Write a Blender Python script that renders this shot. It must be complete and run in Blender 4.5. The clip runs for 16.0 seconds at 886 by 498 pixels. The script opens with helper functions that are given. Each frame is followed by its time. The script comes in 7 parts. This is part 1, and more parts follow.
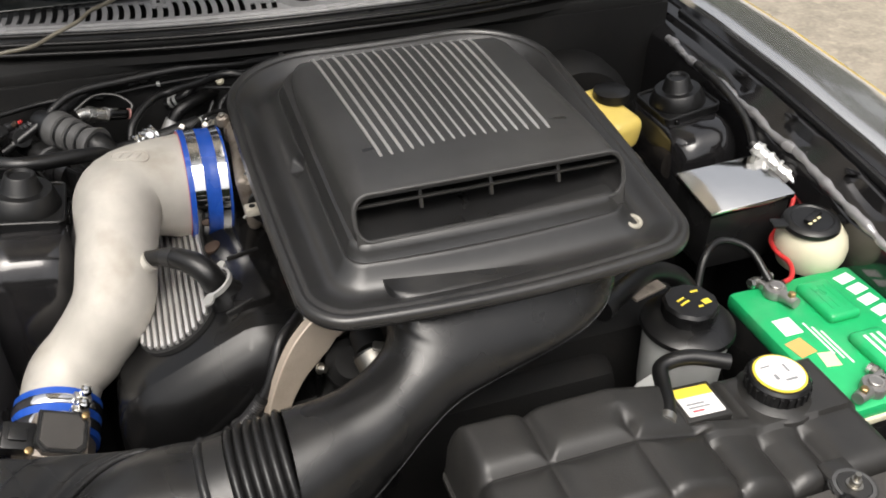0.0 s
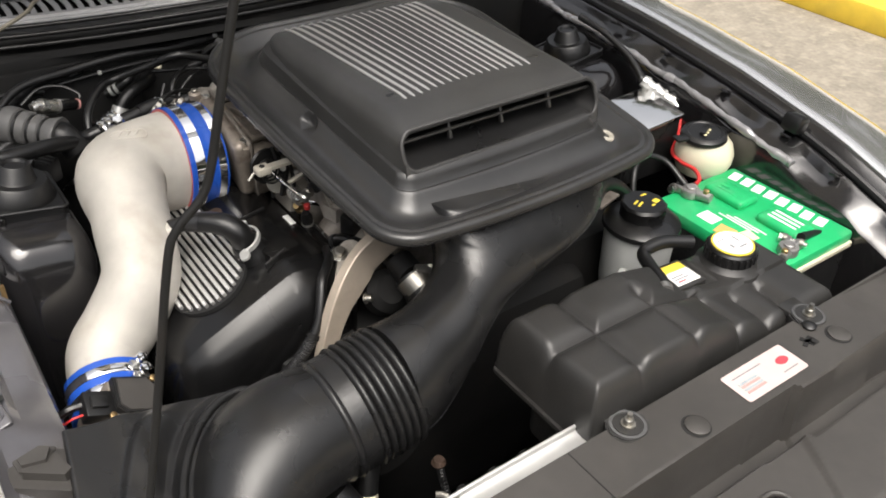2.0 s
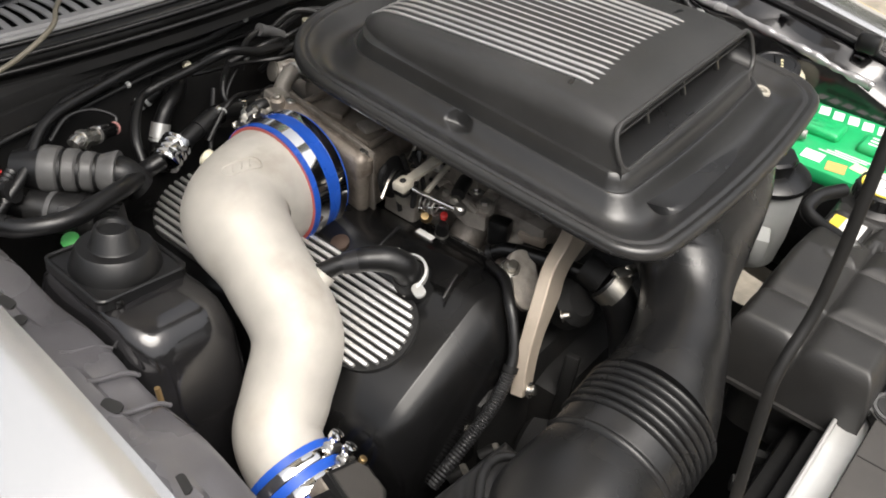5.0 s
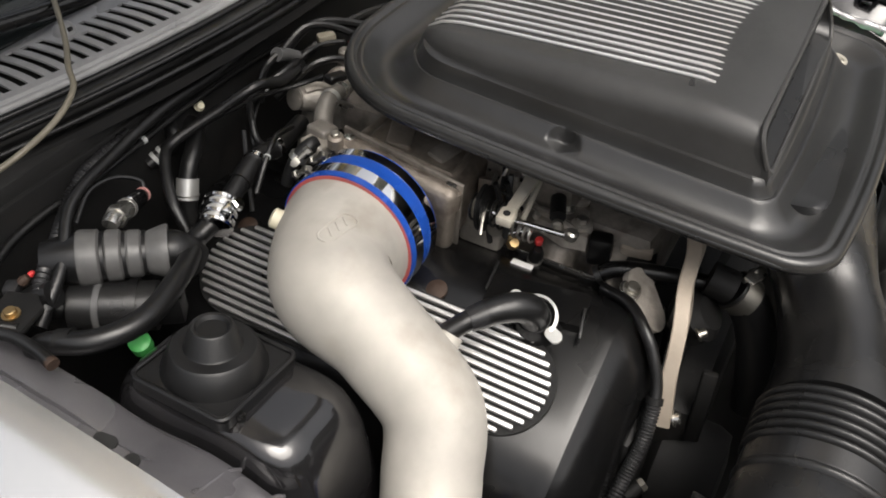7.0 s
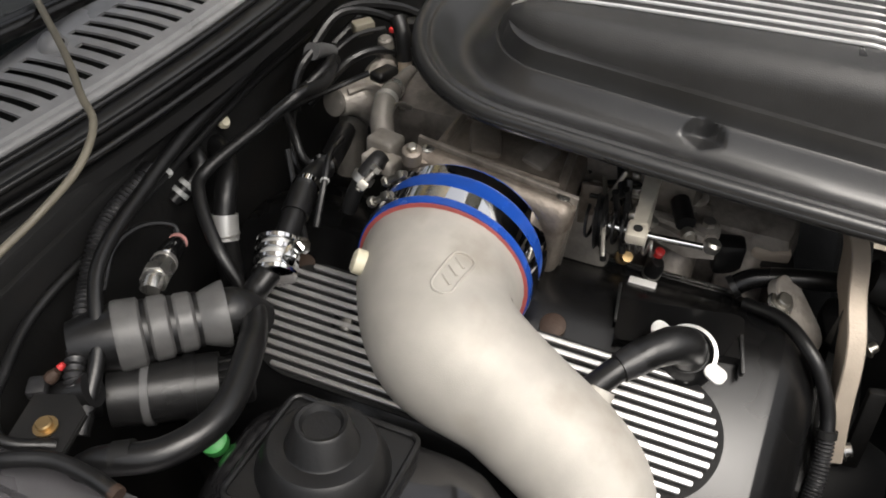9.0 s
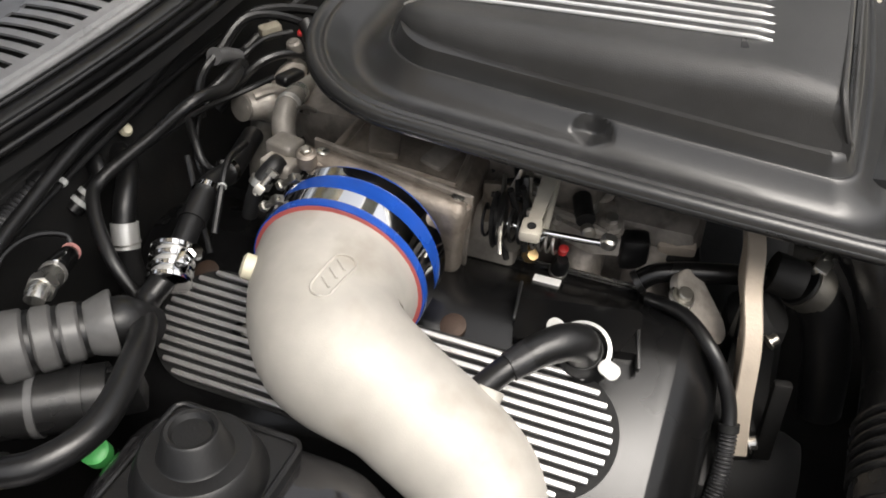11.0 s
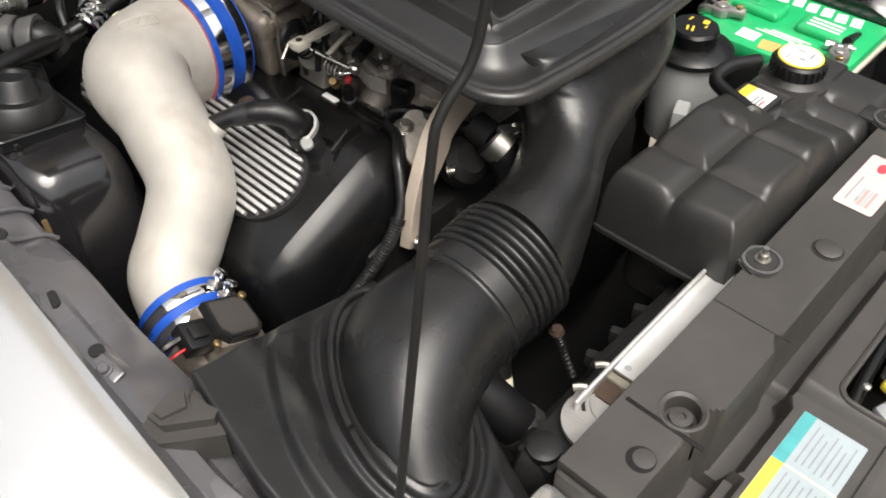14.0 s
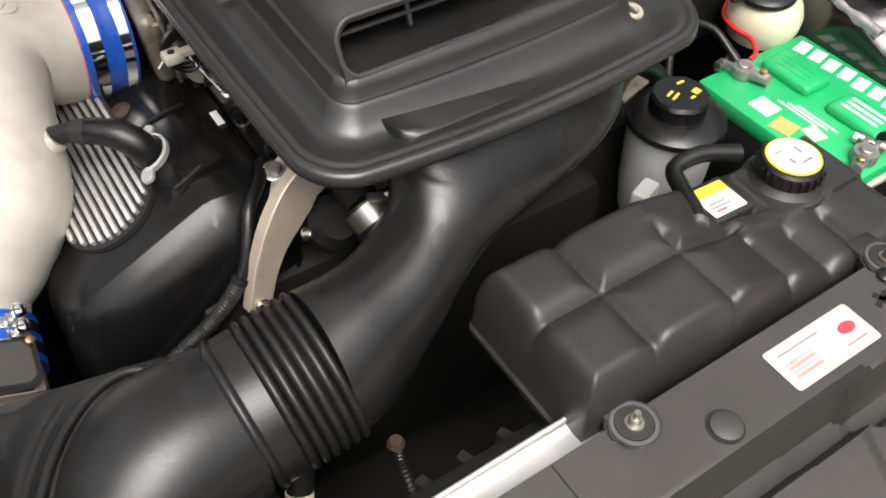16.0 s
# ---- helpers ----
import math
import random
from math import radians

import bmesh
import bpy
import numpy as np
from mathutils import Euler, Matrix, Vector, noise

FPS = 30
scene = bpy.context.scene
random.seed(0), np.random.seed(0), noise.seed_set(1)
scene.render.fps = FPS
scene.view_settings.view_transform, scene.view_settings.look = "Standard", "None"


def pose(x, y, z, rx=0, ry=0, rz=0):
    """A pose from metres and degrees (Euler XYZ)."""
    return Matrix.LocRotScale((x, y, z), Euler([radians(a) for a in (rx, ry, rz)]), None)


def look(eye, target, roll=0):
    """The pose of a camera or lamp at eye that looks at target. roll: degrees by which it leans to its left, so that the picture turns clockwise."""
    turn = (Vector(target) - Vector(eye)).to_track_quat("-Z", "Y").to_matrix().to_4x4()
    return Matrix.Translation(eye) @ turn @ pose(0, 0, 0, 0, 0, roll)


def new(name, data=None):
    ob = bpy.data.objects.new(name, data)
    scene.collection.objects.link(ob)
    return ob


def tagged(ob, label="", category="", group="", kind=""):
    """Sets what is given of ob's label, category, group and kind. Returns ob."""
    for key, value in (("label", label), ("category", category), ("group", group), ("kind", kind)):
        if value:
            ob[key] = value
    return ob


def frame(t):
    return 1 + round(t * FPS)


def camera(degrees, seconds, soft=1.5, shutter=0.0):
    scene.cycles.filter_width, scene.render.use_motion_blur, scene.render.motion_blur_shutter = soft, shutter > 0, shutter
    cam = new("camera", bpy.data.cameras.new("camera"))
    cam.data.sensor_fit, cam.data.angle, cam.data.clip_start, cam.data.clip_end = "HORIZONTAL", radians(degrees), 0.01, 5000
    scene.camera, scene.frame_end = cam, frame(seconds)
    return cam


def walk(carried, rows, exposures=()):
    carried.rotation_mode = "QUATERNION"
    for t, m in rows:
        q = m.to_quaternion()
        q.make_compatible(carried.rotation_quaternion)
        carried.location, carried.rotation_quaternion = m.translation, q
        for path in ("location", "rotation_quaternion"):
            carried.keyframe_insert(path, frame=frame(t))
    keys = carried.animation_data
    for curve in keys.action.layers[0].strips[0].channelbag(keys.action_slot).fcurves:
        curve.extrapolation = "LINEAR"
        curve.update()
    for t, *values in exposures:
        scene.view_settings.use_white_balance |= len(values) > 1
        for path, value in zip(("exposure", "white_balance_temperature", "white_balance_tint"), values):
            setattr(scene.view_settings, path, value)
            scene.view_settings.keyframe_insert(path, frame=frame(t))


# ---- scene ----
cam = camera(54.6, 16.0, soft=1.8)
METRES, EYE, TILT, LEAN, TURN = 2.5, 1.52, -36.0, 0.0, -19.0
ROWS = [
    (0.0, 0.0, 0.0, 0.0, 0.0, 0.0, -0.0),
    (0.5, -0.0169, -0.0082, -0.0059, -4.47, 1.09, 1.18),
    (1.0, -0.0454, -0.0219, -0.0183, -6.33, 1.55, 3.23),
    (1.5, -0.0763, -0.0369, -0.0269, -9.74, 0.46, 5.1),
    (2.0, -0.1203, -0.0358, -0.0272, -14.87, -0.92, 8.07),
    (2.5, -0.1561, -0.0322, -0.0269, -18.92, -2.28, 11.26),
    (3.0, -0.1851, -0.0255, -0.023, -19.53, -2.64, 11.4),
    (3.5, -0.1995, -0.0132, -0.0161, -17.9, -2.79, 9.96),
    (4.0, -0.2114, 0.0181, 0.0017, -19.45, -4.54, 10.16),
    (4.5, -0.2231, 0.0441, 0.0234, -22.8, -6.72, 12.79),
    (7.0, -0.2792, 0.149, 0.095, -36.47, -14.71, 22.74),
    (7.5, -0.2819, 0.1731, 0.1019, -34.86, -16.11, 21.24),
    (8.0, -0.2891, 0.2074, 0.1174, -37.66, -19.05, 23.15),
    (10.5, -0.2567, 0.2453, 0.1248, -45.04, -17.37, 27.62),
    (11.0, -0.2568, 0.2154, 0.1076, -43.48, -19.67, 27.78),
    (11.5, -0.25, 0.1802, 0.0872, -39.19, -19.71, 26.04),
    (12.0, -0.2477, 0.1542, 0.0702, -35.12, -17.8, 23.95),
    (12.5, -0.2459, 0.1207, 0.0532, -31.79, -15.58, 23.87),
    (13.0, -0.2492, 0.0818, 0.034, -29.46, -12.88, 22.0),
    (13.5, -0.2352, 0.0554, 0.0135, -27.06, -11.91, 20.73),
    (14.0, -0.1914, 0.026, -0.009, -22.99, -11.88, 15.97),
    (14.5, -0.1591, 0.0099, -0.0212, -18.99, -11.37, 12.95),
    (15.0, -0.1319, 0.0262, -0.0185, -18.88, -12.43, 12.79),
    (15.5, -0.0997, 0.0487, -0.0051, -15.85, -13.51, 9.32),
    (16.0, -0.0621, 0.0564, 0.0062, -12.29, -12.85, 7.66),
]
walk(cam, [(t, pose(0, 0, EYE, TILT, LEAN, TURN) @ pose(METRES * x, METRES * y, METRES * z, 90 + pitch, roll, yaw)) for t, x, y, z, yaw, pitch, roll in ROWS],
     exposures=[(t, s, 6650, 10) for t, s in ((0.0, 0.65), (1.0, 0.75), (3.0, 0.80), (4.0, 0.88), (7.0, 0.68), (8.0, 0.60), (10.5, 0.92), (11.0, 0.98), (11.5, 0.82), (12.5, 1.02), (13.0, 1.04), (13.5, 0.82), (14.5, 0.75), (15.0, 0.60), (15.5, 0.75), (16.0, 0.82))])

# ---- world and light ----
world = bpy.data.worlds.new("sky")
scene.world = world
world.use_nodes = True
wn = world.node_tree.nodes
sky = wn.new("ShaderNodeTexSky")
sky.sky_type, sky.sun_disc = "NISHITA", False
sky.sun_elevation, sky.sun_rotation = radians(68), radians(200)
sky.air_density, sky.dust_density, sky.ozone_density = 1.0, 8.0, 1.0
wn["Background"].inputs["Strength"].default_value = 0.15
pale = wn.new("ShaderNodeHueSaturation")  # cloud cover: little colour left in the sky
pale.inputs["Saturation"].default_value = 0.3
world.node_tree.links.new(sky.outputs["Color"], pale.inputs["Color"])
world.node_tree.links.new(pale.outputs["Color"], wn["Background"].inputs["Color"])
sun_data = bpy.data.lights.new("sun", "SUN")
sun_data.energy, sun_data.angle, sun_data.color = 1.5, radians(40), (1.0, 0.95, 0.88)
sun = new("sun", sun_data)
sun.matrix_world = look((-0.9, -1.3, 4.8), (0.2, 0.8, 0.9))


# ---- materials ----
def mat(name, base, rough=0.5, metal=0.0, vary=0.25, scale=60.0, bump=0.15, bump_scale=400.0, stain=0.0,
        stain_colour=(0.1, 0.08, 0.06), coat=0.0, spec=0.5, rough_vary=0.12, trans=0.0):
    m = bpy.data.materials.new(name)
    m.use_nodes = True
    nt = m.node_tree
    n, l = nt.nodes, nt.links
    b = n["Principled BSDF"]
    tc = n.new("ShaderNodeTexCoord")
    big = n.new("ShaderNodeTexNoise")
    big.inputs["Scale"].default_value, big.inputs["Detail"].default_value = scale * 0.15, 4
    fine = n.new("ShaderNodeTexNoise")
    fine.inputs["Scale"].default_value, fine.inputs["Detail"].default_value = scale, 6
    l.new(tc.outputs["Object"], big.inputs["Vector"])
    l.new(tc.outputs["Object"], fine.inputs["Vector"])
    add = n.new("ShaderNodeMath")
    add.operation = "MULTIPLY_ADD"
    l.new(big.outputs["Fac"], add.inputs[0])
    add.inputs[1].default_value = 0.6
    half = n.new("ShaderNodeMath")
    half.operation = "MULTIPLY"
    l.new(fine.outputs["Fac"], half.inputs[0])
    half.inputs[1].default_value = 0.4
    l.new(half.outputs[0], add.inputs[2])
    ramp = n.new("ShaderNodeMapRange")
    ramp.inputs["From Min"].default_value, ramp.inputs["From Max"].default_value = 0.3, 0.7
    ramp.inputs["To Min"].default_value, ramp.inputs["To Max"].default_value = 1 - vary, 1 + vary
    l.new(add.outputs[0], ramp.inputs["Value"])
    mul = n.new("ShaderNodeVectorMath")
    mul.operation = "SCALE"
    mul.inputs[0].default_value = base[:3]
    l.new(ramp.outputs["Result"], mul.inputs["Scale"])
    colour = mul.outputs["Vector"]
    if stain > 0:
        sn = n.new("ShaderNodeTexNoise")
        sn.inputs["Scale"].default_value, sn.inputs["Detail"].default_value = scale * 0.4, 8
        l.new(tc.outputs["Object"], sn.inputs["Vector"])
        sr = n.new("ShaderNodeMapRange")
        sr.inputs["From Min"].default_value, sr.inputs["From Max"].default_value = 0.52, 0.72
        sr.inputs["To Min"].default_value, sr.inputs["To Max"].default_value = 0.0, stain
        l.new(sn.outputs["Fac"], sr.inputs["Value"])
        mix = n.new("ShaderNodeMixRGB")
        l.new(sr.outputs["Result"], mix.inputs["Fac"])
        l.new(colour, mix.inputs["Color1"])
        mix.inputs["Color2"].default_value = (*stain_colour, 1)
        colour = mix.outputs["Color"]
    l.new(colour, b.inputs["Base Color"])
    rr = n.new("ShaderNodeMapRange")
    rr.inputs["From Min"].default_value, rr.inputs["From Max"].default_value = 0.3, 0.7
    rr.inputs["To Min"].default_value = max(0.02, rough - rough_vary)
    rr.inputs["To Max"].default_value = min(1.0, rough + rough_vary)
    l.new(big.outputs["Fac"], rr.inputs["Value"])
    l.new(rr.outputs["Result"], b.inputs["Roughness"])
    b.inputs["Metallic"].default_value = metal
    b.inputs["Coat Weight"].default_value = coat
    b.inputs["Coat Roughness"].default_value = 0.08
    b.inputs["Specular IOR Level"].default_value = spec
    b.inputs["Transmission Weight"].default_value = trans
    if bump > 0:
        bn = n.new("ShaderNodeTexNoise")
        bn.inputs["Scale"].default_value, bn.inputs["Detail"].default_value = bump_scale, 3
        l.new(tc.outputs["Object"], bn.inputs["Vector"])
        bp = n.new("ShaderNodeBump")
        bp.inputs["Strength"].default_value, bp.inputs["Distance"].default_value = bump, 0.001
        l.new(bn.outputs["Fac"], bp.inputs["Height"])
        l.new(bp.outputs["Normal"], b.inputs["Normal"])
    return m


M_SCOOP = mat("scoop_plastic", (0.019, 0.019, 0.0192), 0.36, bump=0.12, bump_scale=900, rough_vary=0.08, coat=0.25, stain=0.25, stain_colour=(0.022, 0.020, 0.018))
M_HUMP = mat("grained_plastic", (0.034, 0.034, 0.034), 0.42, bump=0.35, bump_scale=1100, rough_vary=0.06)
M_RIM = mat("rim_rubber", (0.010, 0.010, 0.0105), 0.3, bump=0.05)
M_DUCT = mat("duct_plastic", (0.0108, 0.0108, 0.0111), 0.30, bump=0.22, bump_scale=1000, rough_vary=0.10, stain=0.3, stain_colour=(0.030, 0.028, 0.026))
M_GLOSS = mat("gloss_black_paint", (0.0042, 0.0042, 0.0044), 0.24, bump=0.06, bump_scale=120, spec=0.38, rough_vary=0.09, stain=0.25, stain_colour=(0.014, 0.012, 0.010), scale=35)
M_RUBBER = mat("rubber", (0.006, 0.006, 0.0063), 0.38, bump=0.15)
M_DULL = mat("dull_black", (0.005, 0.005, 0.005), 0.65, bump=0.3, bump_scale=150, stain=0.3, stain_colour=(0.016, 0.013, 0.011), spec=0.3)
M_TANK = mat("tank_plastic", (0.023, 0.0224, 0.0216), 0.42, bump=0.2, bump_scale=500, stain=0.25, stain_colour=(0.034, 0.031, 0.028))
M_COVER = mat("cover_plastic", (0.043, 0.040, 0.037), 0.48, bump=0.30, bump_scale=1300, vary=0.18, stain=0.25, stain_colour=(0.064, 0.058, 0.052))
M_CASTPIPE = mat("cast_pipe", (0.45, 0.428, 0.388), 0.68, metal=0.35, vary=0.16, scale=45, bump=0.16, bump_scale=1100, stain=0.55, stain_colour=(0.29, 0.255, 0.205), rough_vary=0.10)
M_CAST = mat("cast_alloy", (0.27, 0.235, 0.20), 0.5, metal=0.6, vary=0.3, scale=120, bump=0.6, bump_scale=350, stain=0.7, stain_colour=(0.09, 0.06, 0.045))
M_MANIFOLD = mat("dirty_alloy", (0.25, 0.225, 0.20), 0.55, metal=0.4, vary=0.35, scale=120, bump=0.6, bump_scale=300, stain=0.6, stain_colour=(0.07, 0.055, 0.043))
M_RIB = mat("bright_alloy", (0.72, 0.71, 0.70), 0.34, metal=0.75, vary=0.06, scale=60, bump=0.0, rough_vary=0.05)
M_CHROME = mat("chrome", (0.80, 0.80, 0.80), 0.08, metal=1.0, vary=0.05, bump=0.04, bump_scale=60, rough_vary=0.04)
M_LID = mat("polished_lid", (0.82, 0.81, 0.79), 0.10, metal=1.0, vary=0.04, scale=30, bump=0.9, bump_scale=14, rough_vary=0.05)
M_STEEL = mat("zinc_steel", (0.55, 0.54, 0.51), 0.3, metal=0.95, vary=0.2, bump=0.15)
M_BOLT = mat("dull_zinc", (0.36, 0.345, 0.31), 0.38, metal=0.95, vary=0.25, bump=0.2)
M_GREYRIB = mat("ribbed_sleeve", (0.016, 0.016, 0.017), 0.42, vary=0.2)
M_EGR = mat("grey_casting", (0.22, 0.205, 0.185), 0.5, metal=0.35, vary=0.25, scale=120, bump=0.5, bump_scale=350, stain=0.4, stain_colour=(0.09, 0.07, 0.055))
M_SEALER = mat("wet_sealer", (0.30, 0.295, 0.30), 0.24, metal=0.5, vary=0.3, bump=0.5, bump_scale=90)
M_PALECAST = mat("pale_casting", (0.40, 0.37, 0.33), 0.5, metal=0.4, vary=0.3, scale=120, bump=0.6, bump_scale=350, stain=0.5, stain_colour=(0.14, 0.11, 0.085))
M_ZINC = mat("passivated_zinc", (0.52, 0.49, 0.42), 0.48, metal=0.25, vary=0.15, scale=90, bump=0.15, stain=0.3, stain_colour=(0.25, 0.21, 0.16))
M_TANSEAM = mat("yellowed_seam", (0.16, 0.13, 0.065), 0.45, vary=0.25)
M_LEAD = mat("lead", (0.33, 0.32, 0.31), 0.4, metal=0.7, vary=0.25, bump=0.4, stain=0.4, stain_colour=(0.5, 0.5, 0.46))
M_BRASS = mat("brass", (0.36, 0.25, 0.12), 0.4, metal=0.9, vary=0.25)
M_RUST = mat("rusty_steel", (0.045, 0.026, 0.017), 0.7, metal=0.2, vary=0.4, bump=0.5)
M_BRACKET = mat("bracket_alloy", (0.50, 0.43, 0.35), 0.5, metal=0.45, vary=0.12, scale=60, bump=0.3, stain=0.3, stain_colour=(0.25, 0.18, 0.12))
M_BLUE = mat("blue_silicone", (0.012, 0.070, 0.38), 0.32, vary=0.18, bump=0.1, stain=0.2, stain_colour=(0.05, 0.09, 0.26))
M_REDLINE = mat("red_silicone", (0.42, 0.09, 0.08), 0.45)
M_GREEN = mat("battery_green", (0.010, 0.36, 0.12), 0.38, vary=0.12, bump=0.1, stain=0.12, stain_colour=(0.3, 0.35, 0.3))
M_GREENCAP = mat("green_cap", (0.05, 0.30, 0.07), 0.45)
M_WHITE = mat("white_print", (0.78, 0.78, 0.76), 0.45, vary=0.06, bump=0.05)
M_PAPER = mat("label_white", (0.74, 0.73, 0.71), 0.4, vary=0.04, bump=0.02)
M_YELLOW = mat("yellow_print", (0.74, 0.58, 0.06), 0.4, vary=0.06, bump=0.03)
M_CREAM = mat("cream_print", (0.75, 0.68, 0.42), 0.4, vary=0.05, bump=0.03)
M_ORANGE = mat("orange_print", (0.62, 0.36, 0.12), 0.4, vary=0.05)
M_REDPRINT = mat("red_print", (0.60, 0.06, 0.08), 0.4)
M_FADEDRED = mat("faded_red_print", (0.55, 0.27, 0.25), 0.4)
M_PINK = mat("pale_red_label", (0.54, 0.44, 0.42), 0.26, vary=0.06)
M_TEAL = mat("teal_print", (0.06, 0.30, 0.31), 0.4)
M_PALEBLUE = mat("pale_blue_label", (0.30, 0.35, 0.37), 0.35, vary=0.08)
M_GREYPRINT = mat("grey_print", (0.22, 0.23, 0.24), 0.45)
M_RED = mat("red_wire", (0.50, 0.03, 0.03), 0.4)
M_TAN = mat("tan_wire", (0.17, 0.155, 0.12), 0.5, vary=0.2)
M_MILKY = mat("milky_plastic", (0.42, 0.43, 0.42), 0.42, vary=0.12, scale=30)
M_IVORY = mat("ivory_plastic", (0.62, 0.58, 0.44), 0.4, vary=0.1, scale=30)
M_WASHER = mat("aged_nylon", (0.33, 0.31, 0.26), 0.45, vary=0.2)
M_BRAKE = mat("yellowed_plastic", (0.72, 0.55, 0.14), 0.38, vary=0.15, scale=30)
M_BELLOWS = mat("grey_bellows_plastic", (0.090, 0.089, 0.088), 0.42, vary=0.3, scale=90, stain=0.4, stain_colour=(0.05, 0.048, 0.045))
M_GREYCORR = mat("grey_plastic", (0.075, 0.075, 0.076), 0.45, vary=0.3)
M_SILVER = mat("silver_car_paint", (0.68, 0.68, 0.67), 0.24, metal=0.85, vary=0.01, scale=30, bump=0.0, coat=1.0, rough_vary=0.02)
M_BAY = mat("bay_paint", (0.011, 0.0107, 0.0115), 0.15, metal=0.1, vary=0.15, scale=40, bump=0.06, coat=0.6, stain=0.25, stain_colour=(0.030, 0.027, 0.025), rough_vary=0.05)
M_FLANGE = mat("flange_paint", (0.115, 0.112, 0.12), 0.28, metal=0.3, vary=0.15, scale=40, bump=0.1, coat=0.3, stain=0.3, stain_colour=(0.16, 0.155, 0.15))
M_FOLIAGE = mat("far_foliage", (0.035, 0.045, 0.025), 0.9, vary=0.5, scale=4, bump=0.0)
M_COWL = mat("cowl_plastic", (0.25, 0.25, 0.253), 0.30, bump=0.2, bump_scale=700)
# near-black: paints shade into openings and deep spots, also colours dark seams
M_DARK = mat("shade_and_seam_black", (0.006, 0.006, 0.006), 0.85, bump=0.0)
M_RADIATOR = mat("radiator_alloy", (0.60, 0.60, 0.585), 0.38, metal=0.65, vary=0.14, scale=40, bump=0.05, stain=0.35, stain_colour=(0.42, 0.42, 0.41))
M_GLASS = mat("windscreen_glass", (0.01, 0.012, 0.012), 0.06, bump=0.0)
M_ASPHALT = mat("asphalt", (0.23, 0.205, 0.165), 0.85, vary=0.35, scale=45, bump=0.9, bump_scale=60, stain=0.6, stain_colour=(0.38, 0.33, 0.26))
M_KERB = mat("kerb_yellow", (0.72, 0.50, 0.05), 0.7, vary=0.15, scale=15, bump=0.6, bump_scale=60, stain=0.25, stain_colour=(0.25, 0.18, 0.06))
M_CONCRETE = mat("concrete", (0.42, 0.40, 0.37), 0.85, vary=0.15, scale=12, bump=0.6, bump_scale=60)


# ---- mesh helpers ----
def thing(name, base, label, category, group="", kind=""):
    ob = new(name)
    ob.empty_display_size = 0.02
    ob.location = base
    return tagged(ob, label, category, group, kind)


def origin(ob):
    p = Vector((0, 0, 0))
    while ob is not None:
        p += ob.location
        ob = ob.parent
    return p


def finish(bm, name, material, angle=38):
    bmesh.ops.recalc_face_normals(bm, faces=bm.faces)
    me = bpy.data.meshes.new(name)
    bm.to_mesh(me)
    bm.free()
    me.materials.append(material)
    me.shade_smooth()
    me.set_sharp_from_angle(angle=radians(angle))
    return me


def part(name, bm, material, parent, label="", angle=38):
    """One mesh object, given in world metres, under a thing or a part."""
    bmesh.ops.translate(bm, verts=bm.verts, vec=-origin(parent))
    ob = new(name, finish(bm, name, material, angle))
    ob.parent = parent
    return tagged(ob, label)


def solid(name, bm, material, label, category, kind="", base=None, angle=38, group=""):
    """A thing that is one mesh."""
    if base is not None:
        bmesh.ops.translate(bm, verts=bm.verts, vec=-Vector(base))
    ob = new(name, finish(bm, name, material, angle))
    if base is not None:
        ob.location = base
    return tagged(ob, label, category, group, kind)


def spline(pts, steps=8):
    p = [Vector(q) for q in pts]
    p = [2 * p[0] - p[1]] + p + [2 * p[-1] - p[-2]]
    out = []
    for i in range(1, len(p) - 2):
        a, b, c, d = p[i - 1:i + 3]
        for k in range(steps):
            t = k / steps
            out.append(0.5 * ((2 * b) + (c - a) * t + (2 * a - 5 * b + 4 * c - d) * t * t + (3 * b - a - 3 * c + d) * t ** 3))
    out.append(p[-2])
    return out


def loft(loops, caps=True, closed=True, bm=None):
    bm = bm or bmesh.new()
    rows = [[bm.verts.new(v) for v in lp] for lp in loops]
    n = len(rows[0])
    for a, b in zip(rows, rows[1:]):
        for i in range(n if closed else n - 1):
            j = (i + 1) % n
            bm.faces.new((a[i], a[j], b[j], b[i]))
    if caps and closed:
        bm.faces.new(rows[0][::-1])
        bm.faces.new(rows[-1])
    return bm


def tube(pts, radius, n=12, steps=8, radii=None, caps=True, raw=False, bm=None):
    """A tube along a smooth line; radii: one value for each given point, or a function of 0..1."""
    line = [Vector(q) for q in pts] if raw else spline(pts, steps)
    m = len(line)
    up = None
    loops = []
    for i, p in enumerate(line):
        d = (line[min(i + 1, m - 1)] - line[max(i - 1, 0)]).normalized()
        if up is None:
            up = d.orthogonal().normalized()
        up = (up - d * up.dot(d)).normalized()
        side = d.cross(up)
        t = i / (m - 1)
        if radii is None:
            r = radius
        elif callable(radii):
            r = radii(t)
        else:
            f = t * (len(radii) - 1)
            k = min(int(f), len(radii) - 2)
            s = f - k
            s = s * s * (3 - 2 * s)
            r = radii[k] * (1 - s) + radii[k + 1] * s
        loops.append([p + r * (math.cos(a) * up + math.sin(a) * side) for a in (2 * math.pi * j / n for j in range(n))])
    return loft(loops, caps, bm=bm)


def lathe(profile, centre, axis=(0, 0, 1), n=32, bm=None):
    """Turned shape: (radius, height) pairs along axis from centre."""
    q = Vector(axis).normalized().to_track_quat("Z", "Y")
    c = Vector(centre)
    loops = []
    for r, h in profile:
        r = max(r, 0.0002)
        loops.append([c + q @ Vector((r * math.cos(a), r * math.sin(a), h)) for a in (2 * math.pi * j / n for j in range(n))])
    return loft(loops, True, bm=bm)


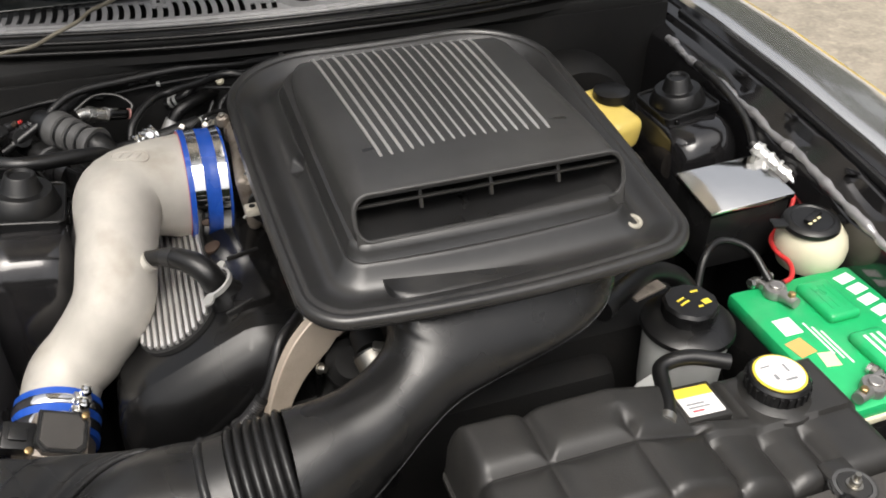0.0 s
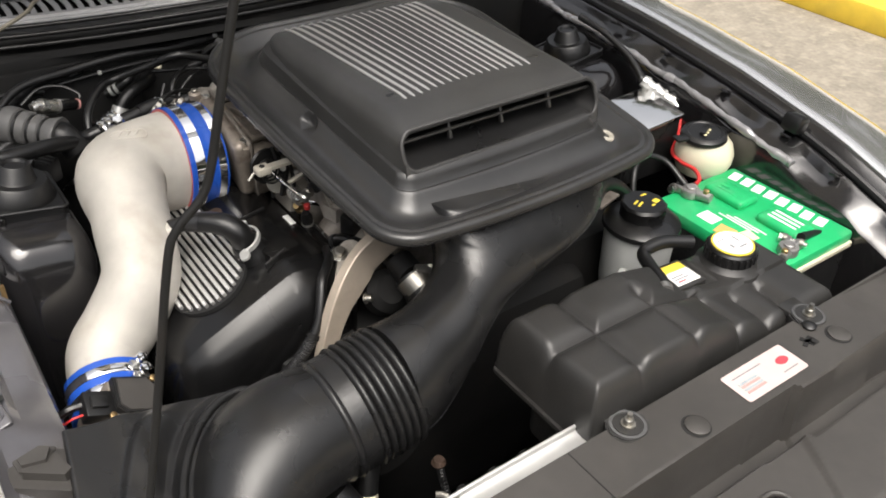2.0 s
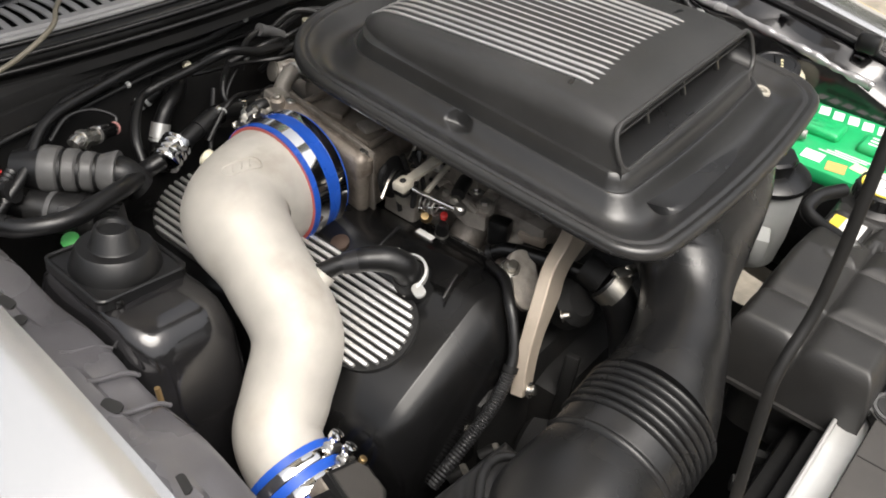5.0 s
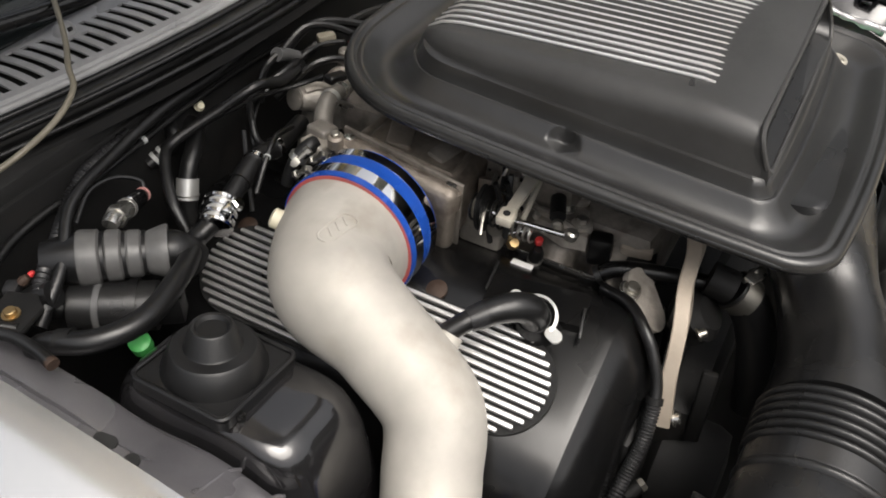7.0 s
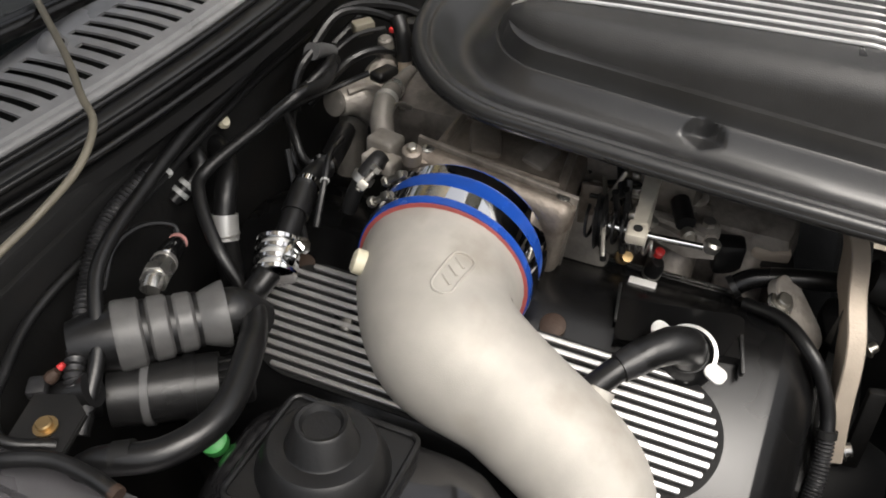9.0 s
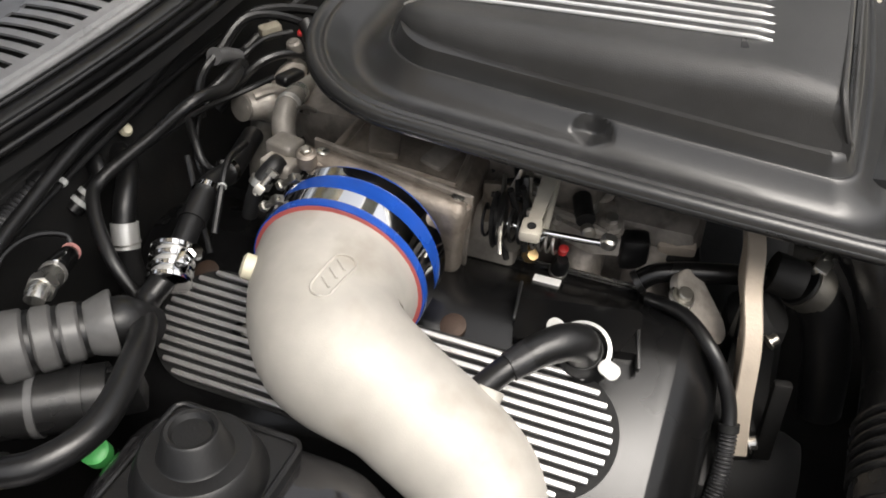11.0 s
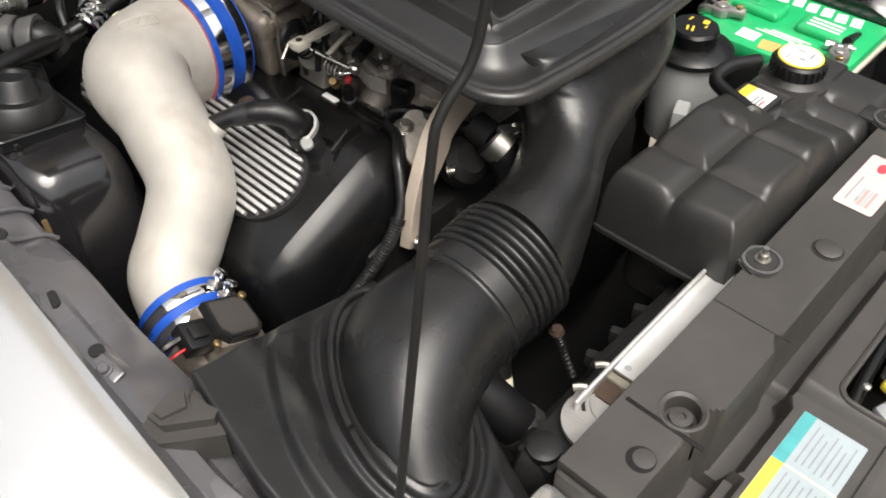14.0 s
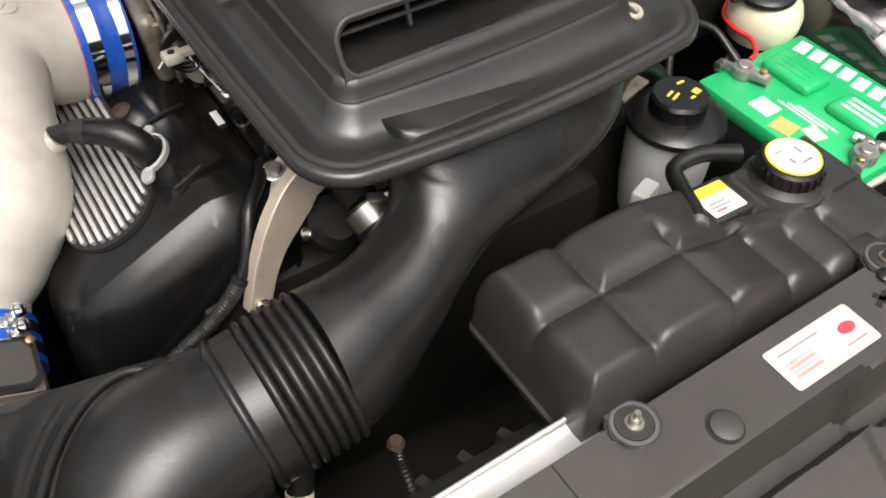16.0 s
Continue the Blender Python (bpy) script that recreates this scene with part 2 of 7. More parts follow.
def box(centre, size, bevel=0.003, turn=(0, 0, 0), segments=2, bm=None):
    b = bmesh.new()
    bmesh.ops.create_cube(b, size=1.0)
    bmesh.ops.scale(b, vec=size, verts=b.verts)
    if bevel > 0:
        bmesh.ops.bevel(b, geom=list(b.edges), offset=min(bevel, min(size) * 0.49), segments=segments, profile=0.5, affect="EDGES")
    bmesh.ops.transform(b, matrix=pose(*centre, *turn), verts=b.verts)
    if bm is None:
        return b
    me = bpy.data.meshes.new("scratch")
    b.to_mesh(me)
    b.free()
    bm.from_mesh(me)
    bpy.data.meshes.remove(me)
    return bm


def rounded(cx, cy, hx, hy, r, corner=8, side=6):
    """Outline of a rounded rectangle, always with the same number of points."""
    out = []
    r = min(r, hx, hy)
    cs = [(cx + hx - r, cy + hy - r, 0), (cx - hx + r, cy + hy - r, 90), (cx - hx + r, cy - hy + r, 180), (cx + hx - r, cy - hy + r, 270)]
    for k, (x, y, a0) in enumerate(cs):
        arc = [(x + r * math.cos(radians(a0 + 90 * i / corner)), y + r * math.sin(radians(a0 + 90 * i / corner))) for i in range(corner + 1)]
        out += arc
        nx, ny, na = cs[(k + 1) % 4]
        e = (nx + r * math.cos(radians(na)), ny + r * math.sin(radians(na)))
        s = arc[-1]
        out += [(s[0] + (e[0] - s[0]) * i / side, s[1] + (e[1] - s[1]) * i / side) for i in range(1, side)]
    return out


def plate(outline, z0, z1, m=None, bevel=0.0):
    """An upright prism over an outline of (x, y); m: a pose for it."""
    bm = bmesh.new()
    lo = [bm.verts.new((x, y, z0)) for x, y in outline]
    hi = [bm.verts.new((x, y, z1)) for x, y in outline]
    n = len(outline)
    top = bm.faces.new(hi)
    bm.faces.new(lo[::-1])
    for i in range(n):
        bm.faces.new((lo[i], lo[(i + 1) % n], hi[(i + 1) % n], hi[i]))
    if bevel:
        bmesh.ops.bevel(bm, geom=list(top.edges), offset=bevel, segments=2, affect="EDGES")
    if m is not None:
        bmesh.ops.transform(bm, matrix=m, verts=bm.verts)
    return bm


def hexbolt(name, centre, parent, r=0.008, h=0.006, material=None, axis=(0, 0, 1), washer=True):
    prof = [(r * 1.5, 0), (r * 1.5, 0.0015), (r, 0.0016), (r, h), (r * 0.85, h + 0.001)] if washer else [(r, 0), (r, h), (r * 0.85, h + 0.001)]
    return part(name, lathe(prof, centre, axis, n=12), material or M_STEEL, parent)


def clamp_bolt(centre, axis, parent, r=0.0048):
    """Worm screw of a band clamp: slim shank, hex head and a small square nut block."""
    s = r / 0.0048
    bm = lathe([(0.0026 * s, -0.012), (0.0026 * s, 0.012)], centre, axis, n=10)
    lathe([(0.0036 * s, 0.0085), (0.0046 * s, 0.009), (0.0046 * s, 0.0135), (0.0036 * s, 0.0142)], centre, axis, n=6, bm=bm)
    lathe([(0.0042 * s, -0.010), (0.0048 * s, -0.009), (0.0048 * s, -0.003), (0.0042 * s, -0.002)], centre, axis, n=4, bm=bm)
    return part("clamp_screw", bm, M_BOLT, parent)


# ---- ground and street ----
bm = bmesh.new()
bmesh.ops.create_grid(bm, x_segments=8, y_segments=8, size=300)
solid("ground", bm, M_ASPHALT, "worn grey-brown asphalt street with pale grit", "street", "structure")
solid("kerb", box((3.95, 4, 0.06), (0.30, 60, 0.14), 0.02), M_KERB, "yellow painted concrete kerb beside the street", "kerb", "structure")
solid("pavement", box((9.1, 4, 0.05), (10, 60, 0.12), 0.005), M_CONCRETE, "pale concrete pavement behind the kerb", "pavement", "structure")



def tree_line():
    """Far trees round the street: an uneven green mass of many clumps, highest beyond the pavement. The ring on the
    other sides is unseen, added to block low sky light.
    """
    rnd = random.Random(4)
    bm = bmesh.new()
    for i in range(900):
        if i < 450:
            c = Vector((13 + 2.5 * rnd.random(), -26 + 60 * rnd.random(), 0.4 + 8.6 * rnd.random() ** 0.8))
        else:
            # added ring out of view: darkens what glossy parts reflect near the horizon
            a = radians(70 + 220 * rnd.random())
            c = Vector((17 * math.cos(a), 17 * math.sin(a), 0.4 + 5.0 * rnd.random() ** 0.8))
        r = 0.6 + 0.7 * rnd.random()
        geo = bmesh.ops.create_icosphere(bm, subdivisions=1, radius=r, matrix=Matrix.Translation(c))
        for v in geo["verts"]:
            v.co += Vector((rnd.uniform(-0.3, 0.3), rnd.uniform(-0.3, 0.3), rnd.uniform(-0.3, 0.3))) * r
    return bm


solid("backdrop", tree_line(), M_FOLIAGE, "dark green trees far behind the pavement, with an added unseen ring that dims the horizon", "trees", "structure")

# ---- car body ----
CX = 0.29
car = thing("car_body", (CX, 0.8, 0.0), "silver car with its bonnet opened", "car")


def edge_z(y):
    return float(np.interp(y, [-0.2, 0.3, 0.45, 0.6, 0.8, 1.0, 1.2, 1.6], [0.66, 0.79, 0.845, 0.893, 0.932, 0.957, 0.974, 0.99]))


def fender(sign):
    """Outer fender from its inner top edge out and down to the sill."""
    loops = []
    for i in range(40):
        y = -0.05 + 1.75 * i / 39
        z = edge_z(y)
        e = 0.622 + 0.006 * math.sin(y * 3) - (float(np.interp(y, [0.45, 0.80, 0.95], [0.003, 0.012, 0.015])) if sign < 0 else 0.0)
        row = []
        prof = [(0.0, -0.012), (0.0, 0.0), (0.012, 0.003), (0.06, -0.006), (0.12, -0.022), (0.17, -0.042), (0.205, -0.072), (0.225, -0.13), (0.235, -0.22), (0.235, -0.45), (0.22, -0.75)]
        front = max(0.0, 0.42 - y)
        for dx, dz in prof:
            row.append((CX + sign * (e + dx * (1 - 0.9 * front) - 0.25 * front * front), y, z + dz))
        loops.append(row)
    bm = loft(loops, caps=False, closed=False)
    bmesh.ops.subdivide_edges(bm, edges=[e for e in bm.edges if abs(e.verts[0].co.y - e.verts[1].co.y) < 1e-6], cuts=1, smooth=0.3)
    return bm


part("fender", fender(-1), M_SILVER, car, "silver painted fender", 60)
part("fender", fender(1), M_SILVER, car, "silver painted fender", 60)


def flange(sign):
    """Folded metal lip between fender and inner wing."""
    loops = []
    for i in range(60):
        y = 0.1 + 1.25 * i / 59
        z = edge_z(y)
        w = 0.006 * math.sin(y * 40) * (1 if 0.5 < y < 1.1 else 0)
        prof = [(0.626, -0.006), (0.618, -0.012), (0.610, -0.022), (0.592, -0.028), (0.585, -0.038 + w), (0.560, -0.046 + w), (0.552, -0.054 + w), (0.548, -0.075), (0.546, -0.20), (0.54, -0.45)]
        loops.append([(CX + sign * a, y, z + b) for a, b in prof])
    return loft(loops, caps=False, closed=False)


part("inner_wing", flange(-1), M_FLANGE, car, "dark grey painted inner wing with folded lip", 30)
part("inner_wing", flange(1), M_BAY, car, "dark painted inner wing with folded lip", 30)
for y in (0.56, 0.66, 0.79, 0.93, 1.06):
    z = edge_z(y)
    part("flange_clip", box((CX + 0.588, y, z - 0.028), (0.022, 0.016, 0.005), 0.002, (0, 20, 0)), M_BAY, car)
# no openings are cut: flat near-black pieces paint the shade of slots and holes
for x, y, a in ((-0.304, 0.888, 20), (-0.308, 0.788, -15), (-0.305, 1.05, 10)):
    part("slot", plate(rounded(0, 0, 0.0055, 0.010, 0.005), -0.001, 0.0012, pose(x, y, edge_z(y) - 0.0255, 6, -16, a)), M_DARK, car)
for y in (0.62, 0.72, 1.02):
    part("hole", lathe([(0.007, 0), (0.007, 0.0015)], (-0.309, y, edge_z(y) - 0.024), n=14), M_DARK, car)
for y in (0.880, 0.926, 0.968):
    part("wing_fold", tube([(CX - 0.549, y - 0.004, edge_z(y) - 0.0545), (CX - 0.560, y - 0.002, edge_z(y) - 0.0445), (CX - 0.584, y, edge_z(y) - 0.0350), (CX - 0.594, y, edge_z(y) - 0.0275)], 0.0024, n=8), M_FLANGE, car)
part("stud", tube([(-0.262, 0.885, 0.88), (-0.262, 0.887, 0.905)], 0.0028, n=10, raw=True), M_BRASS, car)
STOP = [(-0.324, 0.637), (-0.290, 0.646), (-0.272, 0.634), (-0.262, 0.594), (-0.281, 0.581), (-0.322, 0.612)]
stop = part("flange_stop", plate(STOP, 0.850, 0.890, None, 0.010), M_COVER, car, "grey plastic bump stop")
part("stop_top", plate([(-0.316, 0.634), (-0.291, 0.641), (-0.278, 0.631), (-0.288, 0.612), (-0.314, 0.618)], 0.888, 0.894, None, 0.004), M_COVER, stop)
for (x_, y_), (sx_, sy_), a_ in (((-0.313, 0.545), (0.030, 0.050), 4), ((-0.300, 0.478), (0.034, 0.046), 6), ((-0.314, 0.700), (0.020, 0.030), 3)):
    tab = part("wing_tab", box((x_, y_, edge_z(y_) - 0.026), (sx_, sy_, 0.006), 0.0022, (10, -16, a_)), M_FLANGE, car, "grey painted folded tab")
    part("tab_bolt", lathe([(0.0075, 0), (0.0075, 0.002), (0.005, 0.0022), (0.005, 0.006), (0.004, 0.007)], (x_, y_, edge_z(y_) - 0.0235), (-0.28, -0.15, 1), n=12), M_FLANGE, tab)
part("flange_stop", box((CX + 0.592, 0.655, 0.90), (0.03, 0.035, 0.03), 0.007, (0, 15, 0)), M_RUBBER, car, "black rubber bump stop")

pts = [Vector((CX + 0.556 + 0.002 * math.sin(y_ * 31) + 0.001 * math.sin(y_ * 73), y_, edge_z(y_) - 0.047 + 0.0015 * math.sin(y_ * 53))) for y_ in (0.62 + 0.62 * k / 120 for k in range(121))]
part("sealer_strip", tube(pts, 0.0065, n=10, raw=True, radii=lambda t: 0.0066 + 0.0012 * math.sin(t * 47) + 0.0009 * math.sin(t * 131 + 1)), M_SEALER, car, "shiny grey seam sealer")
part("channel", tube([(CX + 0.604, y_, edge_z(y_) - 0.020) for y_ in (0.3, 0.6, 0.9, 1.28)], 0.007, n=8), M_RUBBER, car, "black rubber edge strip")

# bay walls
part("firewall", box((CX, 1.30, 0.639), (1.16, 0.03, 0.678), 0.004), M_DULL, car)
# bay floor in near-black rather than bay paint: its shade is painted
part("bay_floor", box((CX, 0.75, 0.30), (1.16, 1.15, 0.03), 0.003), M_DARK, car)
part("front_panel", box((CX, 0.20, 0.52), (1.10, 0.03, 0.40), 0.003), M_DULL, car)


def bow(x):
    """How far the cowl sweeps back towards the car's sides."""
    a = abs(x - CX)
    return 0.365 * a * a if a < 0.40 else 0.0584 + 0.292 * (a - 0.40)


def cowl_z(x):
    return 1.0475 - 0.030 * abs(x - CX) ** 1.5


def cowl():
    """Louvred panel in front of the windscreen, with real slots; two are cut short at the washer nozzle."""
    bm = bmesh.new()
    pitch, x0 = 0.0161, CX - 0.5474
    steps = [-0.015, -0.011, -0.004, 0.0, 0.010, 0.020, 0.030, 0.046, 0.058, 0.068, 0.080, 0.092]

    def at(x, k):
        q = max(k, 0.0) / 0.068
        return bm.verts.new((x + 0.010 * q * (1 - q), 1.2873 + bow(x) + k, cowl_z(x) + 0.0012 * (k > -0.012) - 0.006 * (k < -0.014)))

    for i in range(68):
        xa = x0 + i * pitch
        xb, xc = xa + 0.0082, xa + pitch
        mid = (xb + xc) / 2
        last = 0.068
        if -0.005 < mid < 0.022:
            last = 0.046
        elif 0.135 < mid < 0.185:
            last = 0.030
        elif 0.185 <= mid < 0.275 or mid > 0.72:
            last = 0.0
        for ka, kb in zip(steps, steps[1:]):
            for a, b, bar in ((xa, xb, True), (xb, xc, False)):
                if not bar and -0.0005 < ka < last - 0.0005:
                    continue
                bm.faces.new([at(x, k) for x, k in ((a, ka), (b, ka), (b, kb), (a, kb))])
    bmesh.ops.remove_doubles(bm, verts=bm.verts, dist=1e-5)
    bmesh.ops.solidify(bm, geom=list(bm.faces), thickness=0.0024)
    return bm


def cowl_line(dy, z, k=1.0):
    """A line across the car that follows the cowl's sweep."""
    return [Vector((x, dy + bow(x) * k, z + cowl_z(x) - 1.0475)) for x in (CX - 0.56 + 1.12 * i / 56 for i in range(57))]


part("cowl_grille", cowl(), M_COWL, car, "grey-black slotted plastic cowl panel")
# floor and wall coloured near-black, painting the shade seen through the slots
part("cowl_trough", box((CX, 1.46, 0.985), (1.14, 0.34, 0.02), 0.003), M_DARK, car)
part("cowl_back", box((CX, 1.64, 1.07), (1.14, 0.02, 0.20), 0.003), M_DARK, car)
part("cowl_lip", tube(cowl_line(1.2723, 1.0415), 0.0045, raw=True), M_COWL, car)
seal = part("cowl_seal", tube(cowl_line(1.2590, 1.0240), 0.013, n=20, raw=True), M_RUBBER, car, "black rubber seal strip")
for y, z_, r in ((1.2650, 1.0380, 0.0040), (1.2480, 1.0310, 0.0038), (1.2415, 1.0180, 0.0040)):
    part("seal_rib", tube(cowl_line(y, z_), r, n=10, raw=True), M_GLOSS, seal)
bm = bmesh.new()
loft([[a, b, c, d] for a, b, c, d in zip(cowl_line(1.272, 1.012), cowl_line(1.247, 1.006, 0.9), cowl_line(1.244, 0.996, 0.9), cowl_line(1.272, 0.990))], bm=bm)
part("cowl_ledge", bm, M_DULL, car)
nozzle = part("washer_nozzle", lathe([(0.0125, 0), (0.0120, 0.004), (0.0085, 0.010), (0.0040, 0.0125)], (0.006, 1.380, cowl_z(0.006)), (0, -0.2, 1), n=20), M_COWL, car, "small dark washer nozzle")
part("nozzle_jet", box((0.006, 1.370, cowl_z(0.006) + 0.007), (0.006, 0.004, 0.004), 0.001), M_DARK, nozzle)
wiper = part("wiper_arm", tube([(0.226, 1.321, 1.066), (0.200, 1.328, 1.074), (0.130, 1.342, 1.077), (0.057, 1.356, 1.077), (-0.06, 1.380, 1.083), (-0.26, 1.42, 1.104)], 0.0075, n=10), M_GLOSS, car, "black wiper arm")
part("wiper_pivot", lathe([(0.019, 0), (0.019, 0.008), (0.014, 0.010), (0.014, 0.020), (0.010, 0.024)], (0.226, 1.321, 1.047), n=22), M_GLOSS, wiper)
part("pivot_nut", lathe([(0.008, 0), (0.008, 0.007), (0.006, 0.009)], (0.226, 1.321, 1.071), n=6), M_BOLT, wiper)
part("wiper_blade", box((-0.10, 1.402, 1.082), (0.34, 0.010, 0.012), 0.003, (0, 3, -11)), M_RUBBER, wiper)
part("windscreen", box((CX, 1.626, 1.203), (1.15, 0.006, 0.55), 0.002, (-56, 0, 0)), M_GLASS, car, "dark windscreen glass")


def bonnet():
    """Opened bonnet panel with the hole for the scoop, hinged at the cowl."""
    hole = ring_flat(0.245, 0.26, 0.80, 0.08)
    outer = ring_flat(0.60, 0.0, 1.30, 0.06)
    bm = bmesh.new()
    rows = [[bm.verts.new((u, v, w)) for u, v in lp] for lp, w in ((outer, 0.0), (hole, 0.0), (hole, 0.02), (outer, 0.02))]
    n = len(outer)
    for a, b in zip(rows, rows[1:] + rows[:1]):
        for i in range(n):
            bm.faces.new((a[i], a[(i + 1) % n], b[(i + 1) % n], b[i]))
    bmesh.ops.transform(bm, matrix=Matrix.Translation((CX, 1.38, 1.17)) @ Matrix.Rotation(radians(180 - BONNET), 4, "X") @ pose(0, 0, -0.02), verts=bm.verts)
    return bm


def ring_flat(hu, v0, v1, r):
    return rounded(0, (v0 + v1) / 2, hu, (v1 - v0) / 2, r)


BONNET = 45
hood = thing("bonnet", (CX, 1.38, 1.17), "silver underside of the opened bonnet with scoop hole", "bonnet")
part("panel", bonnet(), M_SILVER, hood)
for sgn in (-1, 1):
    part("hinge", tube([(CX + sgn * 0.56, 1.34, 1.03), (CX + sgn * 0.56, 1.40, 1.12), (CX + sgn * 0.56, 1.33, 1.20)], 0.012, n=8), M_BAY, hood)


def strut_tower(sign, material, dx=0.0, dy=0.0, dz=0.0):
    x = CX + sign * 0.497 + dx
    t = thing("strut_tower", (x, 1.03 + dy, 0.6), "dark painted strut tower with stepped rubber cap", "strut tower", "strut towers")
    loops = []
    xm = CX + sign * 0.4925 + dx
    for z, h, k, r in ((0.45, 0.056, 0.125, 0.03), (0.80, 0.058, 0.116, 0.03), (0.885, 0.0565, 0.104, 0.033), (0.906, 0.053, 0.094, 0.033), (0.917, 0.048, 0.084, 0.033), (0.922, 0.040, 0.066, 0.03)):
        loops.append([(a, b, z + dz + (a - xm) * sign * 0.12) for a, b in rounded(xm, 1.012 + dy, h, k, r)])
    part("tower", loft(loops), material, t)
    m = pose(x - 0.003 * sign, 1.028 + dy, 0.930 + dz, 0, -sign * 9, 0)
    part("mount_plate", plate(rounded(0, 0, 0.049, 0.050, 0.009), -0.008, 0.002, m, 0.002), M_RUBBER, t)
    lipl = [m @ Vector((a, b, 0.003)) for a, b in rounded(0, 0, 0.0475, 0.0485, 0.008)]
    part("plate_lip", tube(lipl + [lipl[0]], 0.0024, n=8, raw=True), M_RUBBER, t)
    for a, b in ((0.048, -0.030), (0.044, 0.035), (-0.030, -0.050)):
        part("plate_stud", lathe([(0.0045, -0.012), (0.0045, -0.002), (0.003, 0.0)], m @ Vector((a, b, 0)), n=10), M_GLOSS, t)
    cone = [(0.0445, 0.002), (0.0440, 0.005), (0.0370, 0.0225), (0.0350, 0.0245), (0.0245, 0.0248), (0.0232, 0.0262), (0.0182, 0.0440), (0.0165, 0.0456), (0.0140, 0.0450), (0.0120, 0.0415)]
    bm = lathe(cone, (0, 0, 0), n=36)
    bmesh.ops.transform(bm, matrix=m, verts=bm.verts)
    part("rubber_cap", bm, M_RUBBER, t)
    return t


strut_tower(-1, M_BAY)
strut_tower(1, M_BAY, -0.010, 0.050, -0.036)

# ---- engine mass ----
engine = thing("engine_block", (CX, 0.95, 0.3), "black engine block with cast intake parts", "engine")
part("block", box((CX, 0.95, 0.58), (0.62, 0.50, 0.44), 0.03), M_DULL, engine)
part("front_case", box((CX - 0.02, 0.70, 0.60), (0.40, 0.08, 0.34), 0.03), M_DULL, engine)
part("manifold", box((0.27, 0.96, 0.84), (0.22, 0.40, 0.12), 0.02), M_MANIFOLD, engine)
for i in range(5):
    y = 0.80 + 0.062 * i
    part("runner", tube([(0.13, y, 0.825), (0.17, y, 0.858), (0.22, y, 0.860)], 0.022, n=14), M_MANIFOLD, engine)
part("plenum", box((0.24, 1.0, 0.925), (0.18, 0.30, 0.06), 0.02), M_MANIFOLD, engine)


def valve_cover():
    t = thing("valve_cover", (-0.01, 0.97, 0.7), "glossy black valve cover with ribbed alloy plate", "valve cover")
    sec = [(0.108, 0.74), (0.108, 0.855), (0.098, 0.868), (0.060, 0.884), (0.030, 0.886), (-0.085, 0.833), (-0.118, 0.812), (-0.130, 0.785), (-0.134, 0.70), (-0.13, 0.62)]
    loops = []
    for y, k, dz in ((0.712, 0.88, -0.16), (0.716, 0.91, -0.078), (0.720, 0.925, -0.050), (0.727, 0.945, -0.033), (0.740, 0.972, -0.0165), (0.752, 0.994, -0.0040), (0.761, 1.0, 0.0), (1.22, 1.0, 0.0), (1.245, 0.95, -0.012)):
        loops.append([(-0.012 + (x + 0.012) * k, y, max(z + dz, 0.63 - 0.1 * z) if z > 0.75 else z) for x, z in sec])
    bm = bmesh.new()
    loft(loops, caps=False, closed=False, bm=bm)
    bmesh.ops.holes_fill(bm, edges=bm.edges)
    bmesh.ops.bevel(bm, geom=[e for e in bm.edges if e.calc_face_angle(0) > 0.35], offset=0.004, segments=2, affect="EDGES")
    body = part("body", bm, M_GLOSS, t, angle=50)
    part("tag", box((0.091, 0.878, 0.8725), (0.008, 0.024, 0.0015), 0.0005), M_PAPER, t, "small white tag")
    part("gasket_rail", box((0.115, 0.98, 0.852), (0.016, 0.50, 0.010), 0.002), M_GLOSS, t)
    part("seam_strip", box((0.1245, 0.90, 0.8575), (0.003, 0.20, 0.003), 0.0008), M_STEEL, t)
    # plate on the slope of the cover
    slope = math.degrees(math.atan2(0.886 - 0.833, 0.115))
    m = pose(-0.045, 0.985, 0.8535, 0, -slope, 0)
    part("rib_plate", plate(rounded(0.001, 0, 0.0515, 0.202, 0.0513, corner=16), -0.004, 0.004, m, 0.001), M_DARK, body)
    for i in range(12):
        u = 0.0015 + 0.0083 * (i - 5.5)
        end = 0.1985 - 0.0515 + math.sqrt(0.0500 ** 2 - (u - 0.001) ** 2)
        cap = 0.0036 * (u - 0.001) / 0.050
        b = box((0, 0, 0), (0.0047, 2 * end, 0.0068), 0.0010)
        for v in b.verts:
            v.co.y -= math.copysign(2 * cap * v.co.x / 0.0047 * 0.8, v.co.y)
        bmesh.ops.transform(b, matrix=m @ pose(u, 0, 0.006), verts=b.verts)
        part("rib", b, M_RIB, body)
    return t


valve_cover()
breather = thing("breather_hose", (0.003, 0.827, 0.875), "black rubber breather elbow with bright spring clip", "hose")
part("hose", tube([(-0.072, 0.893, 0.910), (-0.064, 0.885, 0.913), (-0.050, 0.874, 0.920), (-0.040, 0.866, 0.923)], 0.0098, n=16), M_RUBBER, breather)
part("joint", tube([(-0.046, 0.8705, 0.9215), (-0.034, 0.860, 0.924)], 0.0125, n=18, raw=True, radii=[0.0112, 0.0128, 0.0128]), M_GREYRIB, breather)
part("elbow", tube([(-0.038, 0.864, 0.923), (-0.026, 0.853, 0.925), (-0.012, 0.840, 0.923), (-0.001, 0.830, 0.914), (0.004, 0.827, 0.902), (0.011, 0.827, 0.885), (0.015, 0.827, 0.872)], 0.0138, n=20, radii=[0.0122, 0.0130, 0.0142, 0.0148, 0.0150, 0.0150, 0.0150]), M_RUBBER, breather)
CLIP = pose(0.004, 0.827, 0.9015, 0, -25, 0)
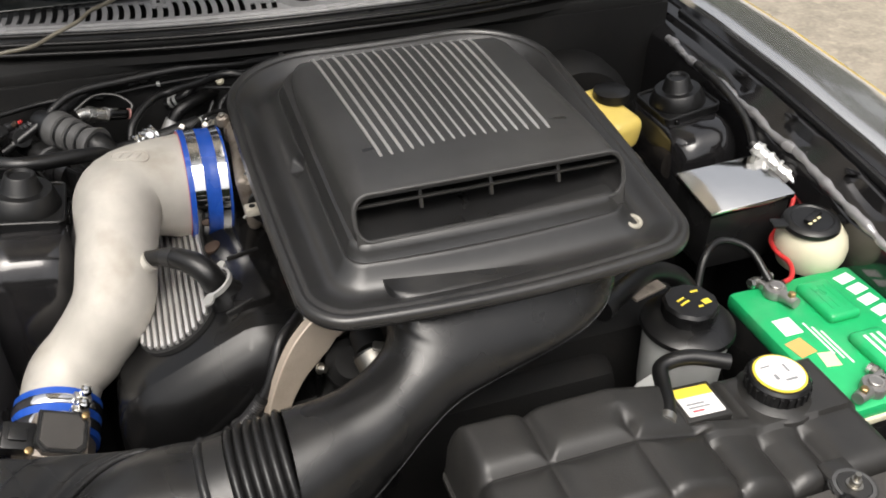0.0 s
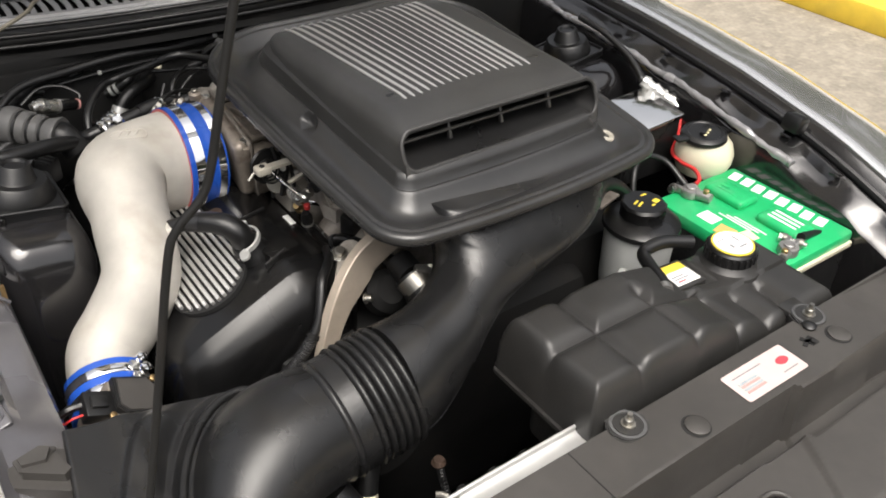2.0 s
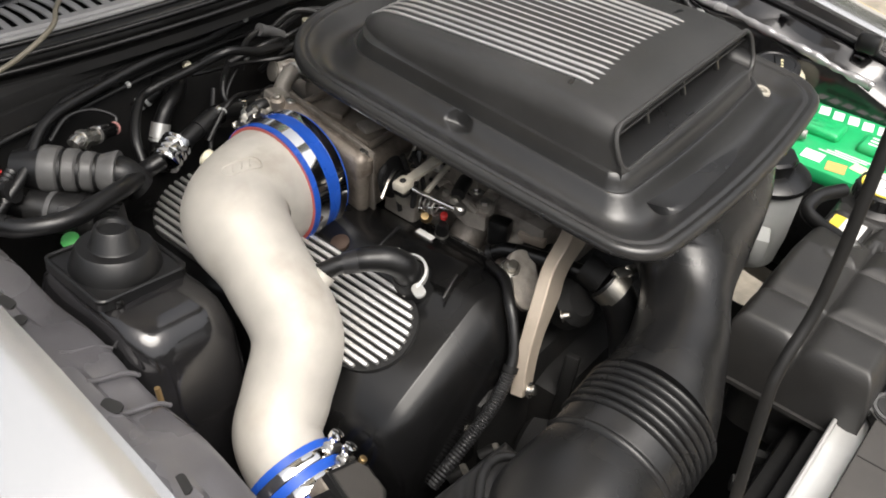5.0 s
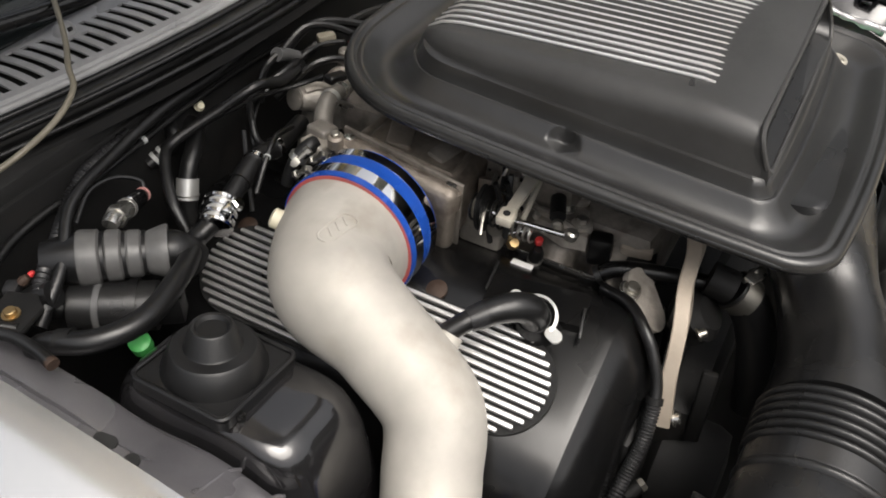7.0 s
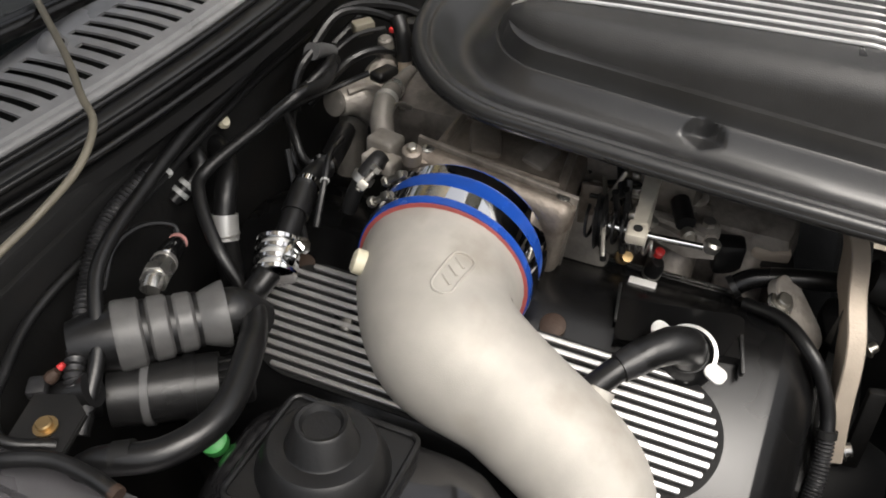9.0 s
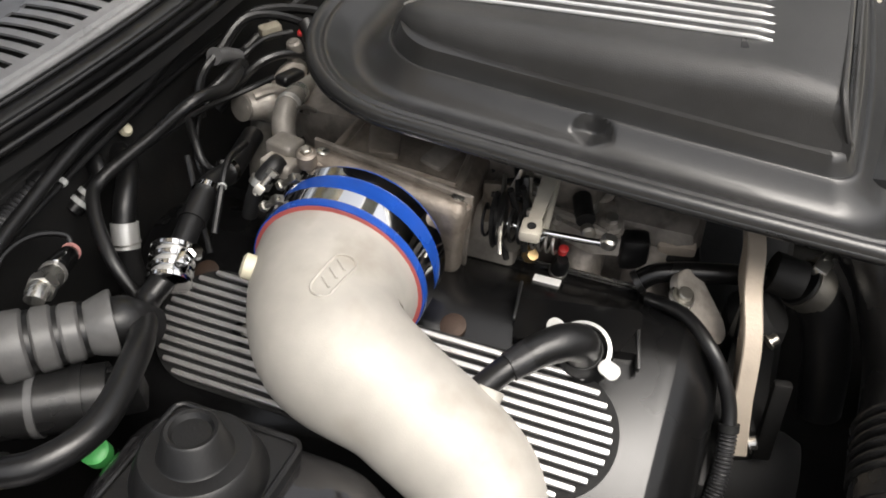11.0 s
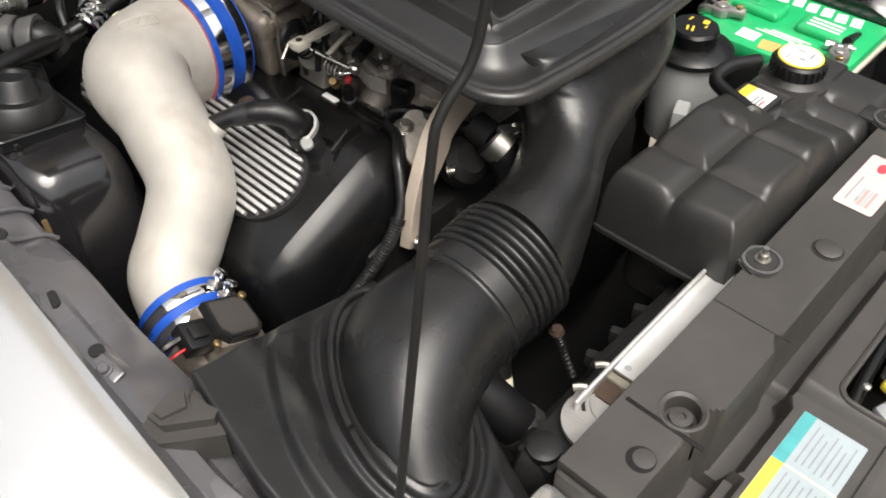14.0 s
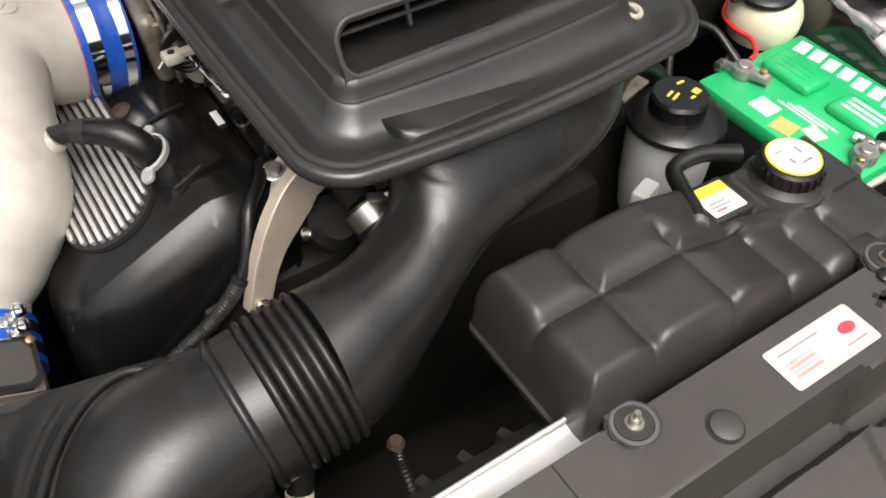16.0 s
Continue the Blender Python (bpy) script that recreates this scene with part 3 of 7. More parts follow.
ring = [CLIP @ Vector((0.0195 * math.cos(a), 0.0195 * math.sin(a), 0)) for a in (radians(-112 + 175 * k / 28) for k in range(29))]
bm = bmesh.new()
rows = []
for p, a in zip(ring, (radians(-112 + 175 * k / 28) for k in range(29))):
    out = (CLIP.to_3x3() @ Vector((math.cos(a), math.sin(a), 0))) * 0.0028
    up = (CLIP.to_3x3() @ Vector((0, 0, 1))) * 0.0035
    rows.append([p - up, p + out - up * 0.8, p + out + up * 0.8, p + up])
loft(rows, bm=bm)
part("clip_band", bm, M_RADIATOR, breather, "bright spring clip")
for a, turn in ((64, 64), (-113, -113)):
    c_ = CLIP @ Vector((0.0255 * math.cos(radians(a)), 0.0255 * math.sin(radians(a)), 0.0005))
    part("clip_tab", plate(rounded(0, 0, 0.0085, 0.0062, 0.0055), -0.002, 0.002, Matrix.Translation(c_) @ CLIP.to_3x3().to_4x4() @ Matrix.Rotation(radians(turn), 4, "Z"), 0.0008), M_RADIATOR, breather, "bright clip tab")
part("grommet", lathe([(0.0235, -0.032), (0.0235, -0.020), (0.0205, -0.016), (0.0185, -0.004), (0.0160, 0.0)], CLIP @ Vector((0, 0, -0.001)), (-0.42, 0, 0.91), n=28), M_RUBBER, breather)
part("filler_pad", plate(rounded(0, 0, 0.021, 0.050, 0.004), -0.012, 0.003, pose(0.036, 0.838, 0.8885, -3, -4, 8), 0.0012), M_GLOSS, breather)
part("pad_edge", box((0.044, 0.8905, 0.8915), (0.040, 0.0022, 0.004), 0.0008, (0, -4, 8)), M_DUCT, breather)
part("pad_edge", box((0.027, 0.7875, 0.8900), (0.034, 0.0030, 0.008), 0.0010, (0, -14, 14)), M_DUCT, breather)

# ---- cast intake pipe ----
pipe = thing("intake_pipe", (-0.15, 0.85, 0.78), "sand-cast alloy intake pipe with blue silicone couplers", "intake pipe")
LINE = [(0.030, 1.029, 0.918), (-0.008, 1.026, 0.9215), (-0.080, 0.994, 0.938), (-0.098, 0.929, 0.911), (-0.113, 0.871, 0.870), (-0.151, 0.850, 0.827), (-0.180, 0.834, 0.807), (-0.193, 0.804, 0.791), (-0.200, 0.776, 0.781)]
RAD = [0.068, 0.068, 0.0570, 0.0470, 0.0466, 0.0455, 0.0440, 0.0430, 0.0430]
ca, cb = Vector((0.042, 1.029, 0.9165)), Vector((-0.010, 1.0258, 0.9215))
part("casting", tube(LINE, 0.05, n=40, steps=10, radii=RAD), M_CASTPIPE, pipe, angle=80)
part("coupler", tube([ca.lerp(cb, k / 12) for k in range(13)], 0.0722, n=56, raw=True, radii=lambda t: 0.0722 + 0.0010 * abs(math.cos(3.3 * math.pi * t))), M_BLUE, pipe, "blue silicone coupler")
part("red_liner", tube([cb, cb + (cb - ca) * 0.010], 0.0716, n=48, raw=True), M_REDLINE, pipe)
for k0, k1 in ((0.07, 0.26), (0.62, 0.87)):
    part("clamp_band", tube([ca.lerp(cb, k0 + (k1 - k0) * k / 8) for k in range(9)], 0.0742, n=56, raw=True, radii=lambda t: 0.0752 - 0.0014 * t), M_CHROME, pipe, angle=80)
    clamp_bolt(ca.lerp(cb, (k0 + k1) / 2) + Vector((0, 0.055, 0.056)), (0, 1, -0.8), pipe)
part("nipple", tube([(-0.095, 0.885, 0.89), (-0.062, 0.880, 0.913)], 0.012, n=16, raw=True), M_CASTPIPE, pipe)
part("plug", lathe([(0.010, 0), (0.010, 0.014), (0.007, 0.016)], (-0.046, 1.068, 0.952), (-0.3, 1, 0.4), n=16), M_IVORY, pipe)
axis_pts = spline([Vector(p) for p in LINE], 10)


def on_pipe(x, y):
    """Top surface of the casting above a plan point."""
    best = -1.0
    for k, a in enumerate(axis_pts):
        r = tube_radius(k / (len(axis_pts) - 1))
        i, j = axis_pts[max(k - 1, 0)], axis_pts[min(k + 1, len(axis_pts) - 1)]
        t = (j - i).normalized()
        off = Vector((x - a.x, y - a.y, 0))
        if abs(t.x * off.x + t.y * off.y) > 0.006:
            continue
        h2 = r * r - off.length_squared
        if h2 > 0:
            best = max(best, a.z + math.sqrt(h2))
    return Vector((x, y, best - 0.0002))


def tube_radius(t):
    f = t * (len(RAD) - 1)
    k = min(int(f), len(RAD) - 2)
    q = f - k
    q = q * q * (3 - 2 * q)
    return RAD[k] * (1 - q) + RAD[k + 1] * q


MARK_AXIS = Vector((0.994, -0.105, 0))
MARK_SIDE = Vector((-MARK_AXIS.y, MARK_AXIS.x, 0))


def on_mark(a_, b_):
    p = Vector((-0.0645, 0.9935, 0)) + MARK_AXIS * a_ + MARK_SIDE * b_
    return on_pipe(p.x, p.y)


oval = [on_mark(y, x) for x, y in rounded(0, 0, 0.0085, 0.0220, 0.0083)]
part("cast_mark", tube(oval + [oval[0]], 0.0011, n=6, raw=True), M_CASTPIPE, pipe)
for k in (-0.010, 0.0, 0.010):
    part("cast_mark", tube([on_mark(k - 0.003, -0.0045), on_mark(k, 0.0), on_mark(k + 0.003, 0.0045)], 0.0012, n=6, raw=True), M_CASTPIPE, pipe)
LOW = [Vector(LINE[-2]), Vector(LINE[-1])]
d = Vector((-0.14, -0.92, -0.30)).normalized()
c0 = LOW[0] + d * 0.002
part("coupler", tube([c0, c0 + d * 0.050], 0.0475, n=44, raw=True), M_BLUE, pipe, "blue silicone coupler")
for s in (0.008, 0.030):
    part("clamp_band", tube([c0 + d * (s + 0.0015 * k) for k in range(9)], 0.0487, n=48, raw=True, radii=lambda t: 0.0480 + 0.0011 * math.sin(math.pi * t)), M_CHROME, pipe, angle=80)
    tb_ = Vector((-0.1558, 0.7759, 0.8271)) + Vector((-0.0022, -0.0200, -0.0003)) * ((s - 0.008) / 0.022)
    part("clamp_block", box(tb_ - Vector((0.006, 0.001, 0.009)), (0.020, 0.012, 0.010), 0.002, (0, 40, 8)), M_STEEL, pipe)
    part("clamp_head", lathe([(0.0050, -0.012), (0.0050, -0.002), (0.0068, -0.001), (0.0072, 0.002), (0.0062, 0.006), (0.0035, 0.0072)], tb_, (0.45, -0.25, 0.85), n=16), M_CHROME, pipe)

# ---- mass air meter and air box ----
maf = thing("air_meter", (-0.20, 0.72, 0.78), "black plastic air meter sensor on alloy housing", "air meter")
part("housing", tube([c0 + d * 0.05, c0 + d * 0.12], 0.043, n=32, raw=True), M_CAST, maf)
en = Vector((0.46, 0.04, 0.89))
en = (en - d * en.dot(d)).normalized()
eb = en.cross(d)
MM = Matrix(((eb.x, d.x, en.x, -0.182), (eb.y, d.y, en.y, 0.721), (eb.z, d.z, en.z, 0.827), (0, 0, 0, 1)))


def on_meter(bm):
    bmesh.ops.transform(bm, matrix=MM, verts=bm.verts)
    return bm


part("boss", on_meter(box((0.004, 0, -0.022), (0.058, 0.052, 0.030), 0.004)), M_CAST, maf)
OUT = [(-0.022, -0.024), (0.020, -0.024), (0.028, -0.014), (0.028, 0.016), (0.020, 0.024), (-0.014, 0.024), (-0.024, 0.014)]
part("sensor", on_meter(plate(OUT, -0.007, 0.003, None, 0.0015)), M_DUCT, maf)
part("sensor_lid", on_meter(plate([(x * 0.84, y * 0.84) for x, y in OUT], 0.003, 0.0045, None, 0.0006)), M_COVER, maf)
part("connector", on_meter(box((-0.038, 0.004, -0.014), (0.034, 0.032, 0.018), 0.003)), M_RUBBER, maf)
part("connector_latch", on_meter(box((-0.040, 0.004, -0.003), (0.018, 0.014, 0.004), 0.001)), M_DUCT, maf)
for p in ((-0.0275, 0.021, -0.006), (0.024, -0.020, 0.003)):
    part("screw", on_meter(lathe([(0.0042, 0), (0.0042, 0.003), (0.003, 0.0038)], p, n=12)), M_BRASS, maf)
part("wire", on_meter(tube([(-0.052, 0.012, -0.014), (-0.066, 0.014, -0.022), (-0.072, 0.012, -0.05)], 0.0014, n=8)), M_RED, maf)
part("wire", on_meter(tube([(-0.052, 0.0, -0.014), (-0.068, 0.002, -0.024), (-0.075, 0.006, -0.05)], 0.0045, n=8)), M_RUBBER, maf)

airbox = thing("air_box", (-0.2, 0.5, 0.7), "black plastic air filter box with moulded inlet", "air box")


def inlet_ring(th, grow=0.0, n=56):
    """Section of the elbow, turned by th from lying flat to standing across the bellows."""
    k = th / 90
    px, pz = -0.080 + 0.042 * k, 0.783
    length = 0.118 + 0.010 * k + 0.008 * math.sin(math.pi * k)
    c, s_ = math.cos(radians(th)), math.sin(radians(th))
    cy = 0.530 + 0.022 * k
    half = 0.106 * (1 - k) ** 1.3 + 0.0665 * (1 - (1 - k) ** 1.3) + grow
    pinch = 0.106 * (1 - k) ** 1.6 + 0.0665 * (1 - (1 - k) ** 1.6) - 0.004 * math.sin(math.pi * k) + grow
    skew = radians(20) * (1 - k)
    base = 0.045 * (1 - k)
    out = []
    for j in range(n):
        a = 2 * math.pi * j / n
        r_ = length / 2 + math.cos(a) * (length / 2 + grow)
        v = math.sin(a) * (half if math.sin(a) > 0 else pinch)
        dx, dy = -c * r_, v
        off = -c * (r_ - length / 2)
        out.append((px + dx - v * math.sin(skew) * -1, cy + dy * math.cos(skew) - off * math.sin(skew) * -0.3, pz + s_ * r_ + base))
    return out


def box_top(x, y):
    """Height of the moulded lid: flat beside the wing, falling to the inlet shoulder."""
    return 0.903 - 0.22 * (0.643 - y) - 0.24 * (x + 0.288) + 0.004 * math.exp(-((x + 0.215) / 0.012) ** 2)


RING0 = np.array([(p[0], p[1]) for p in inlet_ring(0, n=900)])


def swell(x, y):
    """Soft shoulder round the inlet elbow, ended by a narrow groove."""
    dist = float(np.sqrt(((RING0 - (x, y)) ** 2).sum(1)).min())
    def ramp(a, b):
        q = min(max((dist - a) / (b - a), 0), 1)
        return q * q * (3 - 2 * q)

    shoulder = 0.013 * (1 - ramp(0.046, 0.060)) * (0.25 + 0.75 * ramp(0.016, 0.036))
    bead = 0.0040 * math.exp(-((dist - 0.0125) / 0.0040) ** 2)
    return shoulder + bead


def box_mesh():
    bm = bmesh.new()
    nx, ny = 150, 170
    grid = [[None] * (nx + 1) for _ in range(ny + 1)]
    for j in range(ny + 1):
        for i in range(nx + 1):
            y = 0.375 + 0.268 * j / ny
            xl = float(np.interp(y, [0.375, 0.450, 0.533, 0.643], [-0.292, -0.291, -0.288, -0.269]))
            xr = float(np.interp(y, [0.375, 0.42, 0.48, 0.545, 0.643], [-0.128, -0.112, -0.088, -0.066, -0.063]))
            x = xl + (xr - xl) * i / nx
            e = min(x - xl, xr - x, y - 0.375, 0.643 - y)
            drop = 0.005 * (1 - min(e / 0.005, 1)) ** 2
            grid[j][i] = bm.verts.new((x, y, box_top(x, y) - drop + swell(x, y) * min(e / 0.02, 1)))
    for j in range(ny):
        for i in range(nx):
            bm.faces.new((grid[j][i], grid[j][i + 1], grid[j + 1][i + 1], grid[j + 1][i]))
    rim = grid[0] + [r[-1] for r in grid[1:]] + grid[-1][-2::-1] + [r[0] for r in grid[-2:0:-1]]
    low = [bm.verts.new((v.co.x, v.co.y, 0.62)) for v in rim]
    for i in range(len(rim)):
        k = (i + 1) % len(rim)
        bm.faces.new((rim[i], rim[k], low[k], low[i]))
    return bm


part("box", box_mesh(), M_DUCT, airbox, angle=60)


part("inlet", loft([[(x, y, z - 0.03) for x, y, z in inlet_ring(0)]] + [inlet_ring(t) for t in range(0, 91, 9)]), M_DUCT, airbox, angle=60)

foot_ring = [Vector((x, y, box_top(x, y) + 0.0045)) for x, y, z in inlet_ring(0, grow=0.0035, n=120) if -0.28 < x < -0.066 and 0.38 < y < 0.638]
runs = [[]]
for a, b in zip(foot_ring, foot_ring[1:] + foot_ring[:1]):
    runs[-1].append(a)
    if (a - b).length > 0.02:
        runs.append([])
for run in runs:
    if len(run) > 3:
        part("inlet_bead", tube(run, 0.0046, n=10, raw=True), M_DUCT, airbox)

# ---- air duct from box to scoop ----
duct = thing("air_duct", (0.12, 0.56, 0.78), "matt black plastic air duct with ribbed bellows", "air duct")
A, B = Vector((-0.036, 0.552, 0.848)), Vector((0.0459, 0.552, 0.8606))


def bellows_radius(t):
    """Six ribs, then a plain band and one small rib at the inlet end."""
    if t > 0.333:
        return 0.0615 + 0.0075 * math.sqrt(abs(math.sin(math.pi * 6 * (t - 0.333) / 0.667)))
    if t < 0.111:
        return 0.0650 + 0.0030 * math.sin(math.pi * t / 0.111)
    return 0.0660


part("bellows", tube([A + (B - A) * i / 160 for i in range(161)], 0.066, n=48, raw=True,
                     radii=bellows_radius), M_DUCT, duct, angle=60)
NECK = [((0.040, 0.927), (0.040, 0.795), 0.486, 0.618, 2.0), ((0.071, 0.929), (0.079, 0.799), 0.497, 0.616, 2.0), ((0.098, 0.931), (0.112, 0.815), 0.510, 0.618, 2.0),
        ((0.128, 0.935), (0.146, 0.842), 0.524, 0.628, 2.1), ((0.150, 0.942), (0.180, 0.864), 0.540, 0.645, 2.2), ((0.159, 0.950), (0.226, 0.885), 0.555, 0.680, 2.5),
        ((0.160, 0.958), (0.298, 0.900), 0.565, 0.740, 3.0), ((0.160, 0.966), (0.368, 0.914), 0.577, 0.820, 4.0), ((0.160, 0.974), (0.404, 0.932), 0.592, 0.880, 6.0),
        ((0.160, 0.984), (0.415, 0.956), 0.608, 0.910, 9.0), ((0.160, 0.996), (0.416, 0.985), 0.622, 0.930, 10.0)]
keys = [Vector((i[0], i[1], o[0])) for i, o, a, b, p in NECK], [Vector((o[1], a, b)) for i, o, a, b, p in NECK]
la, lb = spline(keys[0], 4), spline(keys[1], 4)
sec = []
for k, (va, vb) in enumerate(zip(la, lb)):
    p = float(np.interp(k / (len(la) - 1) * (len(NECK) - 1), range(len(NECK)), [n[4] for n in NECK]))
    ci, co = Vector((va.x, 0, va.y)), Vector((va.z, 0, vb.x))
    c = (ci + co) / 2 + Vector((0, (vb.y + vb.z) / 2, 0))
    h, b = (ci - co) / 2, (vb.z - vb.y) / 2
    ring = []
    for j in range(72):
        t = 2 * math.pi * j / 72
        ct, st = math.cos(t), math.sin(t)
        ring.append(c + h * math.copysign(abs(ct) ** (2 / p), ct) + Vector((0, b * math.copysign(abs(st) ** (2 / p), st), 0)))
    sec.append(ring)
part("neck", loft(sec), M_DUCT, duct, angle=60)
part("mould_seam", tube([r[int(72 * 0.66)] for r in sec[2:36]], 0.0009, n=6, raw=True), M_DUCT, duct)


# ---- scoop that stands through the bonnet ----
scoop = thing("hood_scoop", (0.292, 0.855, 0.94), "matt black hood scoop with bright ribs and open mouth", "hood scoop")
TILT_S = radians(9.5)
SO = Vector((0.292, 0.855, 1.018))


def S(u, v, w):
    """Scoop frame: u across, v back along the slope, w off the slope."""
    return SO + Vector((u, v * math.cos(TILT_S) - w * math.sin(TILT_S), v * math.sin(TILT_S) + w * math.cos(TILT_S)))


TRAY = Vector((0.2857, 0.8598, 1.0282))
TRAY_M = Matrix.Translation(TRAY) @ Matrix.Rotation(0.0921, 4, "X") @ Matrix.Rotation(-0.0106, 4, "Y")


def D(u, v, w):
    """Frame of the dished tray, a little flatter than the hump."""
    return TRAY_M @ Vector((u, v, w))


def ring_uv(hu, v0, v1, rf, rb, bow=0.0, bow_front=0.0, bow_back=0.0, taper=0.0, n=14, side=130):
    """Plan of a bowed rounded rectangle with front corner radius rf and back corner radius rb."""
    flat = []
    for cu, cv, r, a0 in ((hu - rb, v1 - rb, rb, 0), (-hu + rb, v1 - rb, rb, 90), (-hu + rf, v0 + rf, rf, 180), (hu - rf, v0 + rf, rf, 270)):
        flat.append([(cu + r * math.cos(radians(a0 + 90 * i / n)), cv + r * math.sin(radians(a0 + 90 * i / n))) for i in range(n + 1)])
    pts = []
    for k in range(4):
        pts += flat[k]
        (ax, ay), (bx, by) = flat[k][-1], flat[(k + 1) % 4][0]
        pts += [(ax + (bx - ax) * i / side, ay + (by - ay) * i / side) for i in range(1, side)]
    vm, vh = (v0 + v1) / 2, (v1 - v0) / 2
    out = []
    for u, v in pts:
        q, p = (v - vm) / vh, u / hu
        out.append((u * (1 + bow * (1 - q * q) - taper * q), v + (-bow_front if v < vm else bow_back) * (1 - p * p) * abs(q)))
    return out


OUTER = ring_uv(0.2164, -0.2591, 0.2731, 0.0425, 0.1289, 0.0297, 0.0162, -0.0132, -0.0311)
RIDGE = ring_uv(0.1580, -0.1950, 0.1930, 0.020, 0.055, 0.010, 0.008, -0.006, -0.020)
FOOT = ring_uv(0.1500, -0.1840, 0.1830, 0.018, 0.048, 0.008, 0.004, -0.004, -0.020)


def dish(u, v, w):
    """Round pocket for a bolt in each long side: a creased floor that cuts into the ridge."""
    q = 1 - math.hypot((abs(u) - 0.1715) / 0.0150, (v + 0.001) / 0.0190)
    if q <= 0:
        return w
    k = min(q / 0.16, 1.0)
    return w + (min(w, -0.0170 + 0.30 * abs(v + 0.001)) - w) * k * k * (3 - 2 * k)


def blend(A_, B_, k, w):
    out = []
    for (ua, va), (ub, vb) in zip(A_, B_):
        u, v = ua + (ub - ua) * k, va + (vb - va) * k
        out.append(D(u, v, dish(u, v, w)))
    return out


def inset(d, w):
    return blend(OUTER, RIDGE, d / 0.060, w)


tray = [inset(d, w) for d, w in ((0.004, -0.019), (0.0008, -0.016), (0.0, -0.011), (0.0006, -0.0065), (0.0028, -0.0035), (0.0060, -0.0026), (0.0085, -0.0040), (0.0100, -0.0062), (0.0115, -0.0064), (0.0130, -0.0052), (0.0150, -0.0050), (0.0170, -0.0066))]
for k in range(1, 30):
    t = k / 30
    d = 0.017 + 0.0425 * t
    tray.append(inset(d, -0.0066 * (1 - t) - 0.0006 * t - 0.0150 * math.sin(math.pi * t ** 1.12)))
tray += [inset(0.060, 0.0), blend(RIDGE, FOOT, 0.08, 0.0005), blend(RIDGE, FOOT, 0.15, 0.0006), blend(RIDGE, FOOT, 0.25, 0.0), blend(RIDGE, FOOT, 0.35, -0.0006), blend(RIDGE, FOOT, 0.45, 0.0010), blend(RIDGE, FOOT, 0.75, 0.0080), blend(RIDGE, FOOT, 1.0, 0.0150), blend(RIDGE, FOOT, 1.6, 0.0160)]
part("tray", loft(tray), M_SCOOP, scoop, angle=60)
rim_line = blend(OUTER, RIDGE, 0.003 / 0.060, -0.0125)
part("rim", tube(rim_line + [rim_line[0]], 0.0042, n=10, raw=True), M_RIM, scoop, "black rubber rim")


def arch(v, hw, hb, top, base, r, lean=0.0, n=8):
    """Cross-section of the hump: from its left foot over the top to its right foot."""
    pts = [(-hb, base)]
    for i in range(n + 1):
        a = radians(180 - 90 * i / n)
        pts.append((-hw + r + r * math.cos(a), top - r + r * math.sin(a)))
    for k in range(1, 8):
        pts.append(((-hw + r) + 2 * (hw - r) * k / 8, top + 0.003 * math.sin(math.pi * k / 8)))
    for i in range(n + 1):
        a = radians(90 - 90 * i / n)
        pts.append((hw - r + r * math.cos(a), top - r + r * math.sin(a)))
    pts.append((hb, base))
    return [S(u, v - lean * (top - max(w, 0.037)), w) for u, w in pts]


HUMP = [(-0.152, 0.146, 0.151, 0.0765, 0.018), (-0.135, 0.148, 0.153, 0.0785, 0.020), (-0.10, 0.149, 0.155, 0.0770, 0.024), (0.0, 0.151, 0.157, 0.0600, 0.026),
        (0.10, 0.152, 0.159, 0.0420, 0.024), (0.150, 0.148, 0.157, 0.0320, 0.018), (0.172, 0.141, 0.150, 0.0255, 0.014), (0.186, 0.130, 0.140, 0.0165, 0.008), (0.193, 0.118, 0.126, 0.004, 0.002)]
hump = loft([arch(v, hw, hb, top, 0.010 - 0.07 * max(v + 0.1, 0), r, 0.55 if i == 0 else 0.25 if i == 1 else 0.0) for i, (v, hw, hb, top, r) in enumerate(HUMP)], caps=False, closed=False)
hump_ob = part("hump", hump, M_HUMP, scoop, angle=50)


def top_w(v):
    return float(np.interp(v, [h[0] for h in HUMP], [h[3] for h in HUMP])) + 0.003


# mouth lip, sill and foot apron
mouth = [(u, w) for u, w in rounded(0, 0.0575, 0.1475, 0.0205, 0.016)]
lip = [S(u, -0.1745 + (w - 0.037) * 0.6, w) for u, w in mouth]
part("mouth_lip", tube(lip + [lip[0]], 0.0026, n=8, raw=True), M_HUMP, scoop)


def mouth_v(w):
    return -0.1745 + (w - 0.037) * 0.55 if w > 0.037 else -0.1745 - (0.037 - w) * 0.15


front = [[S(u, mouth_v(w) - dv, w) for u, w in lp] for lp, dv in ((rounded(0, 0.0575, 0.1460, 0.0190, 0.014), 0.001), (rounded(0, 0.0575, 0.1480, 0.0205, 0.015), 0.002), (rounded(0, 0.0435, 0.1480, 0.0325, 0.015), 0.0005), (rounded(0, 0.0435, 0.1470, 0.0315, 0.017), -0.012))]
part("mouth_face", loft(front, caps=False), M_HUMP, scoop, angle=60)
inner = []
for dv, k in ((0.0, 1.0), (0.04, 0.96), (0.075, 0.86)):
    inner.append([S(u * k, -0.173 + (w - 0.037) * 0.6 + dv, 0.0565 + (w - 0.0565) * k) for u, w in rounded(0, 0.0575, 0.1460, 0.019, 0.015)])
throat = loft(inner, caps=False)
part("throat", throat, M_DUCT, scoop)
# added near-black plate: shade deep in the mouth, put in as colour
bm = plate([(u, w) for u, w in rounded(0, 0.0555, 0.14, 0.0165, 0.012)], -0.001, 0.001)
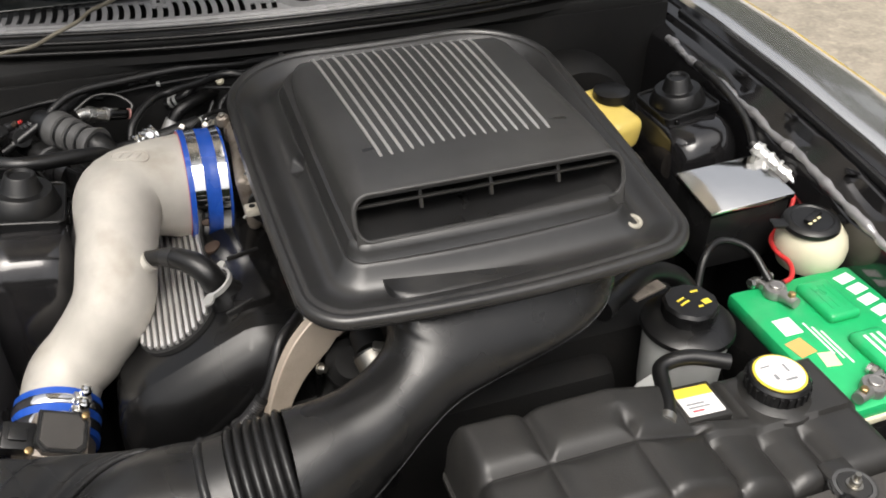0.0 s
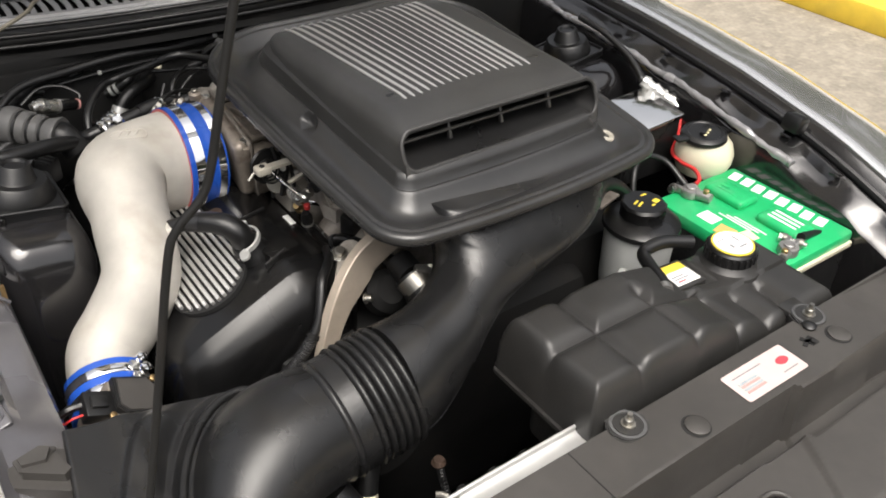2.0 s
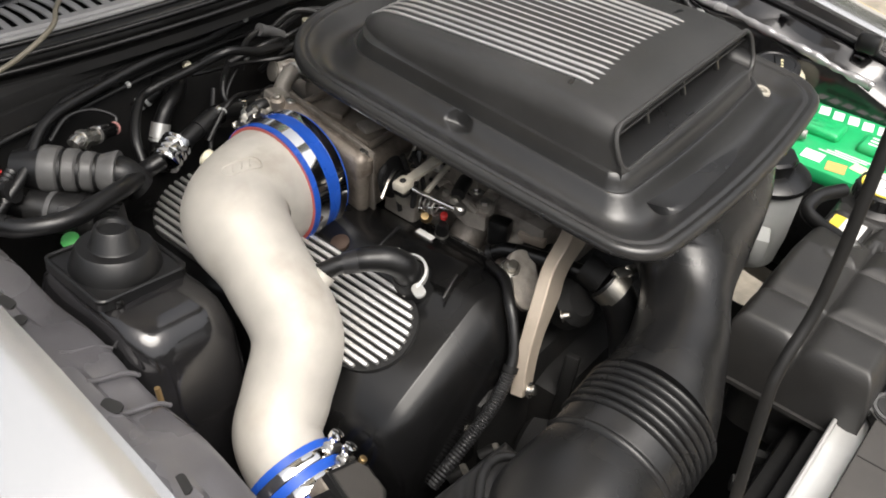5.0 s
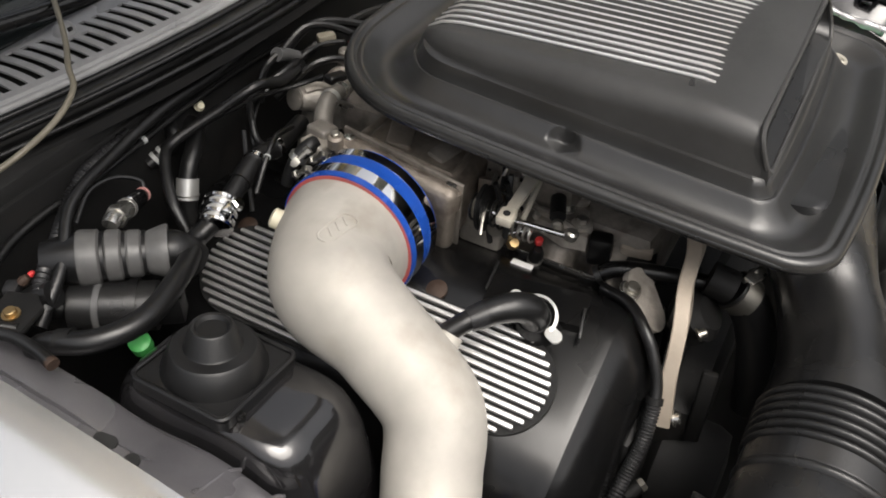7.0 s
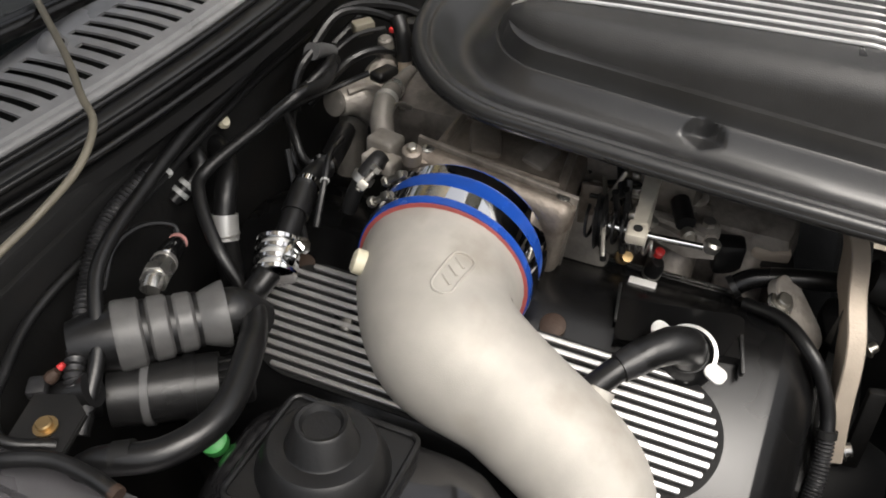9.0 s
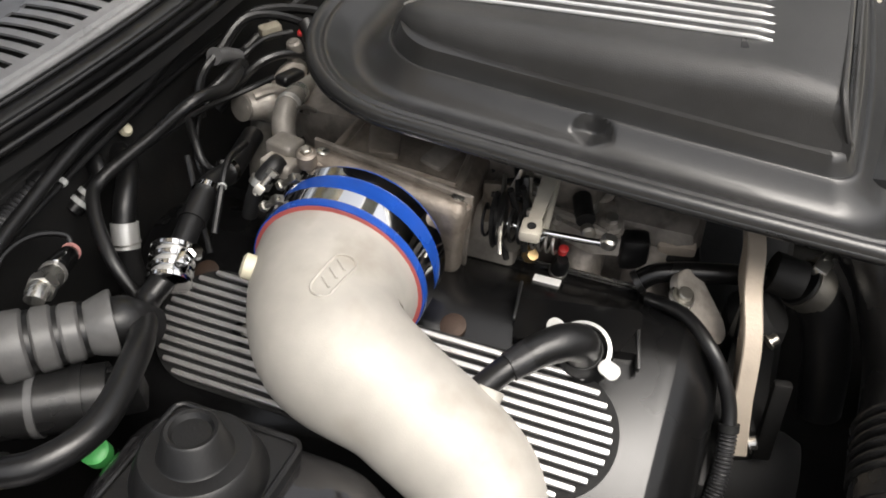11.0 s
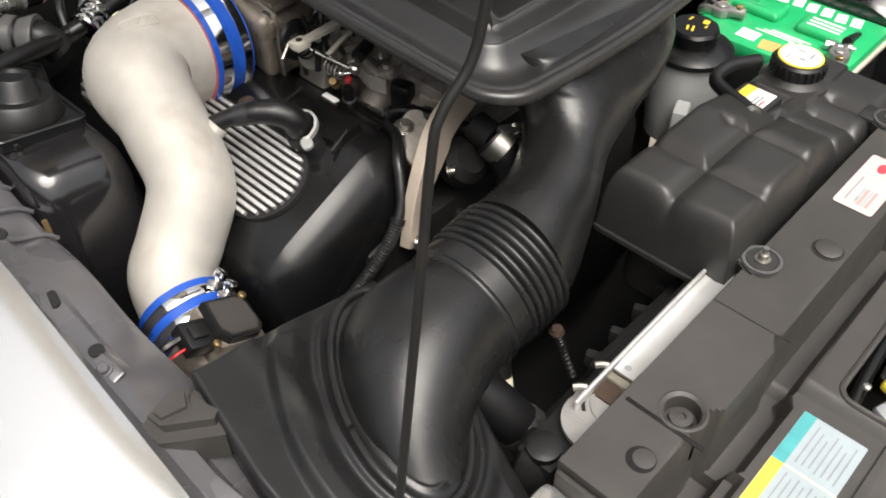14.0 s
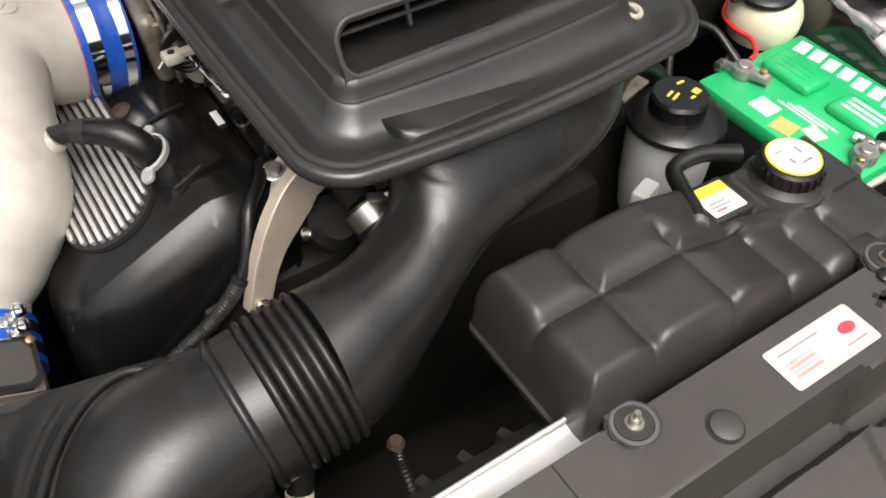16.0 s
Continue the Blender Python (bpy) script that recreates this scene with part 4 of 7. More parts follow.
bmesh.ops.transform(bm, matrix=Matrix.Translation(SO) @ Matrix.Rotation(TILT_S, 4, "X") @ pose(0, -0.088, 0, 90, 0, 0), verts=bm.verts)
part("throat_shade", bm, M_DARK, scoop)
SM = Matrix.Translation(SO) @ Matrix.Rotation(TILT_S, 4, "X")


def s_box(u, v, w, su, sv, sw, bevel=0.001, turn=(0, 0, 0)):
    b = box((0, 0, 0), (su, sv, sw), bevel)
    bmesh.ops.transform(b, matrix=SM @ pose(u, v, w, *turn), verts=b.verts)
    return b


part("grille_bar", s_box(0, -0.150, 0.0635, 0.290, 0.004, 0.0030), M_SCOOP, scoop)
for u in (-0.076, 0.0, 0.076):
    part("grille_post", s_box(u, -0.148, 0.0635, 0.004, 0.006, 0.026, 0.001, (-30, 0, 0)), M_SCOOP, scoop)

# bright ribs on the hump
NR = 17
for i in range(NR):
    f = i / (NR - 1)
    u0, u1 = -0.101 + 0.189 * f, -0.116 + 0.212 * f
    v0, v1 = -0.095, 0.187 - 0.006 * f
    pts = []
    for k in range(25):
        q = k / 24
        v = v0 + (v1 - v0) * q
        pts.append(S(u0 + (u1 - u0) * q, v, top_w(v) - 0.0012 - (0.002 if k in (0, 24) else 0)))
    part("rib", tube(pts, 0.0019, n=8, raw=True), M_RIB, hump_ob, "bright metal rib" if i == 0 else "")
part("bolt_washer", lathe([(0.0105, -0.006), (0.0105, 0.0012), (0.0090, 0.0028), (0.0060, 0.0022), (0.0046, 0.0), (0.0040, -0.004)], D(0.1605, -0.1998, -0.0150), (0.10, -0.25, 1), n=24), M_WASHER, scoop, "pale bolt washer")

# ---- front cover ----
cover = thing("radiator_cover", (0.3, 0.28, 0.70), "dark grey plastic radiator cover with labels", "radiator cover")


def step_y(x):
    """Front edge of the raised shelf, with its small jogs."""
    return float(np.interp(x, [-0.1, 0.034, 0.042, 0.134, 0.148, 0.150, 0.153, 0.434, 0.441, 0.8], [0.320, 0.322, 0.311, 0.311, 0.320, 0.323, 0.317, 0.316, 0.308, 0.309]))


def cover_z(x, y):
    edge = step_y(x)
    s = min(max((y - edge) / 0.006 + 1.0, 0), 1)
    s = s * s * (3 - 2 * s)
    floor = 0.790 - 0.011 * min(max((0.166 - x) / 0.010, 0), 1) - max(0, 0.185 - y) * 0.45
    if edge - 0.034 < y:
        floor -= 0.030 * min((y - edge + 0.034) / 0.009, 1)
    if x < 0.036:
        floor -= 0.014 * min(max((y - 0.272) / 0.006, 0), 1)
    if x > 0.36:
        floor -= 0.006 * min(max((0.43 + (0.28 - y) * -0.55 - x) / 0.006, 0), 1)
    return floor * (1 - s) + 0.838 * s - 0.010 * min(max((x - 0.62) / 0.1, 0), 1)


def cover_mesh():
    nx, ny = 240, 130
    bm = bmesh.new()
    grid = []
    for j in range(ny + 1):
        y = 0.10 + 0.287 * j / ny
        grid.append([bm.verts.new((-0.095 + 0.90 * i / nx, y, cover_z(-0.095 + 0.90 * i / nx, y))) for i in range(nx + 1)])
    for j in range(ny):
        for i in range(nx):
            xm = -0.095 + 0.90 * (i + 0.5) / nx
            ym = 0.10 + 0.287 * (j + 0.5) / ny
            hx, hy = max(abs(xm - 0.254) - 0.068, 0), max(abs(ym - 0.215) - 0.021, 0)
            if math.hypot(hx, hy) < 0.016 or math.hypot(xm - 0.018, ym - 0.338) < 0.0185:
                continue
            bm.faces.new((grid[j][i], grid[j][i + 1], grid[j + 1][i + 1], grid[j + 1][i]))
    edge = [e for e in bm.edges if e.is_boundary]
    ext = bmesh.ops.extrude_edge_only(bm, edges=edge)
    bmesh.ops.translate(bm, verts=[v for v in ext["geom"] if isinstance(v, bmesh.types.BMVert)], vec=(0, 0, -0.012))
    return bm


part("panel", cover_mesh(), M_COVER, cover, angle=35)
hole = [Vector((x, y, cover_z(x, y) - 0.0005)) for x, y in rounded(0.254, 0.215, 0.085, 0.038, 0.017)]
part("hole_rim", tube(hole + [hole[0]], 0.0034, n=8, raw=True), M_COVER, cover)
part("shelf_seam", box((0.1515, 0.346, 0.8382), (0.0012, 0.080, 0.0006), 0), M_DARK, cover)
part("shelf_groove", box((-0.0045, 0.343, 0.8380), (0.0045, 0.078, 0.0012), 0.0005), M_DULL, cover)
part("floor_seam", box((0.100, 0.1945, 0.7802), (0.125, 0.0012, 0.0008), 0), M_DARK, cover)
for x, y, sx, sy, a in ((0.513, 0.353, 0.022, 0.006, 20), (0.513, 0.353, 0.006, 0.018, 20), (0.520, 0.349, 0.010, 0.010, 0)):
    part("clip_slot", box((x, y, 0.8385), (sx, sy, 0.001), 0, (0, 0, a)), M_DARK, cover)
part("clip_head", lathe([(0.008, 0), (0.009, 0.004), (0.005, 0.007)], (0.538, 0.368, 0.838), n=16), M_RUBBER, cover)
part("edge_skirt", box((0.355, 0.3862, 0.814), (0.899, 0.004, 0.046), 0.0015), M_COVER, cover)
part("edge_skirt", box((-0.099, 0.30, 0.795), (0.006, 0.17, 0.07), 0.002), M_COVER, cover)
part("clip_well", lathe([(0.0225, -0.020), (0.0225, 0.0006), (0.0200, 0.0012), (0.0165, -0.001), (0.0152, -0.016), (0.0115, -0.0165), (0.0105, -0.009), (0.0045, -0.008), (0.0035, -0.0105)], (0.018, 0.338, 0.838), n=36), M_COVER, cover)
for x, y in ((-0.047, 0.337), (0.293, 0.336), (0.558, 0.339)):
    part("plug_recess", lathe([(0.0165 if x > 0 else 0.0130, 0.0), (0.0165 if x > 0 else 0.0130, 0.0008)], (x - 0.0008, y + 0.0005, 0.8376), n=28), M_DULL if x < 0 else M_DARK, cover)
    pr = 0.0110 if x < 0 else 0.0138
    part("plug", lathe([(pr, 0.0), (pr, 0.0006 if x < 0 else 0.0028), (pr - 0.0025, 0.0012 if x < 0 else 0.004)], (x + (0.0016 if x < 0 else 0), y - (0.001 if x < 0 else 0), 0.8375), n=28), M_COVER, cover)
lab = part("paper_label", plate(rounded(0.423, 0.347, 0.054, 0.022, 0.004), 0.839, 0.8395), M_PINK, cover, "pale label with printed lines")
part("print_oval", plate([(0.457 + 0.010 * math.cos(a), 0.349 + 0.0058 * math.sin(a)) for a in (2 * math.pi * k / 24 for k in range(24))], 0.8396, 0.840), M_REDPRINT, lab)
for k in range(4):
    part("print_bar", box((0.395, 0.336 + 0.0045 * k, 0.8398), (0.032, 0.003, 0.0004), 0), M_FADEDRED if k % 2 == 0 else M_PALEBLUE, lab)
part("print_bar", box((0.405, 0.3595, 0.8398), (0.050, 0.0015, 0.0004), 0), M_GREYPRINT, lab)
part("print_bar", box((0.455, 0.3345, 0.8398), (0.026, 0.0015, 0.0004), 0), M_GREYPRINT, lab)
sm = pose(0.073, 0.236, 0.7794, 0, 0, 0)
st = part("coolant_label", plate(rounded(0, 0, 0.067, 0.031, 0.002), 0, 0.0005, sm), M_PALEBLUE, cover, "pale blue and yellow service label")
part("print_band", plate([(0.0, 0.0185), (0.0665, 0.0185), (0.0665, 0.0305), (0.0, 0.0305)], 0.0006, 0.0009, sm), M_TEAL, st)
part("print_band", plate([(-0.0665, 0.0185), (0.0, 0.0185), (0.0, 0.0305), (-0.0665, 0.0305)], 0.0006, 0.0009, sm), M_YELLOW, st)
part("print_band", plate([(-0.001, -0.031), (0.001, -0.031), (0.001, 0.018), (-0.001, 0.018)], 0.0006, 0.0009, sm), M_CREAM, st)
for k in range(7):
    y_ = 0.012 - 0.006 * k
    part("print_bar", box((0.034 - 0.002 * (k % 3) + 0.073, 0.236 + y_, 0.7802), (0.050 - 0.006 * (k % 3), 0.0014, 0.0004), 0), M_GREYPRINT, st)
    part("print_bar", box((-0.032 - 0.002 * (k % 2) + 0.073, 0.236 + y_, 0.7802), (0.052 - 0.005 * (k % 2), 0.0014, 0.0004), 0), M_GREYPRINT, st)

latch = thing("hood_latch", (0.265, 0.20, 0.70), "black steel bonnet latch with yellow handle", "bonnet latch")
part("well", box((0.275, 0.195, 0.715), (0.18, 0.13, 0.004), 0.001), M_DARK, latch)
part("latch_plate", box((0.300, 0.218, 0.752), (0.075, 0.050, 0.040), 0.006, (10, 0, 4)), M_GLOSS, latch)
part("latch_bar", tube([(0.182, 0.238, 0.772), (0.23, 0.243, 0.778), (0.29, 0.246, 0.780), (0.325, 0.243, 0.778)], 0.0075, n=12), M_GLOSS, latch)
part("latch_arm", box((0.268, 0.232, 0.776), (0.085, 0.008, 0.012), 0.003, (0, 0, 4)), M_GLOSS, latch)
part("striker", tube([(0.262, 0.225, 0.782), (0.296, 0.214, 0.784), (0.322, 0.200, 0.780)], 0.0022, n=8), M_BOLT, latch)
part("release_handle", box((0.231, 0.206, 0.788), (0.054, 0.038, 0.014), 0.005, (12, 0, -6)), M_YELLOW, latch, "yellow plastic release handle")
part("handle_stem", box((0.196, 0.203, 0.778), (0.036, 0.028, 0.012), 0.004, (12, 0, -20)), M_GREYPRINT, latch)
part("pivot", lathe([(0.007, 0), (0.007, 0.008), (0.004, 0.010)], (0.292, 0.222, 0.772), n=14), M_STEEL, latch)
for k, p in enumerate(((0.318, 0.232, 0.778), (0.206, 0.236, 0.780), (0.268, 0.217, 0.778))):
    part("rivet", lathe([(0.0045, 0), (0.004, 0.003), (0.002, 0.004)], p, n=12), M_STEEL, latch)

rad = thing("radiator", (0.15, 0.41, 0.4), "bare alloy radiator with folded top rail", "radiator")
part("core", box((0.29, 0.415, 0.60), (0.76, 0.04, 0.40), 0.004), M_DULL, rad)
rail = bmesh.new()
strip = []
for i in range(33):
    x = 0.029 + 0.200 * i / 32
    belly = 0.0035 * math.sin(math.pi * min(max((x - 0.03) / 0.15, 0), 1))
    wob = 0.0004 * math.sin(x * 90) + 0.0005 * math.sin(x * 47 + 1)
    strip.append([rail.verts.new((x, y, z)) for y, z in ((0.3885, 0.814), (0.3890, 0.8195), (0.3960, 0.8185 - 0.2 * belly), (0.4060, 0.8178 - 0.3 * belly + wob), (0.4145, 0.8185), (0.4162, 0.8200))])
for a, b in zip(strip, strip[1:]):
    for k in range(len(a) - 1):
        rail.faces.new((a[k], b[k], b[k + 1], a[k + 1]))
ext = bmesh.ops.extrude_edge_only(rail, edges=[e for e in rail.edges if e.is_boundary])
bmesh.ops.translate(rail, verts=[v for v in ext["geom"] if isinstance(v, bmesh.types.BMVert)], vec=(0, 0, -0.003))
bmesh.ops.recalc_face_normals(rail, faces=rail.faces)
part("top_rail", rail, M_RADIATOR, rad, angle=40)
part("rear_lip", tube([(-0.030, 0.4168, 0.8225), (0.020, 0.4170, 0.8245), (0.060, 0.4174, 0.8250), (0.105, 0.4180, 0.8245), (0.160, 0.4186, 0.8240), (0.229, 0.4192, 0.8220)], 0.0024, n=8), M_RADIATOR, rad)
part("lip_web", box((0.100, 0.4176, 0.8170), (0.258, 0.0030, 0.0130), 0.0005, (0, 0, 0.5)), M_RADIATOR, rad)
part("stamp", plate([(0.0385 + 0.0035 * math.cos(a), 0.4060 + 0.0035 * math.sin(a)) for a in (2 * math.pi * k / 16 for k in range(16))], 0.8176, 0.8182), M_GREYPRINT, rad)
part("bracket_step", box((0.022, 0.4045, 0.8150), (0.010, 0.027, 0.004), 0.001, (0, 12, 0)), M_TAN, rad)
part("bracket_base", box((0.013, 0.4045, 0.8120), (0.034, 0.027, 0.004), 0.001), M_RUST, rad, "rust brown steel bracket")
for y0, y1 in ((0.4165, 0.4160), (0.3905, 0.3890)):
    part("bracket_arm", box((0.016, (y0 + y1) / 2 + (0.0015 if y0 < 0.4 else 0), 0.8185), (0.040, 0.0022, 0.011), 0.0008, (0, 0, (y0 - y1) * 900)), M_LEAD, rad)
part("rail_clip", tube([(0.024, 0.419, 0.8245), (0.020, 0.4245, 0.8250), (0.016, 0.4285, 0.8240)], 0.0036, n=8, raw=True), M_BOLT, rad)
part("rail_clip", tube([(-0.010, 0.419, 0.8240), (-0.014, 0.4245, 0.8245), (-0.018, 0.4285, 0.8235)], 0.0038, n=8, raw=True), M_BOLT, rad)
part("rail_clip", box((0.0215, 0.3870, 0.8235), (0.010, 0.007, 0.004), 0.0012), M_LEAD, rad)
arc = [(-0.020 + 0.034 * math.cos(a) - 0.004, 0.392 + 0.036 * math.sin(a)) for a in (math.radians(78 + 92 * k / 12) for k in range(13))]
part("end_plate", plate(arc + [(-0.058, 0.383), (-0.048, 0.3785), (0.0, 0.384), (0.0035, 0.398), (-0.0025, 0.418), (-0.0045, 0.430)], 0.8075, 0.8115), M_LEAD, rad, "pale rounded alloy end plate")
part("plate_ridge", tube([(0.000, 0.4135, 0.8120), (-0.010, 0.4120, 0.8125), (-0.0185, 0.4050, 0.8125), (-0.0225, 0.3960, 0.8120), (-0.0235, 0.3850, 0.8118)], 0.0014, n=8), M_LEAD, rad)
part("plate_slot", tube([(-0.006, 0.4170, 0.8116), (-0.016, 0.4165, 0.8117), (-0.0245, 0.4100, 0.8116)], 0.0018, n=8), M_DARK, rad)
fan = thing("fan_shroud", (0.25, 0.48, 0.4), "dull black radiator fan shroud", "fan shroud")
part("shroud", box((0.29, 0.452, 0.57), (0.66, 0.03, 0.32), 0.008), M_DULL, fan)
part("shroud_lip", box((0.14, 0.446, 0.745), (0.18, 0.022, 0.05), 0.008), M_DULL, fan)
# struts coloured near-black so they sink into painted shade behind the radiator
for k in range(4):
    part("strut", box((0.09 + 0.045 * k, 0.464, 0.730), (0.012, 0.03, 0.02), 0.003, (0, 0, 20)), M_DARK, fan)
brk = thing("headlamp_panel", (-0.16, 0.38, 0.5), "silver painted nose panel beside the radiator cover", "nose panel")
part("panel", box((-0.175, 0.335, 0.795), (0.15, 0.12, 0.03), 0.012, (6, 0, 0)), M_SILVER, brk)

# ---- coolant tank ----
tank = thing("coolant_tank", (0.42, 0.475, 0.70), "black moulded plastic coolant tank with pressure cap", "coolant tank")


def tank_mesh():
    nx, ny = 170, 76
    x0, x1, y0, y1 = 0.193, 0.640, 0.395, 0.556
    bm = bmesh.new()
    grid = []

    def groove(d, w=0.010):
        return math.exp(-(d / w) ** 2)

    for j in range(ny + 1):
        row = []
        for i in range(nx + 1):
            s, t = i / nx, j / ny
            x, y = x0 + (x1 - x0) * s, y0 + (y1 - y0) * t
            ex = min(x - x0, x1 - x)
            ey = min(y - y0, y1 - y)
            e = min(ex, ey, 0.05)
            round_ = (1 - (1 - min(e / 0.022, 1)) ** 2.6) ** (1 / 1.9)
            puff = 0.0
            top = 0.8865 - 0.0405 * min(max((x - 0.365) / 0.15, 0), 1)
            if x < 0.455 or y < 0.475:
                ysplit = 0.477
                deep = 0.0125 * math.exp(-(abs(y - ysplit) / 0.0085) ** 1.2) * min(max((0.455 - x) / 0.02, 0), 1)
                for gx, lo, hi in ((0.273, 0.3, 0.6), (0.365, 0.3, 0.52), (0.445, 0.3, 0.48), (0.505, 0.3, 0.475), (0.555, 0.3, 0.475)):
                    if lo < y < hi:
                        deep = max(deep, 0.0125 * math.exp(-(abs(x - gx) / 0.0085) ** 1.2) * min(max((hi - y) / 0.02, 0), 1))
                puff -= deep
            if 0.43 < x < 0.505 and y > 0.485:
                puff -= 0.012 * min((x - 0.43) / 0.008, (0.505 - x) / 0.008, (y - 0.485) / 0.008, 1)
            if y < 0.47 and x > 0.44:
                puff -= 0.006
            z = 0.812 + (top - 0.812) * round_ + puff * round_
            row.append(bm.verts.new((x, y, z)))
        grid.append(row)
    for j in range(ny):
        for i in range(nx):
            bm.faces.new((grid[j][i], grid[j][i + 1], grid[j + 1][i + 1], grid[j + 1][i]))
    rim = grid[0] + [r[-1] for r in grid[1:]] + grid[-1][-2::-1] + [r[0] for r in grid[-2:0:-1]]
    low = [bm.verts.new((v.co.x, v.co.y, 0.806)) for v in rim]
    n = len(rim)
    for i in range(n):
        bm.faces.new((rim[i], rim[(i + 1) % n], low[(i + 1) % n], low[i]))
    bm.faces.new(low)
    return bm


part("body", tank_mesh(), M_TANK, tank, angle=70)
part("seam", plate(rounded(0.4165, 0.4755, 0.2275, 0.0845, 0.012), 0.800, 0.8055, None, 0.001), M_TANK, tank)
part("lower_half", plate(rounded(0.4265, 0.4755, 0.195, 0.064, 0.03), 0.70, 0.799), M_TANK, tank)
part("seam_edge", box((0.208, 0.404, 0.7965), (0.040, 0.026, 0.006), 0.0025), M_TANSEAM, tank, "yellowed seam edge")
part("neck", lathe([(0.044, 0.0), (0.043, 0.005), (0.036, 0.010), (0.030, 0.02)], (0.556, 0.510, 0.838), n=36), M_TANK, tank)
cap = part("pressure_cap", lathe([(0.0325, 0.0), (0.0335, 0.003), (0.0335, 0.017), (0.031, 0.020), (0.026, 0.0205)], (0.556, 0.510, 0.853), n=36), M_RUBBER, tank, "black ribbed pressure cap")
for k in range(24):
    a = 2 * math.pi * k / 24
    part("grip", box((0.556 + 0.0337 * math.cos(a), 0.510 + 0.0337 * math.sin(a), 0.862), (0.003, 0.004, 0.013), 0.0008, (0, 0, math.degrees(a))), M_RUBBER, cap)
part("cap_disc", lathe([(0.0285, 0.0), (0.0285, 0.0012)], (0.556, 0.510, 0.8735), n=36), M_YELLOW, cap, "yellow cap ring")
part("cap_face", lathe([(0.0260, 0.0), (0.0260, 0.0008)], (0.556, 0.510, 0.8747), n=36), M_PAPER, cap)
for x, y, sx, sy in ((0.545, 0.522, 0.012, 0.002), (0.566, 0.514, 0.003, 0.012), (0.548, 0.505, 0.004, 0.008), (0.562, 0.498, 0.014, 0.003)):
    part("print_bar", box((x, y, 0.8758), (sx, sy, 0.0004), 0), M_GREYPRINT, cap)
part("label_pad", box((0.466, 0.5205, 0.8470), (0.056, 0.052, 0.012), 0.003, (0, 4, 0)), M_TANK, tank)
LP = pose(0.466, 0.5205, 0.8530, 0, 4, 0)
yl = part("warning_label", plate(rounded(0, 0, 0.0225, 0.0200, 0.002), 0.0, 0.0006, LP), M_PAPER, tank, "yellow and white warning label")
part("print_band", plate(rounded(0, 0.0130, 0.0222, 0.0067, 0.001), 0.0007, 0.0010, LP), M_YELLOW, yl)
for x, y, sx, m_ in ((-0.006, -0.004, 0.022, M_GREYPRINT), (-0.004, -0.009, 0.026, M_GREYPRINT), (-0.008, -0.014, 0.014, M_REDPRINT)):
    part("print_mark", plate(rounded(x, y, sx / 2, 0.0012, 0.0005), 0.0007, 0.0010, LP), m_, yl)
overflow = thing("overflow_hose", (0.44, 0.55, 0.85), "short black overflow hose clipped on the coolant tank", "hose")
part("hose", tube([(0.520, 0.548, 0.868), (0.480, 0.565, 0.872), (0.447, 0.566, 0.868), (0.436, 0.545, 0.864), (0.424, 0.515, 0.865), (0.412, 0.497, 0.866)], 0.009, n=12), M_RUBBER, overflow)
part("end_clip", tube([(0.415, 0.501, 0.866), (0.409, 0.494, 0.866)], 0.0105, n=12, raw=True), M_STEEL, overflow)
for x, y in ((0.230, 0.378), (0.556, 0.382)):
    part("mount_ear", plate(rounded(x, y, 0.024, 0.020, 0.018), 0.826, 0.8405, None, 0.002), M_TANK, tank)
    part("ear_tab", box((x, y + 0.020, 0.835), (0.034, 0.030, 0.010), 0.003), M_TANK, tank)
    part("ear_ring", lathe([(0.0205, 0), (0.0205, 0.0012), (0.0170, 0.0014), (0.0165, -0.001)], (x, y, 0.8404), n=28), M_GREYCORR, tank)
    part("ear_pad", lathe([(0.0162, 0), (0.0160, 0.0012)], (x, y, 0.8404), n=28), M_TANK, tank)
    hexbolt("mount_bolt", (x, y, 0.8418), tank, 0.0055, 0.008, M_BOLT)
    part("mount_stud", lathe([(0.003, 0), (0.003, 0.007)], (x, y, 0.8506), n=10), M_BOLT, tank)

# ---- power steering reservoir ----
ps = thing("steering_reservoir", (0.536, 0.648, 0.70), "milky plastic power steering reservoir with black cap", "fluid reservoir")
part("bottle", lathe([(0.030, 0.0), (0.044, 0.01), (0.049, 0.05), (0.051, 0.105), (0.052, 0.139)], (0.536, 0.648, 0.695), n=40), M_MILKY, ps)
part("lid", lathe([(0.054, 0.0), (0.057, 0.003), (0.056, 0.009), (0.046, 0.016), (0.033, 0.018)], (0.536, 0.648, 0.832), n=40), M_RUBBER, ps)
k_ = part("cap", lathe([(0.033, 0.0), (0.034, 0.017), (0.031, 0.021)], (0.536, 0.650, 0.850), n=10), M_RUBBER, ps)
for x, y, sx, sy, r in ((0.524, 0.655, 0.012, 0.003, 20), (0.526, 0.648, 0.014, 0.003, 20), (0.548, 0.664, 0.010, 0.003, 0), (0.552, 0.643, 0.010, 0.008, 10), (0.541, 0.637, 0.006, 0.003, 0)):
    part("print_mark", box((x, y, 0.8716), (sx, sy, 0.0006), 0, (0, 0, r)), M_YELLOW, k_)
part("bracket", box((0.470, 0.612, 0.77), (0.035, 0.020, 0.045), 0.004, (0, 0, 20)), M_MILKY, ps)
part("strap", box((0.50, 0.69, 0.865), (0.05, 0.016, 0.004), 0.001, (0, 0, 15)), M_CAST, ps)

